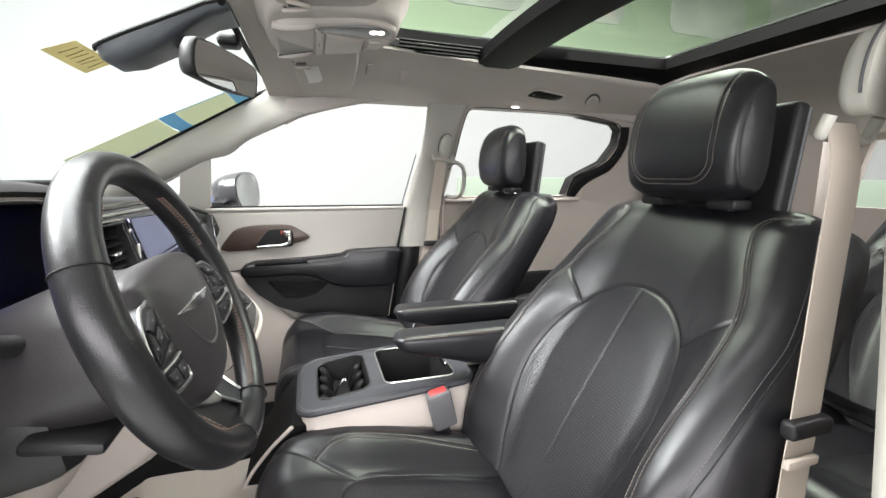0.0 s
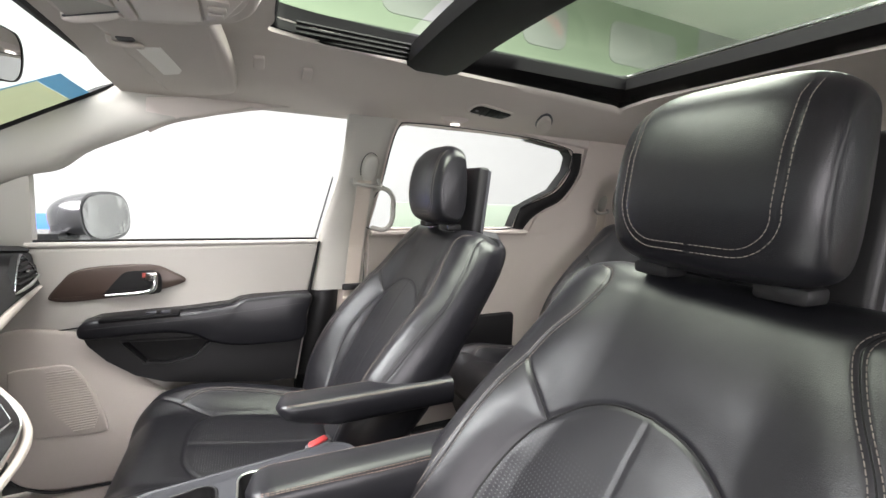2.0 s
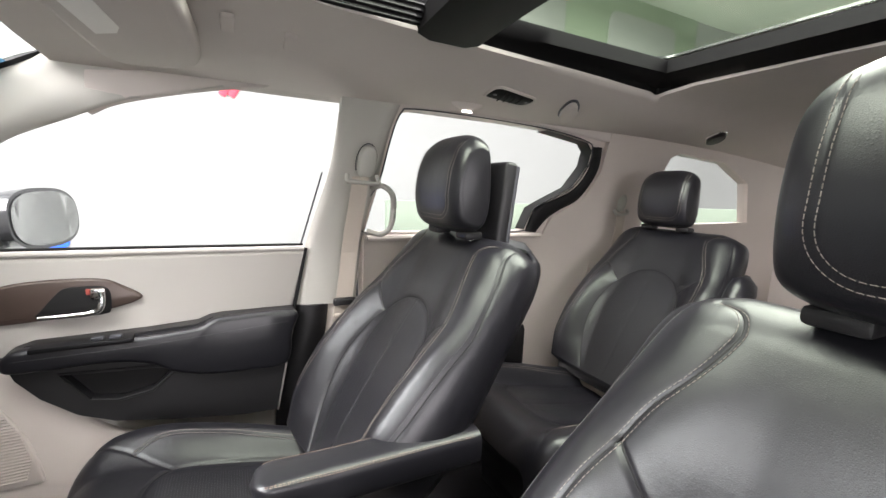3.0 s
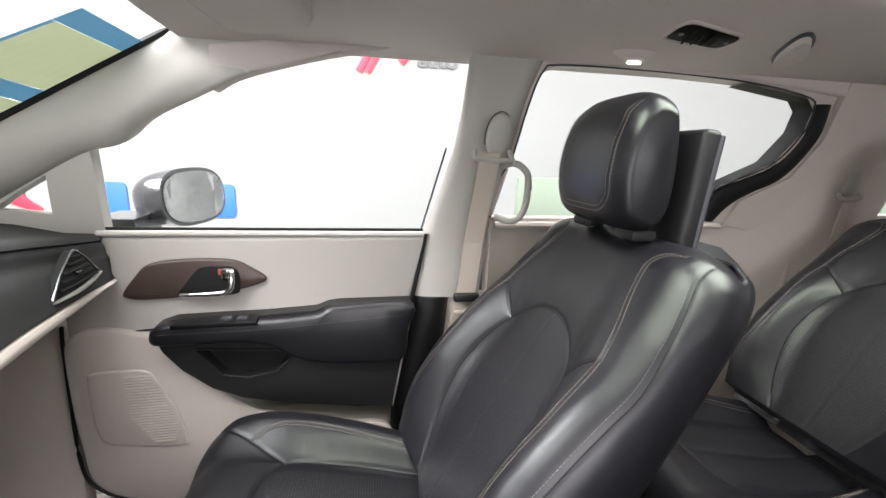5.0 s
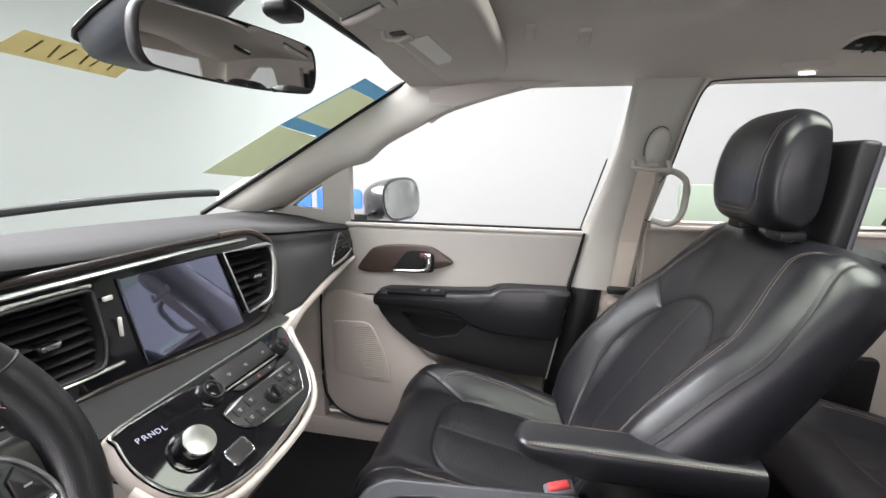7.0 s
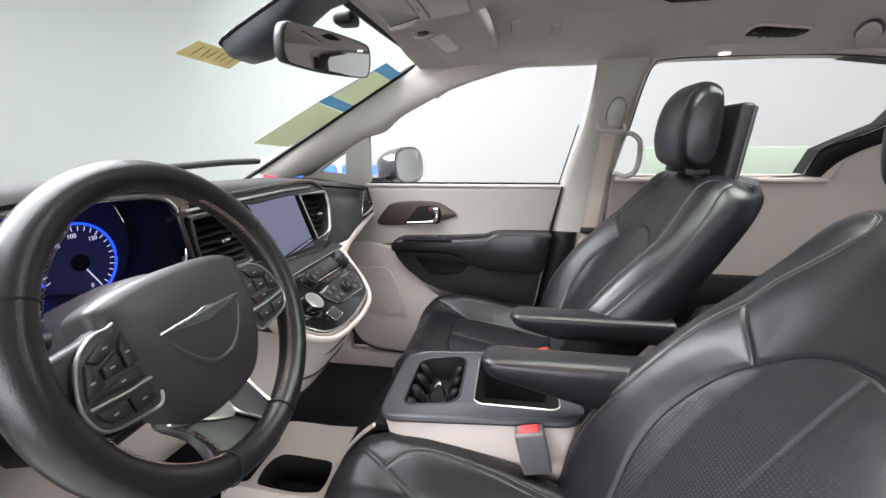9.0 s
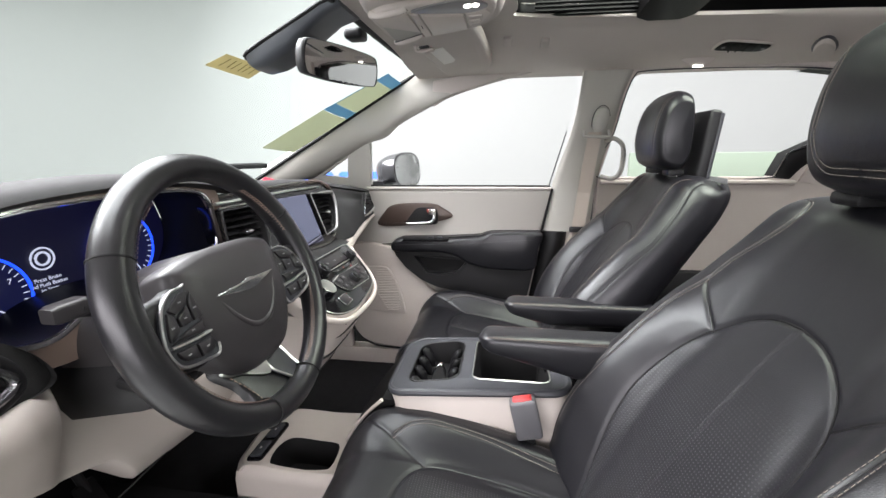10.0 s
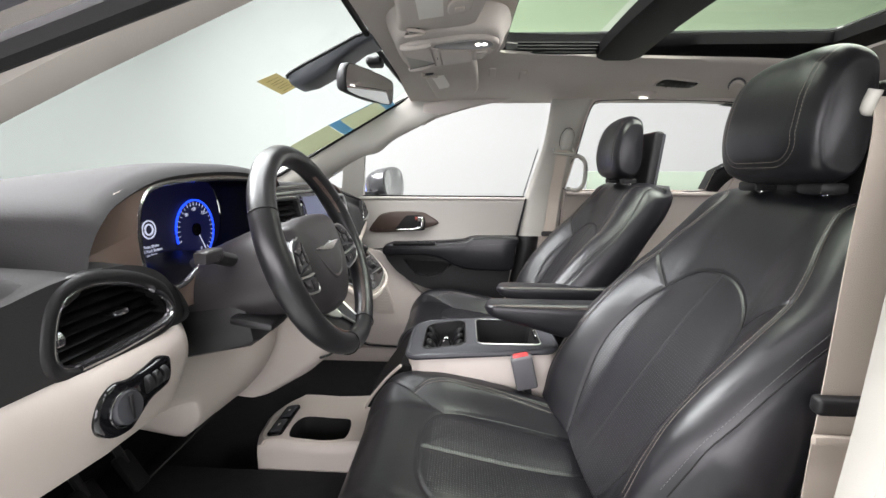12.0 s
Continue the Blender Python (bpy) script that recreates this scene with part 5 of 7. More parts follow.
def vent(name, ring, to, slats, label, ring_mat=CHROME, r=0.005, tab=CHROME):
    v = thing(name, label, "air vent", "dash air vents")
    part("vent_ring", tube([to(a, b, 0.008) for a, b in ring], r, 8, closed=True, up=(1, 0, 0)), ring_mat, v, "satin chrome ring")
    part("vent_throat", loft([[to(a, b, 0.004) for a, b in ring], [to(a, b, -0.06) for a, b in inset(ring, 0.006)]], True, (False, True)), RUBBER, v, "black vent throat")
    za, zb = min(b for a, b in ring), max(b for a, b in ring)
    for i in range(slats):
        z = za + (zb - za) * (i + 0.75) / (slats + 0.5)
        ys = []
        n = len(ring)
        for j in range(n):
            (a0, b0), (a1, b1) = ring[j], ring[(j + 1) % n]
            if (b0 - z) * (b1 - z) < 0:
                ys.append(a0 + (a1 - a0) * (z - b0) / (b1 - b0))
        if len(ys) >= 2:
            y0, y1 = min(ys) + 0.004, max(ys) - 0.004
            pts = [to(y0 + (y1 - y0) * t, z, -0.012) for t in np.linspace(0, 1, 6)]
            part("vent_slat", tube(pts, 0.010, 8, flat=0.16, up=(0.3, 0, 1)), BANDBLACK, v, angle=50)
    ym = 0.5 * (min(a for a, b in ring) + max(a for a, b in ring))
    part("vent_tab", box(*to(ym, 0.5 * (za + zb) - 0.002, 0.0), 0.02, 0.022, 0.008, 0.003), tab, v, "adjuster tab")
    return v


vent("air_vent", VENT_L, driver_end(0.0), 6, "black dash vent with dark chrome ring by the driver's door", DARKCHROME, 0.0032)
part("vent_bezel", tube([driver_end(0.0)(a, b, 0.006) for a, b in inset(VENT_L, -0.008)], 0.0085, 10, closed=True, up=(1, 0, 0)), BLACK, dash, "thick black vent bezel", angle=70)
part("vent_lip", tube([driver_end(0.0)(a, b, 0.012) for a, b in curve2([(-0.750, 1.1285), (-0.70, 1.1265), (-0.64, 1.129), (-0.604, 1.134), (-0.597, 1.145), (-0.612, 1.163), (-0.635, 1.180)], 30)], 0.0042, 8), DARKCHROME, dash, "dark chrome lower lip")
part("vent_wheel", disc(pose(-0.312, -0.757, 1.162, 90, 0, 0), 0.010, 0.008, 20, 0.002), DARKCHROME, dash, "chrome vent wheel")

# beige lower dash
LOW = [(-0.85, [(-0.33, 1.13), (-0.292, 1.128), (-0.280, 1.10), (-0.292, 1.055), (-0.34, 0.99), (-0.44, 0.91), (-0.55, 0.86)]), (-0.72, [(-0.33, 1.122), (-0.292, 1.12), (-0.278, 1.09), (-0.290, 1.045), (-0.34, 0.97), (-0.44, 0.89), (-0.55, 0.83)]), (-0.60, [(-0.34, 1.118), (-0.303, 1.115), (-0.290, 1.085), (-0.305, 1.045), (-0.36, 0.96), (-0.45, 0.87), (-0.55, 0.80)]), (-0.555, [(-0.36, 1.115), (-0.33, 1.11), (-0.32, 1.07), (-0.335, 1.02), (-0.38, 0.94), (-0.46, 0.85), (-0.56, 0.77)]), (-0.53, [(-0.40, 1.10), (-0.385, 1.08), (-0.375, 1.04), (-0.375, 0.99), (-0.40, 0.91), (-0.47, 0.83), (-0.56, 0.75)]), (-0.35, [(-0.40, 1.08), (-0.385, 1.06), (-0.375, 1.02), (-0.375, 0.96), (-0.40, 0.88), (-0.46, 0.80), (-0.56, 0.72)]), (-0.14, [(-0.40, 1.08), (-0.385, 1.06), (-0.375, 1.01), (-0.375, 0.94), (-0.40, 0.86), (-0.46, 0.78), (-0.56, 0.70)]), (-0.10, [(-0.42, 1.08), (-0.42, 1.06), (-0.42, 1.01), (-0.42, 0.94), (-0.43, 0.86), (-0.48, 0.78), (-0.56, 0.70)])]
rings = []
for y in np.linspace(-0.85, -0.10, 60):
    ring = []
    for j in range(7):
        ring.append((np.interp(y, [q[0] for q in LOW], [q[1][j][0] for q in LOW]), y, np.interp(y, [q[0] for q in LOW], [q[1][j][1] for q in LOW])))
    line = np.array([tuple(p) for p in curve(ring, 80)])
    cut = np.interp(y, [-0.85, -0.80, -0.71, -0.63, -0.59, -0.54, -0.49, -0.45, -0.39, -0.33, -0.10], [1.022, 1.018, 1.009, 0.990, 0.983, 0.952, 0.935, 0.918, 0.845, 0.76, 0.70])
    end = np.interp(-cut, -line[:, 2], np.arange(80))
    ring = [tuple(float(np.interp(k, np.arange(80), line[:, j])) for j in range(3)) for k in np.linspace(0, end, 24)]
    x, _, z = ring[-1]
    rings.append(ring + [(x - 0.006, y, z - 0.004), (x - 0.03, y, z - 0.004), (x - 0.22, y, z + 0.03)])
part("lower_dash", loft(rings, False), BEIGE, dash, "beige plastic knee panel", angle=60)
part("knee_seam", tube([(np.interp(z, [0.74, 0.83, 0.92], [-0.515, -0.437, -0.388]) + 0.006, y, z) for y, z in ((-0.20, 0.86), (-0.26, 0.80), (-0.36, 0.765), (-0.46, 0.76))], 0.002, 6), RUBBER, dash, "dark seam")
light = thing("light_switch", "black headlamp switch panel with round knob", "switch")
SW = ring2([(-0.765, 1.072), (-0.758, 1.094), (-0.738, 1.104), (-0.715, 1.100), (-0.69, 1.1005), (-0.658, 1.102), (-0.652, 1.088), (-0.659, 1.067), (-0.69, 1.061), (-0.707, 1.052), (-0.725, 1.043), (-0.750, 1.049)], 60)
part("switch_plate", slab(SW, lambda a, b, h: Vector((-0.286 + h, a, b)), 0.012, 0.004), GLOSS, light, angle=50)
part("knob", disc(pose(-0.278, -0.730, 1.073, 0, 82, 0), 0.0185, 0.012, 32, 0.004), GREYPLAST, light, "dark grey round knob")
part("knob_grip", box(-0.2655, -0.730, 1.0748, 0.004, 0.005, 0.030, 0.0015), BLACK, light, "black grip bar")
part("knob_ring", tube([(-0.273, -0.730 + 0.0205 * math.cos(a), 1.073 + 0.0205 * math.sin(a)) for a in np.linspace(0, 2 * math.pi, 33)[:-1]], 0.0012, 6, closed=True), DARKCHROME, light, "chrome ring")
for i in range(3):
    part("dimmer_wheel", disc(pose(-0.279, -0.692 + 0.013 * i, 1.083, 90, 0, 0), 0.012, 0.008, 18, 0.002), BLACK, light)

# ---- centre stack ----
stack = thing("centre_stack", "black centre stack with screen surround and climate panel", "centre stack")
def rounded(points, radii, k=5):
    """A ring of straight sides with round corners; radii: one for each corner."""
    out = []
    n = len(points)
    for i in range(n):
        p, a, b = Vector(points[i]), Vector(points[i - 1]), Vector(points[(i + 1) % n])
        u, v = (a - p).normalized() * radii[i], (b - p).normalized() * radii[i]
        for f in np.linspace(0, 1, k):
            q = p + u * (1 - f) ** 2 + v * f * f
            out.append((q.x, q.y))
        for f in (0.25, 0.5, 0.75):
            q = (p + v).lerp(b + (p - b).normalized() * radii[(i + 1) % n], f)
            out.append((q.x, q.y))
    return out


STACK = rounded([(-0.232, 1.292), (0.08, 1.2935), (0.215, 1.288), (0.256, 1.258), (0.248, 1.215), (0.204, 1.148), (0.16, 1.129), (0.097, 1.129), (-0.03, 1.139), (-0.107, 1.147), (-0.225, 1.153)], [0.01, 0.05, 0.03, 0.02, 0.02, 0.025, 0.02, 0.02, 0.04, 0.03, 0.01])
VENT_R = rounded([(0.1165, 1.266), (0.243, 1.259), (0.2395, 1.226), (0.196, 1.161), (0.126, 1.156)], [0.004, 0.013, 0.018, 0.018, 0.004])
VENT_C = rounded([(-0.222, 1.268), (-0.106, 1.267), (-0.112, 1.20), (-0.126, 1.176), (-0.215, 1.177), (-0.226, 1.21)], [0.006, 0.008, 0.02, 0.008, 0.008, 0.01])
part("gloss_panel", plate(STACK, [VENT_R, VENT_C], on_face(-0.04), 0.03), GLOSS, stack, "gloss black panel", angle=50)
part("trim_ring", tube([on_face(-0.012)(a, b, 0) for a, b in STACK], 0.0055, 8, closed=True, up=(1, 0, 0)), DARKBROWN, stack, "dark gloss border", angle=70)
part("brown_end", tube([on_face(-0.008)(a, b, 0) for a, b in inset(STACK, -0.003) if a > 0.13 and b > 1.165], 0.0052, 8, up=(1, 0, 0)), BROWN, stack, "brown satin end of the border", angle=70)
TOPSTRIP = [(y, 1.2815 - 0.03 * max(0, y - 0.06)) for y in np.linspace(-0.226, 0.185, 14)]
part("chrome_strip", tube([on_face(-0.006)(a, b, 0) for a, b in TOPSTRIP], 0.0055, 6, flat=0.6), ALU, stack, "satin silver strip")
part("touch_screen", slab([(-0.070, 1.1515), (0.114, 1.1405), (0.1075, 1.2665), (-0.066, 1.2695)], on_face(-0.012), 0.005, 0.002), SCREEN, stack, "dark glossy touch screen", smooth=False)
part("screen_frame", tube([on_face(-0.006)(-0.070 + 0.04 * (z - 1.17), z, 0) for z in (1.16, 1.27)], 0.0011, 6), GREYPLAST, stack)
part("screen_line", tube([on_face(-0.008)(y, 1.1425 - 0.085 * (y + 0.03), 0) for y in (-0.03, 0.03, 0.10)], 0.0011, 6), ALU, stack, "thin silver line under the screen")
part("side_key", box(*on_face(-0.006)(-0.086, 1.212, 0), 0.004, 0.004, 0.026, 0.001), PAPER, stack)
part("side_key", box(*on_face(-0.006)(-0.088, 1.250, 0), 0.004, 0.012, 0.006, 0.001), PAPER, stack)
# Metal wedge laid on the gloss panel in place of a chrome reflection.
part("vent_foot", slab(rounded([(0.160, 1.146), (0.196, 1.150), (0.213, 1.168), (0.206, 1.150), (0.180, 1.138)], [0.003] * 5, 3), on_face(-0.011), 0.004, 0.0015), ALU, stack, "silver wedge standing for a reflection below the vent")
vent("air_vent", VENT_R, on_face(-0.008), 7, "black centre vent with silver ring beside the screen", SATIN, [0.0016 + 0.0032 * min(1, max(0, (a - 0.15) / 0.05)) for a, b in VENT_R])
v = vent("air_vent", VENT_C, on_face(-0.008), 7, "black centre vent with silver strips behind the wheel", BLACK, 0.0022)
for z0, y0, y1 in ((1.272, -0.222, -0.103), (1.172, -0.21, -0.10)):
    part("vent_strip", tube([on_face(-0.004)(y, z0 - 0.03 * max(0, y + 0.14), 0) for y in np.linspace(y0, y1, 6)], 0.0026, 6), ALU, v, "silver strip")

# band under the screen, then the sloping panel
band = []
for y in np.linspace(-0.26, 0.204, 30):
    z0 = np.interp(y, [-0.26, -0.107, -0.03, 0.097, 0.16, 0.204], [1.154, 1.146, 1.138, 1.127, 1.126, 1.128])
    band.append([tuple(p) for p in curve([(face(y, z0) - 0.03, y, z0 + 0.004), (face(y, z0) - 0.006, y, z0), (0.5 * face(y, z0) - 0.126, y, 0.5 * z0 + 0.5605), (-0.249, y, 1.117), (-0.30, y, 1.10)], 14)])
part("mid_band", loft(band, False), DASHTOP, stack, "black soft band", angle=60)


def slope(a, v, h):
    """A place on the sloping panel, a sideways, v down the slope, h above it."""
    return Vector((-0.243 + 0.786 * v + 0.619 * h, a, 1.117 - 0.619 * v + 0.786 * h))


SLOPE = ring2([(-0.162, -0.004), (-0.05, -0.005), (0.06, -0.004), (0.150, -0.002), (0.160, 0.012), (0.149, 0.035), (0.134, 0.066), (0.112, 0.098), (0.074, 0.127), (-0.02, 0.140), (-0.09, 0.140), (-0.145, 0.124), (-0.172, 0.092), (-0.181, 0.05), (-0.174, 0.012)], 110)
part("sloping_panel", slab(SLOPE, slope, 0.006, 0.003), GLOSS, stack, "gloss black climate panel", angle=50)
under = [[slope(a, v, h) for a, v in inset(SLOPE, d)] for d, h in ((-0.002, 0.002), (-0.006, -0.006), (-0.004, -0.02), (0.012, -0.05))]
part("beige_border", loft(under, True, (False, True)), BEIGE, stack, "beige panel border", angle=60)
part("silver_border", tube([slope(a, v, 0.005) for a, v in SLOPE], 0.0014, 6, closed=True), ALU, stack, "silver edge strip")


def knob(y, v, r, h, label):
    """A fluted knob with a hollow glossy top."""
    m = Matrix.Translation(slope(y, v, 0.004)) @ pose(0, 0, 0, 0, 38.2, 0)
    rings = []
    for k, z, deep in ((1.0, 0, 0.5), (0.97, 0.3 * h, 1), (0.94, h - 0.003, 1), (0.90, h - 0.0008, 0.4), (0.84, h, 0), (0.74, h - 0.0005, 0), (0.68, h - 0.003, 0)):
        rings.append([m @ Vector((r * k * (1 - 0.035 * deep * (0.5 + 0.5 * math.cos(20 * a))) * math.cos(a), r * k * (1 - 0.035 * deep * (0.5 + 0.5 * math.cos(20 * a))) * math.sin(a), z)) for a in (2 * math.pi * j / 120 for j in range(120))])
    k = part("knob", loft(rings), BLACK, stack, label, angle=50)
    part("knob_cap", disc(m @ Matrix.Translation((0, 0, h - 0.003)), r * 0.66, 0.003, 32, 0.0022), GLOSS, k, "gloss black cap")
    part("knob_mark", box(r * 0.1, 0, h + 0.0002, r * 0.5, r * 0.16, 0.0008, 0.0002, m=m), MARKGREY, k, "pale knob mark")
    part("knob_skirt", disc(m, r * 1.18, 0.005, 40, 0.0025), GLOSS, k)
    return k


def flat_on_slope(h0):
    return lambda a, v, h: slope(a, v, h0 + h)


knob(-0.0515, 0.0275, 0.0165, 0.018, "black ridged rotary knob")
knob(0.1075, 0.034, 0.0145, 0.018, "black ridged rotary knob")
knob(0.018, 0.088, 0.0155, 0.018, "black ridged fan knob")
for pts in ([(-0.028, 0.003), (0.092, 0.004), (0.090, 0.0365), (-0.027, 0.033)], [(-0.022, 0.0415), (0.086, 0.0455), (0.062, 0.0555), (-0.01, 0.052)]):
    part("key_plate", slab(rounded(pts, [0.004] * 4), flat_on_slope(0.006), 0.003, 0.001), BUTTON, stack, "dark grey key plate", angle=50)
part("silver_strip", tube([slope(a, np.interp(a, [-0.03, 0.095], [0.037, 0.0410]), 0.0075) for a in np.linspace(-0.03, 0.095, 9)], [0.0010, 0.0016, 0.0021, 0.0024, 0.0026, 0.0026, 0.0024, 0.0019, 0.0012], 8, flat=0.7), ALU, stack, "tapered silver strip")
PLATE = rounded([(-0.062, 0.060), (-0.046, 0.0565), (0.098, 0.0645), (0.106, 0.078), (0.072, 0.114), (-0.040, 0.106), (-0.060, 0.088)], [0.005, 0.006, 0.008, 0.008, 0.01, 0.01, 0.012])
part("key_plate", slab(PLATE, flat_on_slope(0.006), 0.004, 0.0015), BUTTON, stack, "dark grey climate key plate", angle=50)
part("plate_rim", tube([slope(a, v, 0.009) for a, v in PLATE], 0.0009, 6, closed=True), DARKCHROME, stack, "thin chrome rim")
for a0, v0, a1, v1 in ((0.04, 0.0615, 0.097, 0.0645), (-0.03, 0.1065, 0.070, 0.1135), (-0.0605, 0.063, -0.02, 0.0585)):
    part("silver_strip", tube([slope(a0 + (a1 - a0) * f, v0 + (v1 - v0) * f, 0.0098) for f in np.linspace(0, 1, 7)], [0.0009, 0.0016, 0.0021, 0.0023, 0.0021, 0.0016, 0.0009], 8, flat=0.7), ALU, stack, "tapered silver strip")
for a, v in ((-0.042, 0.072), (-0.038, 0.091), (-0.015, 0.094), (-0.017, 0.071), (0.056, 0.072), (0.080, 0.075), (0.070, 0.092), (0.050, 0.100)):
    part("key", slab(rrect(a - 0.009, v - 0.007, a + 0.009, v + 0.007, 0.002), lambda p, q, h: slope(p, q, 0.010 + h), 0.002, 0.0008), BUTTON, stack)
    for dv, w in ((-0.0016, 0.0028), (0.0014, 0.0018)):
        part("key_mark", slab(rrect(a - w, v + dv - 0.0006, a + w, v + dv + 0.0006, 0.0003), lambda p, q, h: slope(p, q, 0.0122 + h), 0.0003, 0), MARKGREY, stack, "pale key mark")
for a, v in ((-0.005, 0.020), (0.030, 0.0225), (0.074, 0.0225), (0.000, 0.0475), (0.058, 0.050)):
    for dv, w in ((-0.0013, 0.0034), (0.0013, 0.0022)):
        part("key_mark", slab(rrect(a - w, v + dv - 0.0006, a + w, v + dv + 0.0006, 0.0003), lambda p, q, h: slope(p, q, 0.0092 + h), 0.0003, 0), MARKGREY, stack, "pale key mark")
part("hazard_key", slab([(0.026, 0.052), (0.034, 0.052), (0.03, 0.046)], lambda p, q, h: slope(p, q, 0.0093 + h), 0.0004, 0), DIMRED, stack, "dull red hazard mark")
# rotary gear selector and its lit letters
m_shift = Matrix.Translation(slope(-0.126, 0.070, 0.004)) @ pose(0, 0, 0, 0, 38.2, 0)
sel = part("gear_selector", disc(m_shift, 0.0225, 0.026, 44, 0.003, r2=0.0215), GLOSS, stack, "black rotary gear selector")
part("selector_top", disc(m_shift @ Matrix.Translation((0, 0, 0.026)), 0.0195, 0.0012, 40, 0.0005), ALU, sel, "brushed metal top")
part("selector_ring", disc(m_shift, 0.028, 0.006, 44, 0.003), GLOSS, sel)
for i, ch in enumerate("PRNDL"):
    words("gear_letter", ch, Matrix.Translation(slope(-0.157 + 0.0078 * i, 0.0215 + 0.0014 * i, 0.0065)) @ pose(0, 0, 0, 0, 38.2, 0) @ pose(0, 0, 0, 0, 0, 90), 0.0100, WHITEGLOW, stack)
part("start_key", slab(rrect(-0.104, 0.100, -0.068, 0.124, 0.005), lambda p, q, h: slope(p, q, 0.006 + h), 0.004, 0.0015), BUTTON, stack, "dark grey brake key")
part("start_key_rim", tube([slope(a, v, 0.009) for a, v in rrect(-0.104, 0.100, -0.068, 0.124, 0.005)], 0.0012, 6, closed=True), CHROME, stack)
# lower column of the stack
col = []
for z, x, y0, y1 in ((1.03, -0.165, -0.15, 0.13), (0.99, -0.17, -0.13, 0.13), (0.93, -0.20, -0.11, 0.14), (0.85, -0.26, -0.10, 0.13), (0.78, -0.34, -0.10, 0.13), (0.72, -0.44, -0.10, 0.13)):
    col.append([(x - 0.25, y0, z + 0.02), *[(x + 0.012 - 0.05 * abs(t) ** 5, (y0 + y1) / 2 + t * (y1 - y0) / 2, z) for t in np.linspace(-1, 1, 15)], (x - 0.25, y1, z + 0.02)])
part("lower_column", loft(col, False), BEIGE, stack, "beige lower column", angle=50)
for z, x in ((0.985, -0.1725), (0.955, -0.1875), (0.90, -0.2225), (0.84, -0.2685)):
    part("column_slot", tube([(x + 0.012 - 0.05 * abs(t) ** 5, 0.010 + t * 0.118, z) for t in np.linspace(-0.9, 0.9, 13)], 0.0035, 6, flat=0.9), BLACK, stack, "black slot")

# passenger side of the dash
BLADE_Y = [0.165, 0.21, 0.285, 0.387, 0.492, 0.60, 0.72, 0.80]
BLADE_X = [-0.237, -0.248, -0.262, -0.275, -0.295, -0.318, -0.345, -0.362]
BLADE_TOP = [1.112, 1.116, 1.122, 1.133, 1.131, 1.124, 1.115, 1.110]
BLADE_LOW = [1.068, 1.090, 1.1035, 1.112, 1.113, 1.111, 1.1075, 1.105]
rings = []
for y in np.linspace(0.19, 0.80, 40):
    b = np.interp(y, [q[0] for q in BROW], [q[2] for q in BROW])
    x = np.interp(y, [q[0] for q in BROW], [q[1] for q in BROW])
    low, xl = smooth(y, BLADE_Y, BLADE_TOP, 0.05), smooth(y, BLADE_Y, BLADE_X, 0.05) - 0.03 * max(0.0, (0.262 - y) / 0.07) ** 0.8
    out = smooth(y, [0.19, 0.25, 0.33, 0.45, 0.52, 0.66, 0.8], [-0.016, -0.008, 0.010, 0.010, 0.002, 0.0, 0.004], 0.05)
    rings.append([tuple(p) for p in curve([(x - 0.06, y, b - 0.018), (x - 0.004, y, b - 0.016), (x + 0.004 + 0.5 * out, y, b - 0.045), (0.55 * x + 0.45 * xl + out, y, 0.5 * b + 0.5 * low), (xl - 0.004, y, low + 0.016), (xl - 0.004, y, low), (xl - 0.06, y, low - 0.004)], 24)])
part("passenger_pad", loft(rings, False), DASHTOP, dash, "black passenger dash pad", angle=60)
EDGE = [slope(-0.192, 0.06, -0.006), slope(-0.178, 0.11, -0.006), slope(-0.13, 0.145, -0.006), slope(-0.05, 0.154, -0.006), slope(0.03, 0.152, -0.006), slope(0.086, 0.138, -0.006), slope(0.126, 0.106, -0.006), slope(0.150, 0.068, -0.006), slope(0.166, 0.034, -0.004), (-0.236, 0.183, 1.105)]
part("panel_border", tube(curve(EDGE, 70), 0.0058, 10, flat=1.3, up=(0.4, 0, 1)), BEIGE, dash, "beige border of the climate panel", angle=70)
rings, under = [], []
for y in np.linspace(0.158, 0.80, 44):
    x, top, low = (smooth(y, BLADE_Y, q, 0.05) for q in (BLADE_X, BLADE_TOP, BLADE_LOW))
    rings.append([tuple(p) for p in curve([(x - 0.03, y, top + 0.001), (x - 0.002, y, top), (x + 0.004, y, 0.7 * top + 0.3 * low), (x + 0.006, y, 0.35 * top + 0.65 * low), (x + 0.003, y, low), (x - 0.006, y, low - 0.004), (x - 0.05, y, low - 0.002)], 20)])
    under.append([tuple(p) for p in curve([(x - 0.03, y, low - 0.002), (x - 0.06, y, low - 0.01), (-0.47, y, low - 0.022), (-0.57, y, 1.03), (-0.62, y, 0.90), (-0.66, y, 0.76), (-0.74, y, 0.66)], 18)])
part("beige_blade", loft(rings, False), BEIGE, dash, "beige trim blade under the pad", angle=60)
part("glovebox", loft(under, False), BEIGE, dash, "beige glovebox front", angle=60)


def vent_end(a, b, h):
    """A place on the leaf-shaped vent at the passenger's end."""
    return Vector((-0.306 - 0.1036 * (a - 0.507) - 0.225 * (b - 1.152) + h, a, b))


VENT_P = rounded([(0.507, 1.149), (0.560, 1.190), (0.620, 1.221), (0.650, 1.196), (0.676, 1.160), (0.60, 1.150)], [0.008, 0.02, 0.012, 0.02, 0.008, 0.03])
pv = thing("air_vent", "black leaf-shaped dash vent by the passenger door", "air vent", "dash air vents")
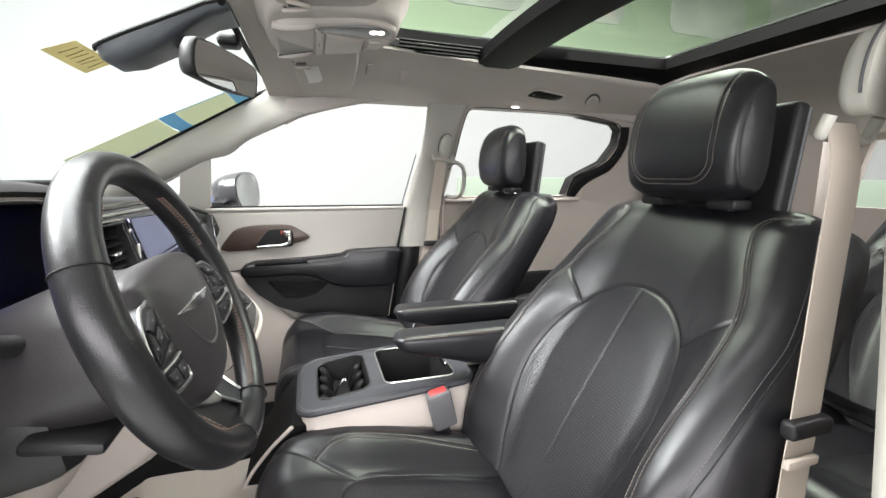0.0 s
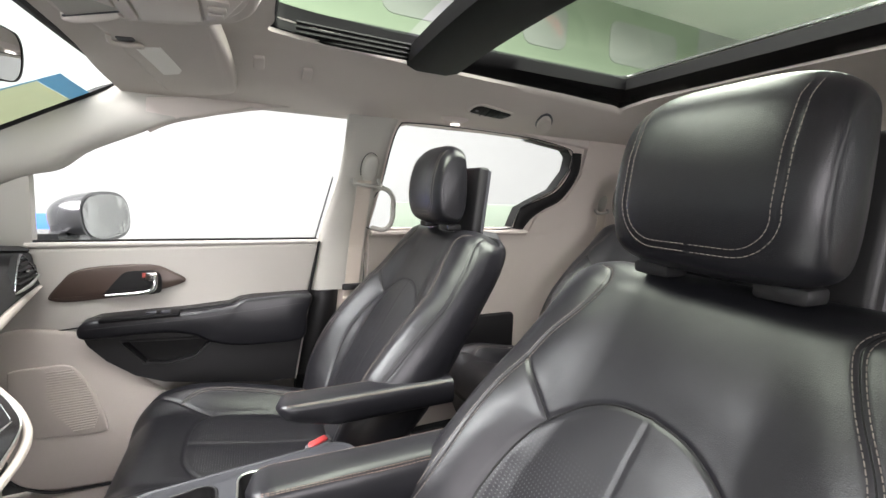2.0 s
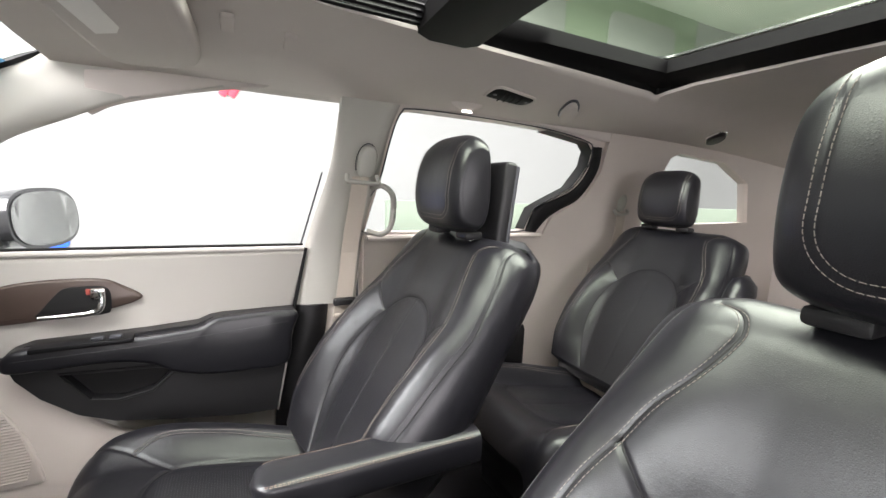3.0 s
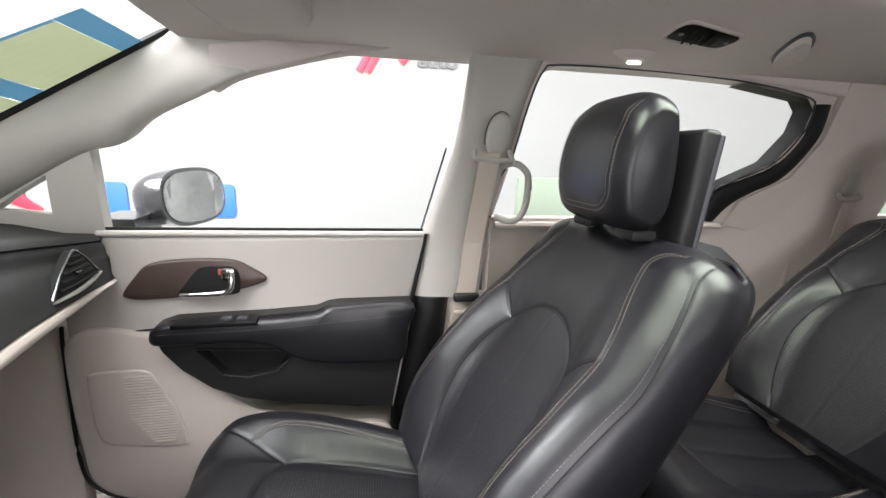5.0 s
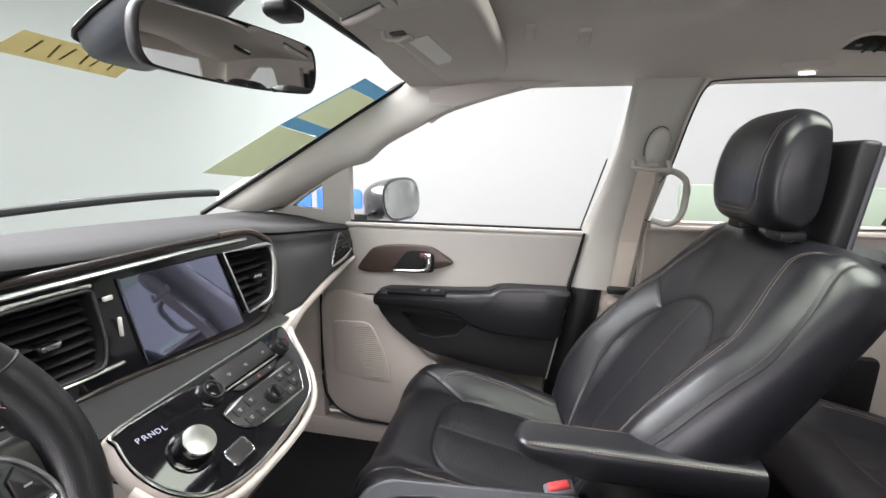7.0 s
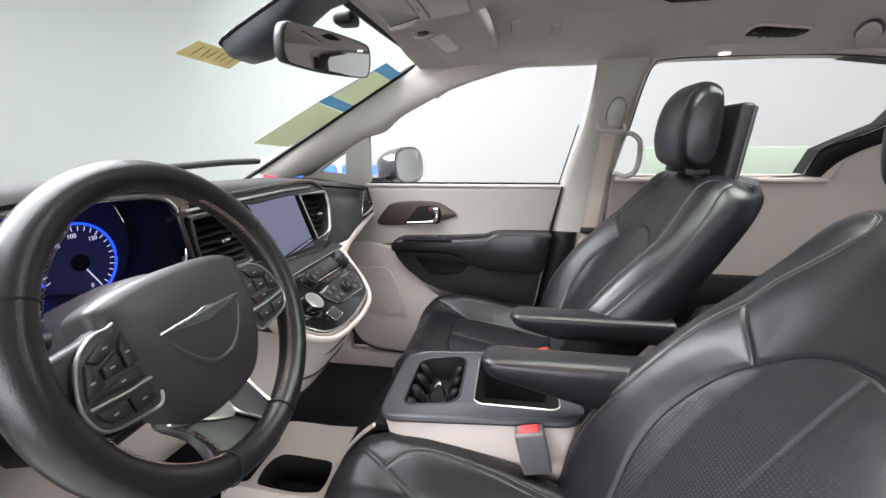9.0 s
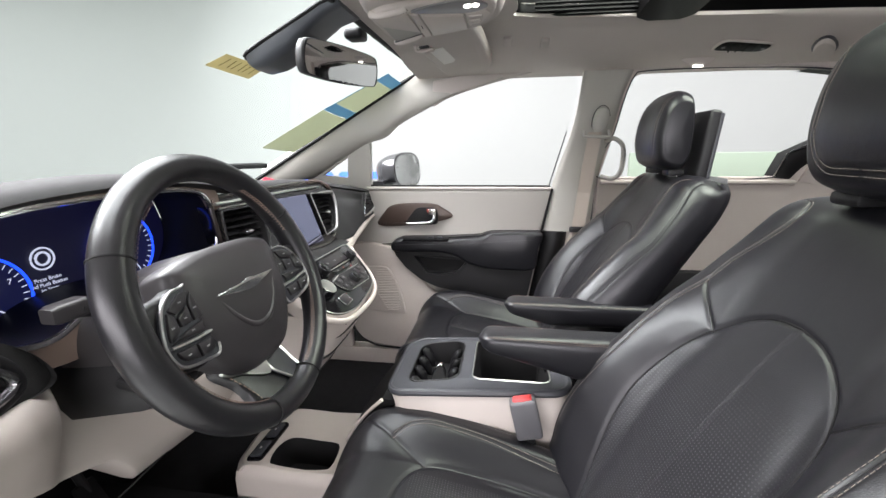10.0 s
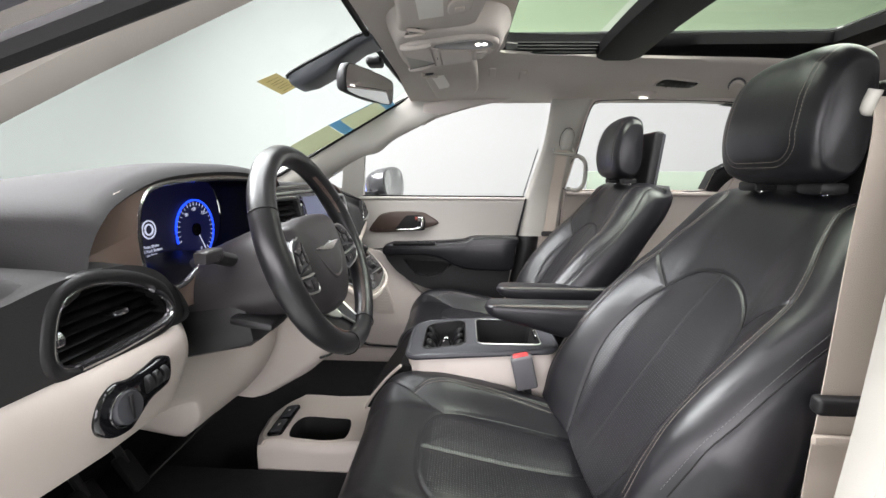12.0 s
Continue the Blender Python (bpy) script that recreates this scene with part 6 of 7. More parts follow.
part("vent_throat", slab(VENT_P, lambda a, b, h: vent_end(a, b, h - 0.012), 0.014, 0.001), RUBBER, pv, "black vent throat", smooth=False)
part("vent_ring", tube([vent_end(a, b, 0.003) for a, b in VENT_P], 0.0022, 8, closed=True, up=(1, 0, 0)), DARKCHROME, pv, "dark chrome ring")
part("vent_lip", tube([vent_end(a, b, 0.005) for a, b in ((0.508, 1.147), (0.55, 1.1465), (0.60, 1.1475), (0.64, 1.152), (0.677, 1.159))], [0.002, 0.0036, 0.0042, 0.0036, 0.002], 8), ALU, pv, "silver lower lip")
for z, y0, y1 in ((1.162, 0.535, 0.663), (1.174, 0.548, 0.655), (1.186, 0.562, 0.646), (1.198, 0.585, 0.638), (1.209, 0.605, 0.628)):
    part("vent_slat", tube([vent_end(y0 + (y1 - y0) * f, z, 0.004) for f in np.linspace(0, 1, 5)], 0.0045, 6, flat=0.35, up=(0.4, 0, 1)), BANDBLACK, pv)
part("vent_tab", box(*vent_end(0.60, 1.180, 0.008), 0.008, 0.014, 0.006, 0.002), DARKCHROME, pv, "adjuster tab")

# ---- steering wheel ----
wheel = thing("steering_wheel", "black leather steering wheel with silver spoke trim", "steering wheel")
TILT_W = radians(20.2)
HUB = Vector((-0.146, -0.443, 1.2016))


def wp(a, b, c=0.0):
    """a to the right, b up and c towards the driver, from the wheel's middle."""
    return HUB + Vector((c * math.cos(TILT_W) - b * math.sin(TILT_W), a, b * math.cos(TILT_W) + c * math.sin(TILT_W)))


R_W = 0.165
rings = []
for i in range(96):
    t = 2 * math.pi * i / 96
    c, s = math.cos(t), math.sin(t)
    thick = 0.0172 + 0.002 * abs(c) ** 3
    ring = []
    for j in range(20):
        q = 2 * math.pi * j / 20
        rr = R_W + thick * math.cos(q)
        ring.append(wp(rr * c, rr * s, thick * 1.05 * math.sin(q)))
    rings.append(ring)
rings.append(rings[0])
bm = loft(rings, True, (False, False))
bmesh.ops.remove_doubles(bm, verts=bm.verts[:], dist=1e-6)
rim = part("rim", bm, RIM, wheel, "worn black leather rim", angle=80)
for deg in (152, 28, 252, 288):
    t = radians(deg)
    part("rim_joint", tube([wp((R_W + 0.0186 * math.cos(q)) * math.cos(t), (R_W + 0.0186 * math.cos(q)) * math.sin(t), 0.0196 * math.sin(q)) for q in np.linspace(0, 2 * math.pi, 25)[:-1]], 0.0011, 5, closed=True), RUBBER, rim, "leather joint")
for a0, a1 in ((-70, -12), (20, 58), (122, 160), (192, 250)):
    # baseball stitch along the inner side of the rim
    turns = int((a1 - a0) * 0.5)
    bm = None
    for i in range(turns):
        for q0, q1 in ((-0.0036, 0.0036), (0.0036, -0.0036)):
            ends = []
            for q, a in ((q0, a0 + (a1 - a0) * i / turns), (q1, a0 + (a1 - a0) * (i + 0.8) / turns)):
                r_in = R_W - 0.0178 + abs(q) * 0.12
                ends.append(wp(r_in * math.cos(radians(a)), r_in * math.sin(radians(a)), 0.0075 + q))
            bm = tube(ends, 0.0004, 5, bm)
    part("stitching", bm, ORANGE, rim, "orange-brown cross stitching", angle=80)


def hp(a, b, c=0.0):
    """As wp, for the hub, which lies deeper than the rim."""
    return wp(a, b, c - 0.032 + 0.9 * max(0.0, math.hypot(a, b) - 0.125))


def pp(a, b, c=0.0):
    """On the button pods, which rise towards the rim."""
    return wp(a, b, c + 0.004 + 0.10 * (abs(a) - 0.08))


COVER = mat("dark_grey_soft_plastic", (0.03, 0.028, 0.029), 0.42, 0, 0.12, 700, 0.08)
PADR = ring2([(-0.098, 0.040), (-0.088, 0.056), (-0.04, 0.064), (0.04, 0.064), (0.085, 0.056), (0.098, 0.040), (0.098, 0.0), (0.086, -0.045), (0.066, -0.080), (0.04, -0.099), (0.0, -0.104), (-0.04, -0.099), (-0.066, -0.080), (-0.086, -0.045), (-0.098, 0.0)], 90)
rings = []
for k, c in ((0.97, -0.01), (1.0, 0.018), (0.99, 0.026), (0.95, 0.034), (0.85, 0.040), (0.6, 0.0445), (0.3, 0.046), (0.1, 0.046)):
    rings.append([hp(a * k, b * k - 0.002, c - 0.08 * max(0, -b * k - 0.03)) for a, b in PADR])
part("airbag_cover", loft(rings), COVER, wheel, "dark grey plastic airbag cover", angle=60)
part("cover_crease", tube([hp(a, b, c) for a, b, c in curve([(-0.068, 0.024, 0.0385), (-0.045, -0.022, 0.0412), (-0.022, -0.046, 0.0412), (0.0, -0.052, 0.0408), (0.022, -0.046, 0.0412), (0.045, -0.022, 0.0412), (0.068, 0.024, 0.0385)], 36)], 0.0048, 10), COVER, wheel, "raised crease")
BADGE = ring2([(-0.060, 0.0045), (-0.03, 0.0065), (-0.012, 0.0075), (0.0, 0.010), (0.012, 0.0075), (0.03, 0.0065), (0.060, 0.0045), (0.035, -0.001), (0.015, -0.0045), (0.0, -0.006), (-0.015, -0.0045), (-0.035, -0.001)], 60)
part("badge", slab(BADGE, lambda a, b, h: hp(a, b, 0.0455 + h - 1.1 * a * a), 0.004, 0.0012), CHROME, wheel, "plain chrome wing-shaped badge", angle=50)
for s in (-1, 1):
    SP = ring2([(s * 0.075, 0.034), (s * 0.11, 0.030), (s * 0.150, 0.026), (s * 0.168, 0.020), (s * 0.168, -0.012), (s * 0.150, -0.040), (s * 0.12, -0.056), (s * 0.085, -0.05)], 44)
    part("spoke", slab(SP, lambda a, b, h: pp(a, b, -0.024 + h), 0.018, 0.006), BLACK, wheel, "black side spoke", angle=50)
    POD = ring2([(s * 0.080, 0.030), (s * 0.095, 0.0305), (s * 0.112, 0.029), (s * 0.131, 0.015), (s * 0.144, -0.013), (s * 0.144, -0.032), (s * 0.134, -0.046), (s * 0.10, -0.053), (s * 0.078, -0.051), (s * 0.074, -0.01)], 60)
    pod = part("button_pod", slab(POD, lambda a, b, h: pp(a, b, -0.012 + h), 0.012, 0.003), GREYPLAST, wheel, "dark grey button pod", angle=50)
    part("pod_rim", tube([pp(a, b, -0.0005) for a, b in POD], 0.0018, 8, closed=True), SATIN, pod, "satin chrome rim")
    part("pod_bar", tube([pp(s * 0.078, -0.0265, 0.0), pp(s * 0.105, -0.026, 0.0), pp(s * 0.141, -0.022, 0.0)], 0.0032, 8, flat=0.6), ALU, pod, "silver bar across the pod")
    for ring in ([(s * 0.104, 0.026), (s * 0.126, 0.014), (s * 0.118, 0.006), (s * 0.098, 0.012), (s * 0.090, 0.026)], [(s * 0.129, 0.012), (s * 0.139, -0.010), (s * 0.139, -0.017), (s * 0.122, -0.012), (s * 0.121, 0.005)], [(s * 0.100, 0.010), (s * 0.118, 0.003), (s * 0.118, -0.008), (s * 0.100, -0.008)], [(s * 0.120, -0.014), (s * 0.137, -0.0195), (s * 0.09, -0.0235), (s * 0.086, -0.011), (s * 0.100, -0.011)], [(s * 0.085, 0.024), (s * 0.096, 0.012), (s * 0.097, -0.008), (s * 0.083, -0.008)], [(s * 0.112, -0.0305), (s * 0.138, -0.0275), (s * 0.137, -0.035), (s * 0.130, -0.042), (s * 0.112, -0.0465)], [(s * 0.109, -0.031), (s * 0.109, -0.047), (s * 0.086, -0.047), (s * 0.084, -0.032)]):
        part("wheel_button", slab(inset(ring, 0.0008 * (1 if s < 0 else 1)), lambda p, q, h: pp(p, q, 0.0 + h), 0.0035, 0.001), BUTTON, pod)
        ca, cb = sum(p for p, q in ring) / len(ring), sum(q for p, q in ring) / len(ring)
        part("button_mark", slab(rrect(ca - 0.0024, cb - 0.0008, ca + 0.0024, cb + 0.0008, 0.0003), lambda p, q, h: pp(p, q, 0.0036 + h), 0.0002, 0), MARKGREY, pod, "pale button mark")


def sp(a, b, h):
    """On the lower spoke, which runs forward under the cover."""
    return wp(a, b, -0.034 + 0.028 * min(1.0, max(0.0, (-b - 0.09) / 0.065)) + h)


LOWSP = ring2([(-0.060, -0.080), (0.0, -0.080), (0.060, -0.080), (0.056, -0.12), (0.058, -0.150), (0.064, -0.162), (0.0, -0.168), (-0.064, -0.162), (-0.050, -0.150), (-0.046, -0.12)], 66)
part("lower_spoke", slab(LOWSP, lambda a, b, h: sp(a, b, -0.016 + h), 0.018, 0.006), RIM, wheel, "black leather lower spoke", angle=50)
LEG = ring2([(0.012, -0.100), (0.034, -0.100), (0.048, -0.100), (0.050, -0.13), (0.052, -0.150), (0.044, -0.158), (0.030, -0.156), (0.018, -0.140), (0.006, -0.120)], 50)
leg = part("spoke_inlay", slab(LEG, lambda a, b, h: sp(a, b, 0.001 + h), 0.004, 0.001), GREYPLAST, wheel, "dark grey spoke inlay", angle=50)
part("inlay_rim", tube([sp(a, b, 0.0055) for a, b in LEG], 0.0021, 8, closed=True), ALU, leg, "thin chrome edge")
BLADE = ring2([(-0.060, -0.086), (-0.035, -0.084), (0.0, -0.094), (0.008, -0.112), (0.0, -0.124), (-0.018, -0.116), (-0.035, -0.104), (-0.052, -0.097)], 40)
part("spoke_blade", slab(BLADE, lambda a, b, h: sp(a, b, 0.001 + h), 0.006, 0.002), ALU, wheel, "satin silver blade under the cover", angle=50)
part("stitching", stitches([sp(a, b, 0.003) for a, b in curve2([(-0.055, -0.092), (-0.046, -0.115), (-0.040, -0.14), (-0.046, -0.152)], 24)], 0.0007, 0.004, 0.0025), ORANGE, wheel, "orange-brown stitching")
column = part("column_shroud", loft([[wp(r1 * math.cos(t), -0.01 + r2 * math.sin(t), c) for t in (2 * math.pi * j / 40 for j in range(40))] for c, r1, r2 in ((-0.02, 0.066, 0.064), (-0.05, 0.074, 0.076), (-0.10, 0.076, 0.08), (-0.16, 0.072, 0.076), (-0.24, 0.066, 0.068))]), COVER, None, angle=60)
tagged(column, "black plastic steering column shroud", "steering column")
part("column_lever", box(-0.235, -0.50, 1.095, 0.07, 0.06, 0.014, 0.006, m=pose(0, 0, 0, 0, 10, 0)), BLACK, column, "black tilt lever")
for s in (-1, 1):
    part("stalk", tube(curve([wp(s * 0.05, 0.03, -0.12), wp(s * 0.09, 0.045, -0.12), wp(s * 0.11, 0.05, -0.115)], 14), 0.012, 12, flat=0.9), BLACK, column, "black control stalk")
    tip = [wp(s * a, 0.051, -0.115) for a in (0.096, 0.101, 0.132, 0.138)]
    part("stalk_tip", loft([[tuple(p + Vector((k * u, 0, k * v))) for u, v in rrect(-0.011, -0.010, 0.011, 0.010, 0.004, 4)] for p, k in zip(tip, (0.86, 1.0, 1.0, 0.80))]), COVER, column, "dark block-shaped stalk end", angle=50)
part("column_boot", box(-0.34, -0.42, 1.075, 0.20, 0.19, 0.10, 0.03, m=pose(0, 0, 0, 0, -12, 0)), BLACK, column, "black lower column cover")


# ---- between the seats ----
console = thing("centre_console", "beige centre console with dark grey top, cup holders and open bin", "centre console")
TOP = rrect(-0.045, -0.15, 0.335, 0.098, 0.042)
CUPS = rrect(-0.008, -0.122, 0.105, 0.062, 0.03)
BIN = rrect(0.135, -0.122, 0.298, 0.062, 0.018)


def con_top(x):
    return np.interp(x, [-0.05, 0.05, 0.14, 0.34], [0.872, 0.892, 0.902, 0.902])


part("console_top", plate(TOP, [CUPS, BIN], lambda a, b, h: Vector((a, b, con_top(a) - 0.012 + h)), 0.012), GREYPLAST, console, "dark grey plastic top", angle=30)
part("top_edge", tube([(x, y, con_top(x) - 0.006) for x, y in TOP], 0.008, 8, closed=True), GREYPLAST, console)
body = []
for z, gx0, gx1, gy in ((0.886, -0.04, 0.33, 0.126), (0.878, -0.044, 0.337, 0.1325), (0.80, -0.03, 0.345, 0.132), (0.65, 0.0, 0.345, 0.128), (0.44, 0.03, 0.34, 0.122)):
    body.append([(x, y, z - 0.022 * max(0, (0.12 - x) / 0.16)) for x, y in rrect(gx0, -0.019 - gy, gx1, -0.029 + gy, 0.042)])
part("console_body", loft(body, True, (False, True)), BEIGE, console, "beige plastic body", angle=50)
for ring, depth, nm in ((CUPS, 0.085, "cup_holder"), (BIN, 0.09, "storage_bin")):
    lo = inset(ring, 0.012)
    part(nm, loft([[(x, y, con_top(x) - 0.002) for x, y in ring], [(x, y, con_top(x) - 0.02) for x, y in inset(ring, 0.003)], [(x, y, 0.89 - depth) for x, y in lo]], True, (False, True)), RUBBER, console, "black rubber-lined recess", angle=50)
part("bin_rim", tube([(x, y, con_top(x) + 0.0005) for x, y in BIN], 0.0018, 8, closed=True), ALU, console, "satin chrome bin rim")
part("cup_rim", tube([(x, y, con_top(x) + 0.0002) for x, y in CUPS], 0.0022, 8, closed=True), BLACK, console, "black cup holder rim")
for cy in (-0.076, 0.016):
    part("cup_ring", tube([(0.048 + 0.039 * math.cos(t), cy + 0.039 * math.sin(t), 0.830) for t in np.linspace(0, 2 * math.pi, 37)[:-1]], 0.0035, 6, closed=True), BLACK, console, "black cup ring")
    for dx in (-0.044, 0.044):
        for dy in (-0.024, 0.024):
            fx, fy = 0.048 + dx, cy + dy
            part("cup_finger", loft([[(fx - 0.45 * dx * q + r * math.cos(t), fy - 0.2 * dy * q + r * 1.2 * math.sin(t), 0.884 - 0.05 * q) for t in np.linspace(0, 2 * math.pi, 17)[:-1]] for q, r in ((0.0, 0.003), (0.04, 0.007), (0.15, 0.0105), (0.4, 0.0125), (0.7, 0.011), (1.0, 0.006))]), BANDBLACK, console, "black rubber spring finger", angle=70)
for dy in (-0.006, 0.006):
    part("divider_clip", tube(curve([(0.03, -0.03 + dy, 0.842), (0.044, -0.03 + 0.5 * dy, 0.872), (0.056, -0.03 - 0.4 * dy, 0.880), (0.066, -0.03 - dy, 0.850)], 14), 0.0028, 8, flat=0.6), CHROME, console, "bent metal divider clip", angle=70)
part("bin_latch", box(0.296, -0.03, 0.893, 0.008, 0.045, 0.014, 0.003), CHROME, console, "chrome latch")
cheek = [(-0.06, -0.135, 0.845), (-0.10, -0.12, 0.80), (-0.14, -0.105, 0.745), (-0.165, -0.095, 0.70)]
part("front_apron", loft([[(x, y, z), (x, -0.04 - y, z), (x + 0.14, -0.04 - y, z - 0.01), (x + 0.14, y, z - 0.01)] for x, y, z in [tuple(p) for p in curve(cheek, 14)]]), RUBBER, console, "black front apron", angle=40)
part("apron_edge", tube(curve([(x, y - 0.004, z) for x, y, z in cheek], 20), 0.004, 8), BEIGE, console, "pale beige edge")

tray = thing("floor_tray", "low beige floor tray with black cubby and switches", "floor tray")
TR = ring2([(-0.512, 0.0), (-0.518, 0.06), (-0.50, 0.12), (-0.46, 0.165), (-0.40, 0.19), (-0.05, 0.19), (0.02, 0.17), (0.02, -0.08), (-0.05, -0.092), (-0.44, -0.092), (-0.485, -0.078), (-0.505, -0.045)], 90)
CUB = ring2([(-0.405, -0.05), (-0.41, 0.0), (-0.395, 0.036), (-0.36, 0.046), (-0.27, 0.042), (-0.24, 0.02), (-0.235, -0.048), (-0.26, -0.064), (-0.38, -0.064)], 50)


def tray_z(x):
    return np.interp(x, [-0.52, -0.44, -0.3, 0.02], [0.565, 0.58, 0.572, 0.60])


rings = [[(x, y, 0.42) for x, y in TR], [(x, y, tray_z(x) - 0.03) for x, y in TR], [(x, y, tray_z(x) - 0.008) for x, y in inset(TR, 0.005)], [(x, y, tray_z(x)) for x, y in inset(TR, 0.018)]]
part("tray_side", loft(rings, True, (True, False)), BEIGE, tray, angle=60)
part("tray_top", plate(inset(TR, 0.018), [CUB], lambda a, b, h: Vector((a, b, tray_z(a) - 0.006 + h)), 0.006), BEIGE, tray, angle=30)
part("cubby", loft([[(x, y, tray_z(x)) for x, y in CUB], [(x, y, 0.50) for x, y in inset(CUB, 0.012)]], True, (False, True)), RUBBER, tray, "black lined cubby", angle=50)
part("switch_plate", slab([(-0.465 + a, c) for a, c in rrect(-0.006, -0.062, 0.040, 0.096, 0.012)], lambda a, b, h: Vector((a, b, tray_z(a) + h)), 0.006, 0.003), GLOSS, tray, "gloss black switch plate")
for b in (-0.022, 0.055):
    part("tray_switch", slab(rrect(-0.463, b - 0.030, -0.433, b + 0.030, 0.004), lambda p, q, h: Vector((p, q, tray_z(p) + 0.006 + h)), 0.005, 0.002), GREYPLAST, tray, "grey rocker switch")
    part("switch_mark", slab(rrect(-0.450, b - 0.004, -0.445, b + 0.004, 0.001), lambda p, q, h: Vector((p, q, tray_z(p) + 0.0112 + h)), 0.0003, 0), PAPER, tray, "pale switch mark")


def buckle(x, y, z, yaw, label):
    b = thing("belt_buckle", label, "belt buckle", "front belt buckles")
    m = pose(x, y, z, 0, 0, yaw) @ pose(0, 0, 0, -13, 0, 0)
    bm = box(0, 0, -0.042, 0.030, 0.052, 0.085, 0.006, seg=3)
    bmesh.ops.transform(bm, matrix=m, verts=bm.verts)
    part("buckle_body", bm, BUCKLEGREY, b, "dark grey plastic body", angle=50)
    bm = box(0, 0, 0.0, 0.019, 0.038, 0.010, 0.004)
    bmesh.ops.transform(bm, matrix=m, verts=bm.verts)
    part("release_button", bm, RED, b, "red release button", angle=50)
    part("buckle_strap", tube([m @ Vector((0, 0, -0.08)), m @ Vector((0.01, 0, -0.13)), m @ Vector((0.02, 0, -0.22))], 0.012, 8, flat=0.5), BLACK, b, "black stalk")
    return b


buckle(0.238, -0.175, 0.896, 90, "dark grey belt buckle with red button beside the console")
buckle(0.280, 0.140, 0.884, 100, "dark grey belt buckle with red button under the armrest")

# ---- seat belts ----
def belt(s, label):
    b = thing("seat_belt", label, "seat belt", "front seat belts")
    inset_y = 0.0 if s > 0 else 0.034
    top_y = 0.0 if s > 0 else 0.068
    ring = (0.512, 0.72, 1.425) if s > 0 else (0.552, -0.660, 1.405)
    cx, cz = (ring[0] + 0.025, 1.474) if s > 0 else (0.566, 1.462)
    bulge = [[(cx + 0.12 * (z) * 1.0 + r * 0.026 * math.copysign(abs(math.cos(t)) ** 0.8, math.cos(t)), s * (0.742 - top_y - d), cz + z) for t in [2 * math.pi * k / 24 for k in range(24)] for z in [r * 0.046 * math.copysign(abs(math.sin(t)) ** 0.8, math.sin(t))]] for r, d in ((1.0, 0.0), (1.0, 0.016), (0.93, 0.024), (0.75, 0.029), (0.3, 0.031))]
    part("anchor_cover", loft(bulge), PILLAR, b, "grey-beige anchor cover", angle=60)
    part("cover_gap", tube([(cx + 0.12 * z + 0.031 * math.cos(t), s * (0.7385 - top_y), cz + z) for t in np.linspace(0.3, math.pi + 0.5, 24) for z in [0.052 * math.sin(t)]], 0.0014, 6, up=(0, 1, 0)), GREYPLAST, b, "dark slot line")
    half = 0.036 if s > 0 else 0.030
    part("guide_ring", tube(curve([(ring[0] - half, ring[1] - s * 0.004, ring[2] + 0.012), (ring[0] - half, ring[1] - s * 0.010, ring[2] - 0.006), (ring[0] - half + 0.012, ring[1] - s * 0.012, ring[2] - 0.008), (ring[0] + 0.012 + half, ring[1] - s * 0.012, ring[2] - 0.012), (ring[0] + 0.016 + half, ring[1] - s * 0.008, ring[2] - 0.002), (ring[0] + 0.014 + half, ring[1] - s * 0.002, ring[2] + 0.012)], 26), 0.0065, 8), PILLAR, b, "beige guide loop", angle=70)
    path = [(ring[0], ring[1] - s * 0.012, ring[2] + 0.006), (ring[0] - 0.008, ring[1] - s * 0.014, 1.36), (0.49, 0.712, 1.25), (0.473, 0.716, 1.08), (0.455, 0.722, 0.95), (0.44, 0.735, 0.60)]
    if s < 0:
        path[1:] = [(0.540, -0.666, 1.36), (0.531, -0.672, 1.25), (0.528, -0.674, 1.08), (0.524, -0.676, 0.95), (0.515, -0.69, 0.60)]
    tie = 0.474 if s > 0 else 0.528
    rings = []
    for p in curve(path, 30):
        rings.append([(p.x + dx, p.y + s * dy, p.z) for dx, dy in ((-0.0235, 0), (0.0235, 0), (0.0235, 0.0016), (-0.0235, 0.0016))])
    part("webbing", loft(rings), WEBBING, b, "beige woven webbing", smooth=False)
    part("latch_tongue", box(tie, s * (0.712 - inset_y), 1.072, 0.066, 0.018, 0.022, 0.006, seg=3), BLACK, b, "black latch tongue", angle=50)
    part("belt_stop", box(tie - 0.005, s * (0.715 - inset_y), 1.03, 0.05, 0.008, 0.012, 0.003), WEBBING, b)
    return lean(b, True) if s > 0 else b


belt(1, "beige seat belt hanging on the passenger side pillar")
belt(-1, "beige seat belt hanging on the driver side pillar")
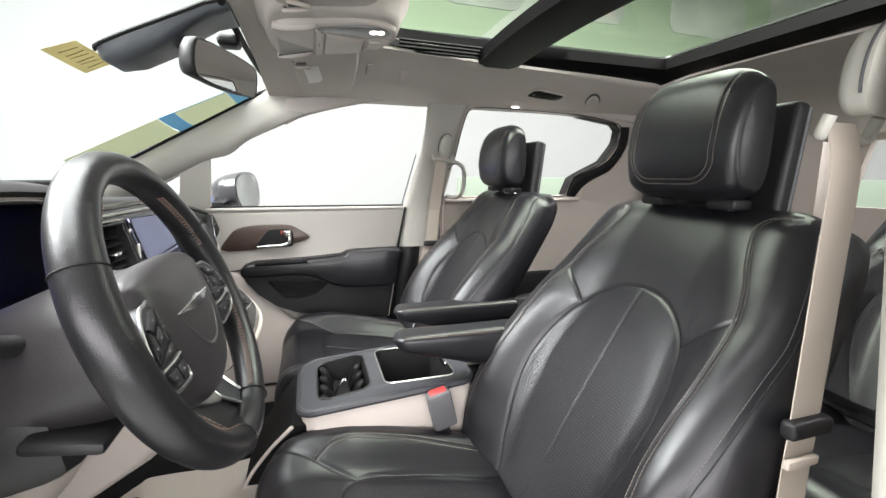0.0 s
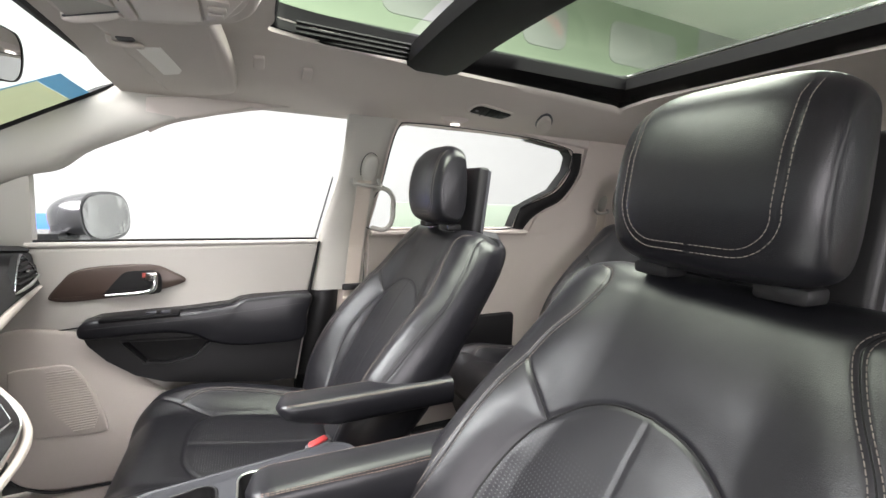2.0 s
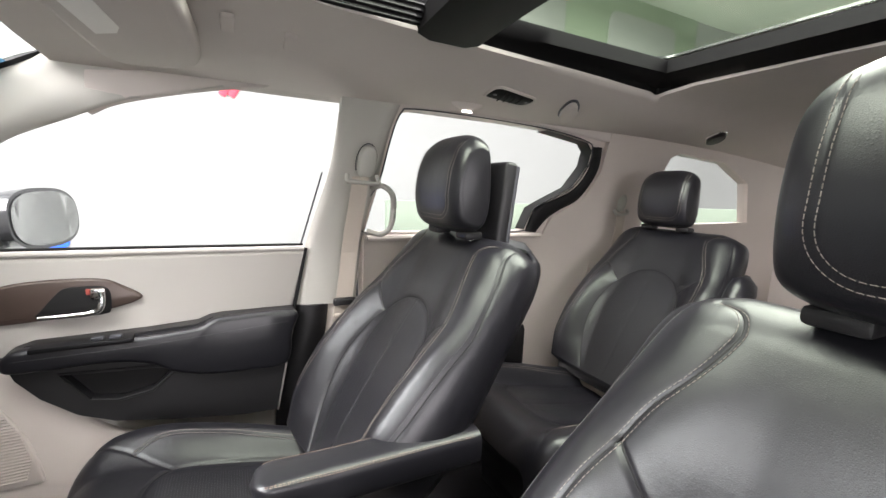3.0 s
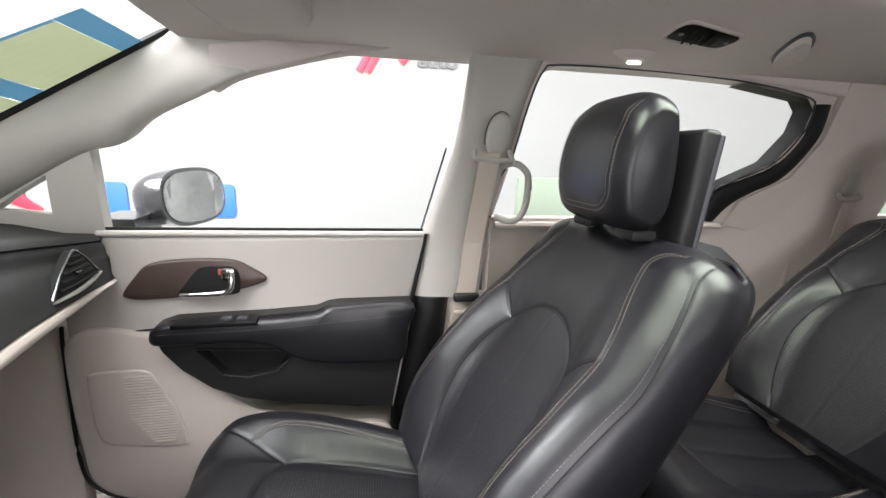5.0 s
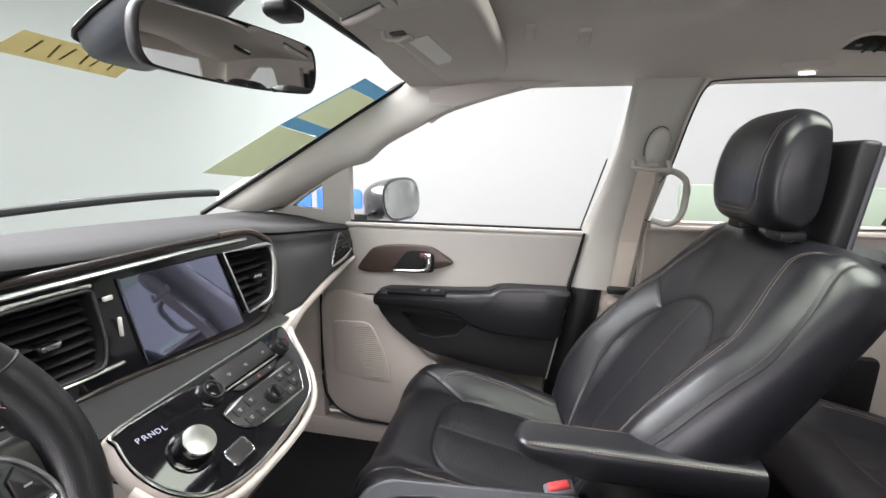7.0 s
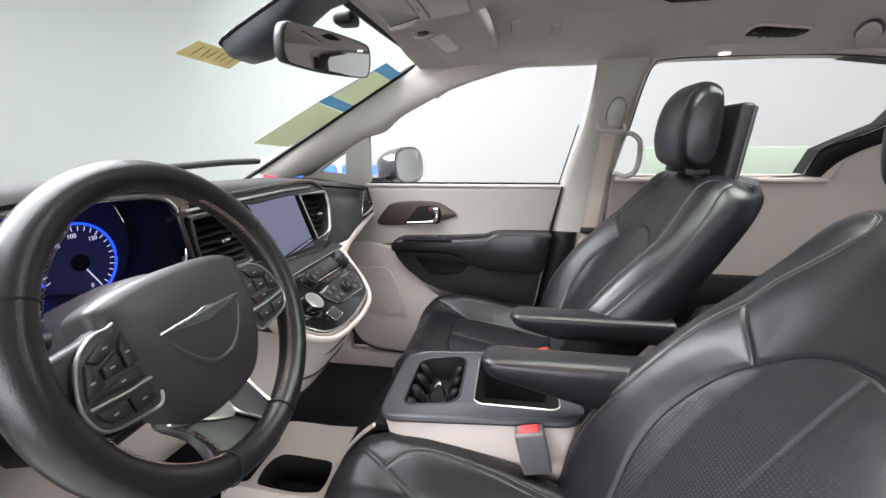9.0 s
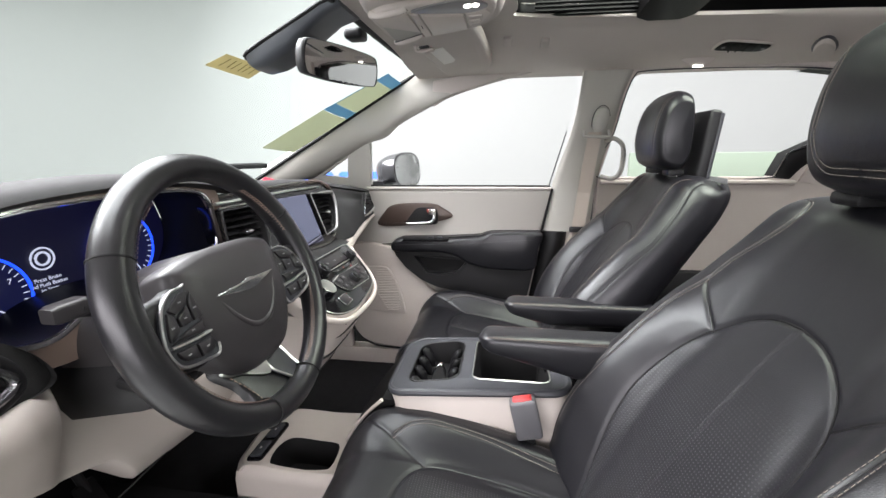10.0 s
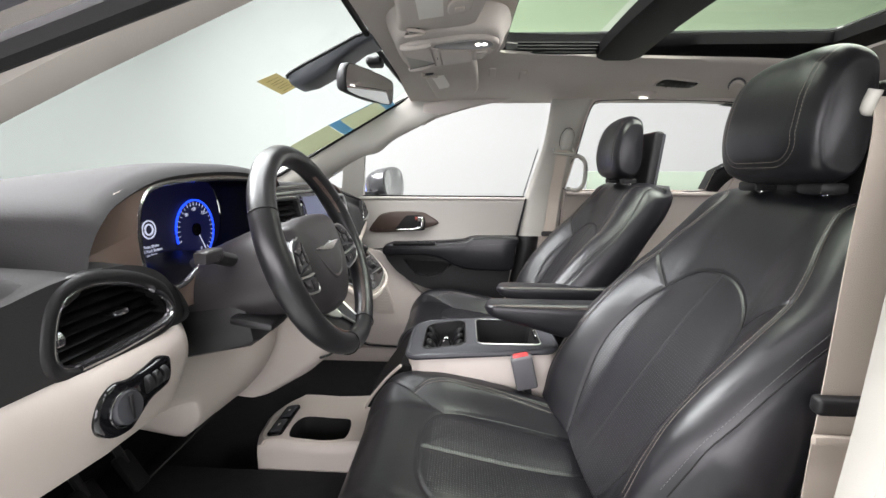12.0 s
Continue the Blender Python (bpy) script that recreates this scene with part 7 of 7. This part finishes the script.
for s in (1, -1):
    rb = thing("rear_seat_belt", "beige second-row seat belt on the rear pillar", "seat belt", "second row seat belts")
    part("anchor_cover", loft([[(1.618 + 0.1 * z + r * 0.024 * math.cos(t), s * (0.765 - d), 1.385 + z) for t in np.linspace(0, 2 * math.pi, 21)[:-1] for z in [r * 0.042 * math.sin(t)]] for r, d in ((1.0, 0.0), (1.0, 0.014), (0.9, 0.022), (0.6, 0.027), (0.2, 0.028))]), PILLAR, rb, "grey-beige anchor cover", angle=60)
    part("guide_ring", tube(curve([(1.570, s * 0.742, 1.352), (1.572, s * 0.734, 1.338), (1.605, s * 0.732, 1.334), (1.640, s * 0.734, 1.340), (1.642, s * 0.742, 1.354)], 20), 0.006, 8), PILLAR, rb, "beige guide loop", angle=70)
    part("webbing", loft([[(p.x + dx, p.y + s * dy, p.z) for dx, dy in ((-0.023, 0), (0.023, 0), (0.023, 0.0016), (-0.023, 0.0016))] for p in curve([(1.606, s * 0.733, 1.342), (1.596, s * 0.736, 1.24), (1.585, s * 0.742, 1.10), (1.57, s * 0.75, 0.80)], 20)]), WEBBING, rb, "beige woven webbing", smooth=False)


def grab(x, s, label):
    h = thing("grab_handle", label, "grab handle")
    pts = curve([(x - 0.02, s * 0.79, 1.40), (x + 0.0, s * 0.755, 1.408), (x + 0.028, s * 0.745, 1.385), (x + 0.034, s * 0.745, 1.34), (x + 0.026, s * 0.745, 1.285), (x, s * 0.755, 1.262), (x - 0.03, s * 0.79, 1.268)], 36)
    part("grip", tube(pts, 0.0105, 12, flat=0.8), PILLAR, h, angle=80)
    return lean(h, True)


grab(0.592, 1, "grey-beige grab handle on the passenger side pillar")
grab(0.592, -1, "grey-beige grab handle on the driver side pillar")

# ---- overhead ----
over = thing("overhead_console", "beige overhead console with map lights and buttons", "overhead console")
OV = ring2([(-0.078, -0.04), (-0.072, 0.06), (-0.03, 0.10), (0.07, 0.092), (0.15, 0.055), (0.185, -0.01), (0.185, -0.09), (0.16, -0.17), (0.08, -0.20), (-0.02, -0.20), (-0.066, -0.16)], 70)


def ov(a, b, h):
    return Vector((a, b, 1.655 + 0.05 * (a + 0.08) - h))


INN = ring2([(-0.060, -0.03), (-0.058, -0.105), (-0.03, -0.136), (0.015, -0.146), (0.09, -0.160), (0.142, -0.150), (0.170, -0.112), (0.166, -0.05), (0.142, 0.0), (0.09, 0.032), (0.015, 0.046), (-0.045, 0.08), (-0.058, 0.06)], 80)
OC = (0.055, -0.045)
bm = loft([[tuple(ov(OC[0] + (a - OC[0]) * k, OC[1] + (b - OC[1]) * k, h)) for a, b in OV] for k, h in ((1.10, -0.012), (1.0, 0.010), (0.97, 0.024), (0.93, 0.034), (0.88, 0.037))])
part("console_shell", bm, HEADLINER, over, "beige shell", angle=60)
part("console_face", slab(INN, lambda a, b, h: ov(a, b, 0.036 + h), 0.010, 0.006), HEADLINER, over, "taupe moulded face", angle=50)


def ov_part(name, ring, material, label, deep=0.005, rnd=0.002):
    return part(name, slab(ring, lambda a, b, h: ov(a, b, 0.0455 + h), deep, rnd), material, over, label, angle=50)


ov_part("storage_door", [(-0.050, -0.100), (-0.045, -0.112), (0.014, -0.122), (0.0155, 0.000), (-0.046, -0.060)], BEIGE, "beige glasses holder door")
# Thin plate in a darker colour gives the recess its shade; no hollow is cut.
ov_part("door_recess", [(-0.050, -0.054), (0.0145, 0.005), (0.012, 0.022), (-0.052, 0.064)], PILLAR, "darker flat plate standing for the shaded finger recess", 0.0012, 0.0005)
ov_part("button_block", [(0.019, -0.118), (0.033, -0.112), (0.034, 0.030), (0.0185, 0.032)], BEIGE, "beige switch block", 0.006)
ov_part("centre_panel", [(0.037, -0.104), (0.111, -0.080), (0.112, 0.008), (0.037, 0.029)], BEIGE, "pale beige centre panel", 0.006, 0.003)
LENS = ring2([(0.024, -0.126), (0.06, -0.143), (0.10, -0.152), (0.138, -0.143), (0.157, -0.116), (0.150, -0.100), (0.114, -0.088), (0.036, -0.112)], 50)
ov_part("map_lens", LENS, SILVERGREY, "grey map light reflector", 0.004, 0.002)
for a in (0.123, 0.137):
    part("map_bulb", slab([(a + 0.0065 * math.cos(t), -0.128 + 0.008 * math.sin(t)) for t in np.linspace(0, 2 * math.pi, 17)[:-1]], lambda p, q, h: ov(p, q, 0.0495 + h), 0.002, 0.001), LAMPWHITE, over, "lit map bulb")
ov_part("switch_panel", [(0.115, -0.080), (0.150, -0.094), (0.161, -0.075), (0.140, -0.012), (0.115, 0.006)], BEIGE, "beige switch panel", 0.004, 0.002)
for i in range(3):
    b0 = -0.074 + 0.023 * i
    part("console_switch", slab(rrect(0.120, b0, 0.146 - 0.004 * i, b0 + 0.017, 0.003), lambda p, q, h: ov(p, q, 0.0495 + h), 0.003, 0.001), HEADLINER, over, "taupe push switch")
part("console_seam", tube([ov(0.0262, b, 0.0517) for b in np.linspace(-0.05, -0.03, 3)], 0.0009, 6), GREYPLAST, over, "dark seam")
for (a0, b0), (a1, b1) in (((-0.053, -0.118), (0.017, -0.136)), ((-0.056, 0.078), (0.014, 0.034))):
    part("hinge_bar", tube([ov(a0 + (a1 - a0) * t, b0 + (b1 - b0) * t, 0.047 - 0.004 * (2 * t - 1) ** 4) for t in np.linspace(0, 1, 7)], 0.0075, 10), HEADLINER, over, "beige hinge bar", angle=70)
    # Dark tube on the face draws the shadow along the bar.
    part("bar_shadow_gap", tube([ov(a0 + (a1 - a0) * t, b0 + (0.010 if b0 < 0 else -0.010) + (b1 - b0) * t, 0.0462) for t in np.linspace(0, 1, 5)], 0.0016, 6), GREYPLAST, over, "dark strip standing for the shadow beside the bar")


def visor(s, label, b0):
    """b0: where the inner end lies, from the van's middle."""
    v = thing("sun_visor", label, "sun visor", "sun visors")
    OUT = ring2([(-0.042, s * (b0 + 0.012)), (-0.036, s * (b0 + 0.10)), (-0.020, s * 0.50), (-0.004, s * 0.575), (0.05, s * 0.600), (0.120, s * 0.585), (0.142, s * 0.52), (0.138, s * 0.34), (0.124, s * (b0 + 0.05)), (0.108, s * (b0 + 0.006)), (0.04, s * b0)], 80)

    def vp(a, b, h):
        return Vector((a, b, 1.650 + 0.10 * min(a, 0.15) - 0.03 * max(0, abs(b) - 0.25) ** 1.5 - h))

    part("visor_body", slab(OUT, vp, 0.026, 0.010), HEADLINER, v, "beige cloth visor", angle=60)
    LAB = [(-0.008, s * 0.222), (0.030, s * 0.212), (0.046, s * 0.385), (0.006, s * 0.40)] if s > 0 else [(0.004, s * 0.262), (0.052, s * 0.266), (0.056, s * 0.40), (0.008, s * 0.40)]
    part("warning_label", slab(LAB, lambda a, b, h: vp(a, b, 0.0262 + h), 0.0014, 0), PAPER, v, "white warning label", smooth=False)
    cb = 0.185 if s > 0 else 0.207
    part("visor_clip", tube(curve([vp(-0.030, s * (cb - 0.024), 0.026), vp(-0.030, s * (cb - 0.012), 0.034), vp(-0.012, s * (cb - 0.004), 0.036), vp(0.006, s * (cb - 0.004), 0.034), vp(0.006, s * (cb + 0.008), 0.034), vp(-0.026, s * (cb + 0.012), 0.028)], 26), 0.0038, 8), BEIGE, v, "beige clip loop", angle=70)
    part("clip_recess", slab(rrect(-0.024, min(s * (cb - 0.016), s * (cb + 0.006)), 0.0, max(s * (cb - 0.016), s * (cb + 0.006)), 0.004), lambda a, b, h: vp(a, b, 0.026 + h), 0.0012, 0.0004), GREYPLAST, v, "dark clip recess")
    if s < 0:
        cover = part("slide_button", slab(ring2([(0.066, -0.282), (0.100, -0.288), (0.106, -0.32), (0.092, -0.345), (0.068, -0.342), (0.060, -0.31)], 30), lambda a, b, h: vp(a, b, 0.026 + h), 0.008, 0.004), HEADLINER, v, "beige slide button", angle=50)
        part("button_ridge", slab(rrect(0.074, -0.322, 0.094, -0.302, 0.005), lambda a, b, h: vp(a, b, 0.034 + h), 0.0025, 0.001), BEIGE, cover)
    return v


visor(1, "beige cloth sun visor with a white label, folded up", 0.08)
visor(-1, "beige cloth sun visor with a white label, folded up", 0.185)

mirror = thing("rear_view_mirror", "black rear-view mirror on the windscreen", "rear-view mirror")
MM = Matrix.Translation((-0.152, -0.02, 1.548)) @ pose(0, 0, 0, 0, 6, -19)
MR = ring2([(-0.118, 0.0), (-0.112, 0.028), (-0.09, 0.036), (0.0, 0.039), (0.09, 0.036), (0.112, 0.028), (0.118, 0.0), (0.112, -0.024), (0.09, -0.031), (0.0, -0.035), (-0.09, -0.031), (-0.112, -0.024)], 60)
part("mirror_case", loft([[MM @ Vector((x, a * k, b * k)) for a, b in MR] for x, k in ((-0.035, 0.6), (-0.028, 0.82), (-0.012, 0.97), (0.004, 1.0), (0.009, 0.98), (0.010, 0.95))], True, (True, False)), BLACK, mirror, "black plastic case", angle=60)
part("mirror_glass", loft([[MM @ Vector((x, a * 0.955, b * 0.94)) for a, b in MR] for x in (0.006, 0.0092)]), MIRROR, mirror, "mirror glass", smooth=False)
for i in range(5):
    part("mirror_button", box(*(MM @ Vector((0.0105, -0.03 + 0.018 * i, -0.0325))), 0.003, 0.009, 0.004, 0.001), GREYPLAST, mirror)
part("mirror_arm", tube([MM @ Vector((-0.02, 0, 0.005)), (-0.21, -0.008, 1.585), (-0.245, 0, 1.612)], 0.012, 12), BLACK, mirror, "black arm")
HOUS = [(-0.352, -0.035, 0.020, 0.004), (-0.347, -0.050, 0.036, 0.018), (-0.335, -0.058, 0.046, 0.030), (-0.30, -0.064, 0.052, 0.038), (-0.245, -0.067, 0.054, 0.034), (-0.20, -0.070, 0.050, 0.020), (-0.165, -0.074, 0.046, 0.014), (-0.128, -0.080, 0.046, 0.012)]
rings = []
for x, y0, y1, deep in HOUS:
    zt = 1.660 - (-0.145 - x) / 2.2 if x < -0.145 else 1.660
    rings.append([(x, y0, zt), (x, y0 + 0.003, zt - 0.6 * deep), (x, y0 + 0.012, zt - 0.92 * deep), (x, y0 + 0.026, zt - deep), (x, y1 - 0.026, zt - deep), (x, y1 - 0.012, zt - 0.92 * deep), (x, y1 - 0.003, zt - 0.6 * deep), (x, y1, zt)])
part("sensor_housing", loft(rings), HOUSINGGREY, mirror, "blue-grey plastic sensor cover on the glass", angle=50)
part("housing_gasket", tube([(x - 0.003, y0 - 0.002, 1.660 - max(0.0, -0.145 - x) / 2.2 + 0.001) for x, y0, y1, deep in HOUS], 0.0035, 6), RUBBER, mirror, "black rubber edge")
part("sensor_bump", box(-0.158, 0.098, 1.636, 0.045, 0.05, 0.024, 0.009, seg=3), BLACK, mirror, "small black sensor")

# wiper blade outside the glass
wiper = thing("windscreen_wiper", "black wiper blade resting on the windscreen", "wiper")
blade = [(screen_x(y, z) - 0.02, y, z) for y, z in ((0.20, 1.302), (0.32, 1.310), (0.44, 1.316), (0.56, 1.320), (0.67, 1.319))]
part("blade", tube(curve(blade, 24), 0.007, 8, flat=1.4), RUBBER, wiper)
part("wiper_arm", tube(curve([(x - 0.015, y, z + 0.006) for x, y, z in blade[1:]], 16), 0.006, 8), BLACK, wiper, "black wiper arm")

# stickers on the glass
def glass_sheet(name, corners, material, label, lift=0.006, cat="sticker"):
    """A paper on the windscreen; corners as (y, z)."""
    (a, b, c, d) = corners
    rings = []
    for i in range(9):
        t = i / 8
        ring = []
        for k, lf in ((0, 0), (1, 0), (1, 0.0008), (0, 0.0008)):
            p, q = (Vector((*a, 0)).lerp(Vector((*b, 0)), t), Vector((*d, 0)).lerp(Vector((*c, 0)), t))
            w = q if k else p
            ring.append((screen_x(w.x, w.y) + lift + lf, w.x, w.y - 0.3 * lift))
        rings.append(ring)
    ob = part(name, loft(rings), material, None, smooth=False)
    return tagged(ob, label, cat) if label else ob


YEL = glass_sheet("windscreen_note", [(-0.103, 1.565), (0.042, 1.565), (0.046, 1.543), (-0.11, 1.545)], YELLOW, "yellow paper note with handwritten marks behind the glass", 0.006, "note")
for i in range(6):
    y = -0.09 + 0.019 * i
    ob = glass_sheet("ink_mark", [(y + 0.01, 1.561), (y + 0.0125, 1.561), (y + 0.011 + 0.006 * (i % 2), 1.549), (y + 0.0085 + 0.006 * (i % 2), 1.549)], INK, "", 0.008)
    ob.parent = YEL
S1 = glass_sheet("windscreen_sticker", [(0.518, 1.624), (0.688, 1.617), (0.688, 1.596), (0.514, 1.604)], BLUEPAPER, "blue-edged sticker seen from behind on the windscreen")
ob = glass_sheet("sticker_edge", [(0.501, 1.534), (0.688, 1.516), (0.688, 1.494), (0.497, 1.514)], BLUEPAPER, "")
ob.parent = S1
ob = glass_sheet("sticker_edge", [(0.514, 1.6035), (0.522, 1.6030), (0.509, 1.5335), (0.501, 1.5345)], BLUEPAPER, "")
ob.parent = S1
ob = glass_sheet("sticker_back", [(0.5225, 1.6030), (0.688, 1.5955), (0.688, 1.5165), (0.5095, 1.5335)], OLIVE, "")
ob.parent = S1
ob["label"] = "olive paper centre"
glass_sheet("windscreen_sticker", [(0.497, 1.513), (0.688, 1.493), (0.670, 1.373), (0.508, 1.389)], OLIVE, "olive-backed window sticker on the windscreen")


# roof fittings
def roof_plate(name, label, cat, ring, material, depth, rim=None):
    t = part(name, slab(ring, lambda a, b, h: Vector((a, b, roof_z(a, b) - (0.012 if h > 0.001 else 0.0) - h)), depth, depth * 0.4), material)
    tagged(t, label, cat)
    if rim:
        part("rim", tube([(a, b, roof_z(a, b) - 0.002) for a, b in ring], 0.005, 6, closed=True), rim, t)
    return t


RV = rounded([(0.788, 0.512), (0.790, 0.460), (0.936, 0.490), (0.932, 0.540)], [0.012, 0.03, 0.012, 0.03])
rv = part("roof_air_vent", slab(RV, lambda a, b, h: Vector((a, b, roof_z(a, b) + 0.006 - h)), 0.010, 0.002), SUNBLACK)
tagged(rv, "black roof air vent over the rear window", "air vent")
part("rim", tube([(a, b, roof_z(a, b) - 0.0015) for a, b in inset(RV, -0.004)], 0.004, 6, closed=True), HEADLINER, rv, "beige rim")
for x in (0.83, 0.85, 0.87, 0.89):
    part("louvre", tube([(x + 0.1 * (y - 0.49), y, roof_z(x, y) - 0.006) for y in np.linspace(0.478, 0.522, 5)], 0.0018, 6), SUNBLACK, rv)
for x, y in ((0.806, 0.490), (0.918, 0.506)):
    part("vent_wheel", box(x, y, roof_z(x, y) - 0.006, 0.010, 0.005, 0.004, 0.001), BUCKLEGREY, rv, "small grey vent wheel")
oval = ring2([(1.09 + 0.042 * math.cos(t) - 0.020 * math.sin(t), 0.525 + 0.060 * math.cos(t) + 0.014 * math.sin(t)) for t in np.linspace(0, 2 * math.pi, 13)[:-1]], 30)
roof_plate("coat_hook", "oval coat hook plate with a dark rim", "coat hook", oval, HEADLINER, 0.006, GREYPLAST)
oval2 = ring2([(1.84 + 0.045 * math.cos(t) - 0.02 * math.sin(t), 0.535 + 0.05 * math.cos(t) + 0.016 * math.sin(t)) for t in np.linspace(0, 2 * math.pi, 13)[:-1]], 30)
roof_plate("coat_hook", "oval coat hook plate with a chrome rim", "coat hook", oval2, RUBBER, 0.006, CHROME)
lampring = ring2([(0.785 + 0.042 * math.cos(t), 0.600 + 0.016 * math.sin(t)) for t in np.linspace(0, 2 * math.pi, 13)[:-1]], 30)
cl = thing("courtesy_light", "small lit courtesy light over the sliding door", "ceiling light")
part("light_body", loft([[(0.785 + k * (a - 0.785), 0.598 + k * (b - 0.60), z) for a, b in lampring] for k, z in ((1.25, 1.646), (1.1, 1.639), (0.85, 1.632), (0.5, 1.6275), (0.3, 1.6265))]), HEADLINER, cl, angle=70)
part("light_lens", slab(ring2([(0.785 + 0.016 * math.cos(t), 0.597 + 0.007 * math.sin(t)) for t in np.linspace(0, 2 * math.pi, 13)[:-1]], 20), lambda a, b, h: Vector((a, b, 1.6245 - h)), 0.003, 0.001), LAMPWHITE, cl, "lit lens")
for x, y in ((0.19, 0.416), (0.298, 0.438)):
    hk = part("visor_catch", slab(rrect(x - 0.012, y - 0.02, x + 0.012, y + 0.02, 0.005), lambda a, b, h: Vector((a, b, roof_z(a, b) - h)), 0.008, 0.003), HEADLINER)
    tagged(hk, "small beige catch on the headliner", "hook")
# pedals
for y, w in ((-0.36, 0.06), (-0.25, 0.045)):
    pd = part("pedal", box(-0.72, y, 0.60, 0.02, w, 0.10, 0.006, m=pose(0, 0, 0, 0, -30, 0)), RUBBER)
    tagged(pd, "black rubber pedal in the footwell", "pedal")
    part("pedal_arm", tube([(-0.73, y, 0.62), (-0.82, y, 0.80), (-0.92, y, 0.92)], 0.01, 8), BLACK, pd)
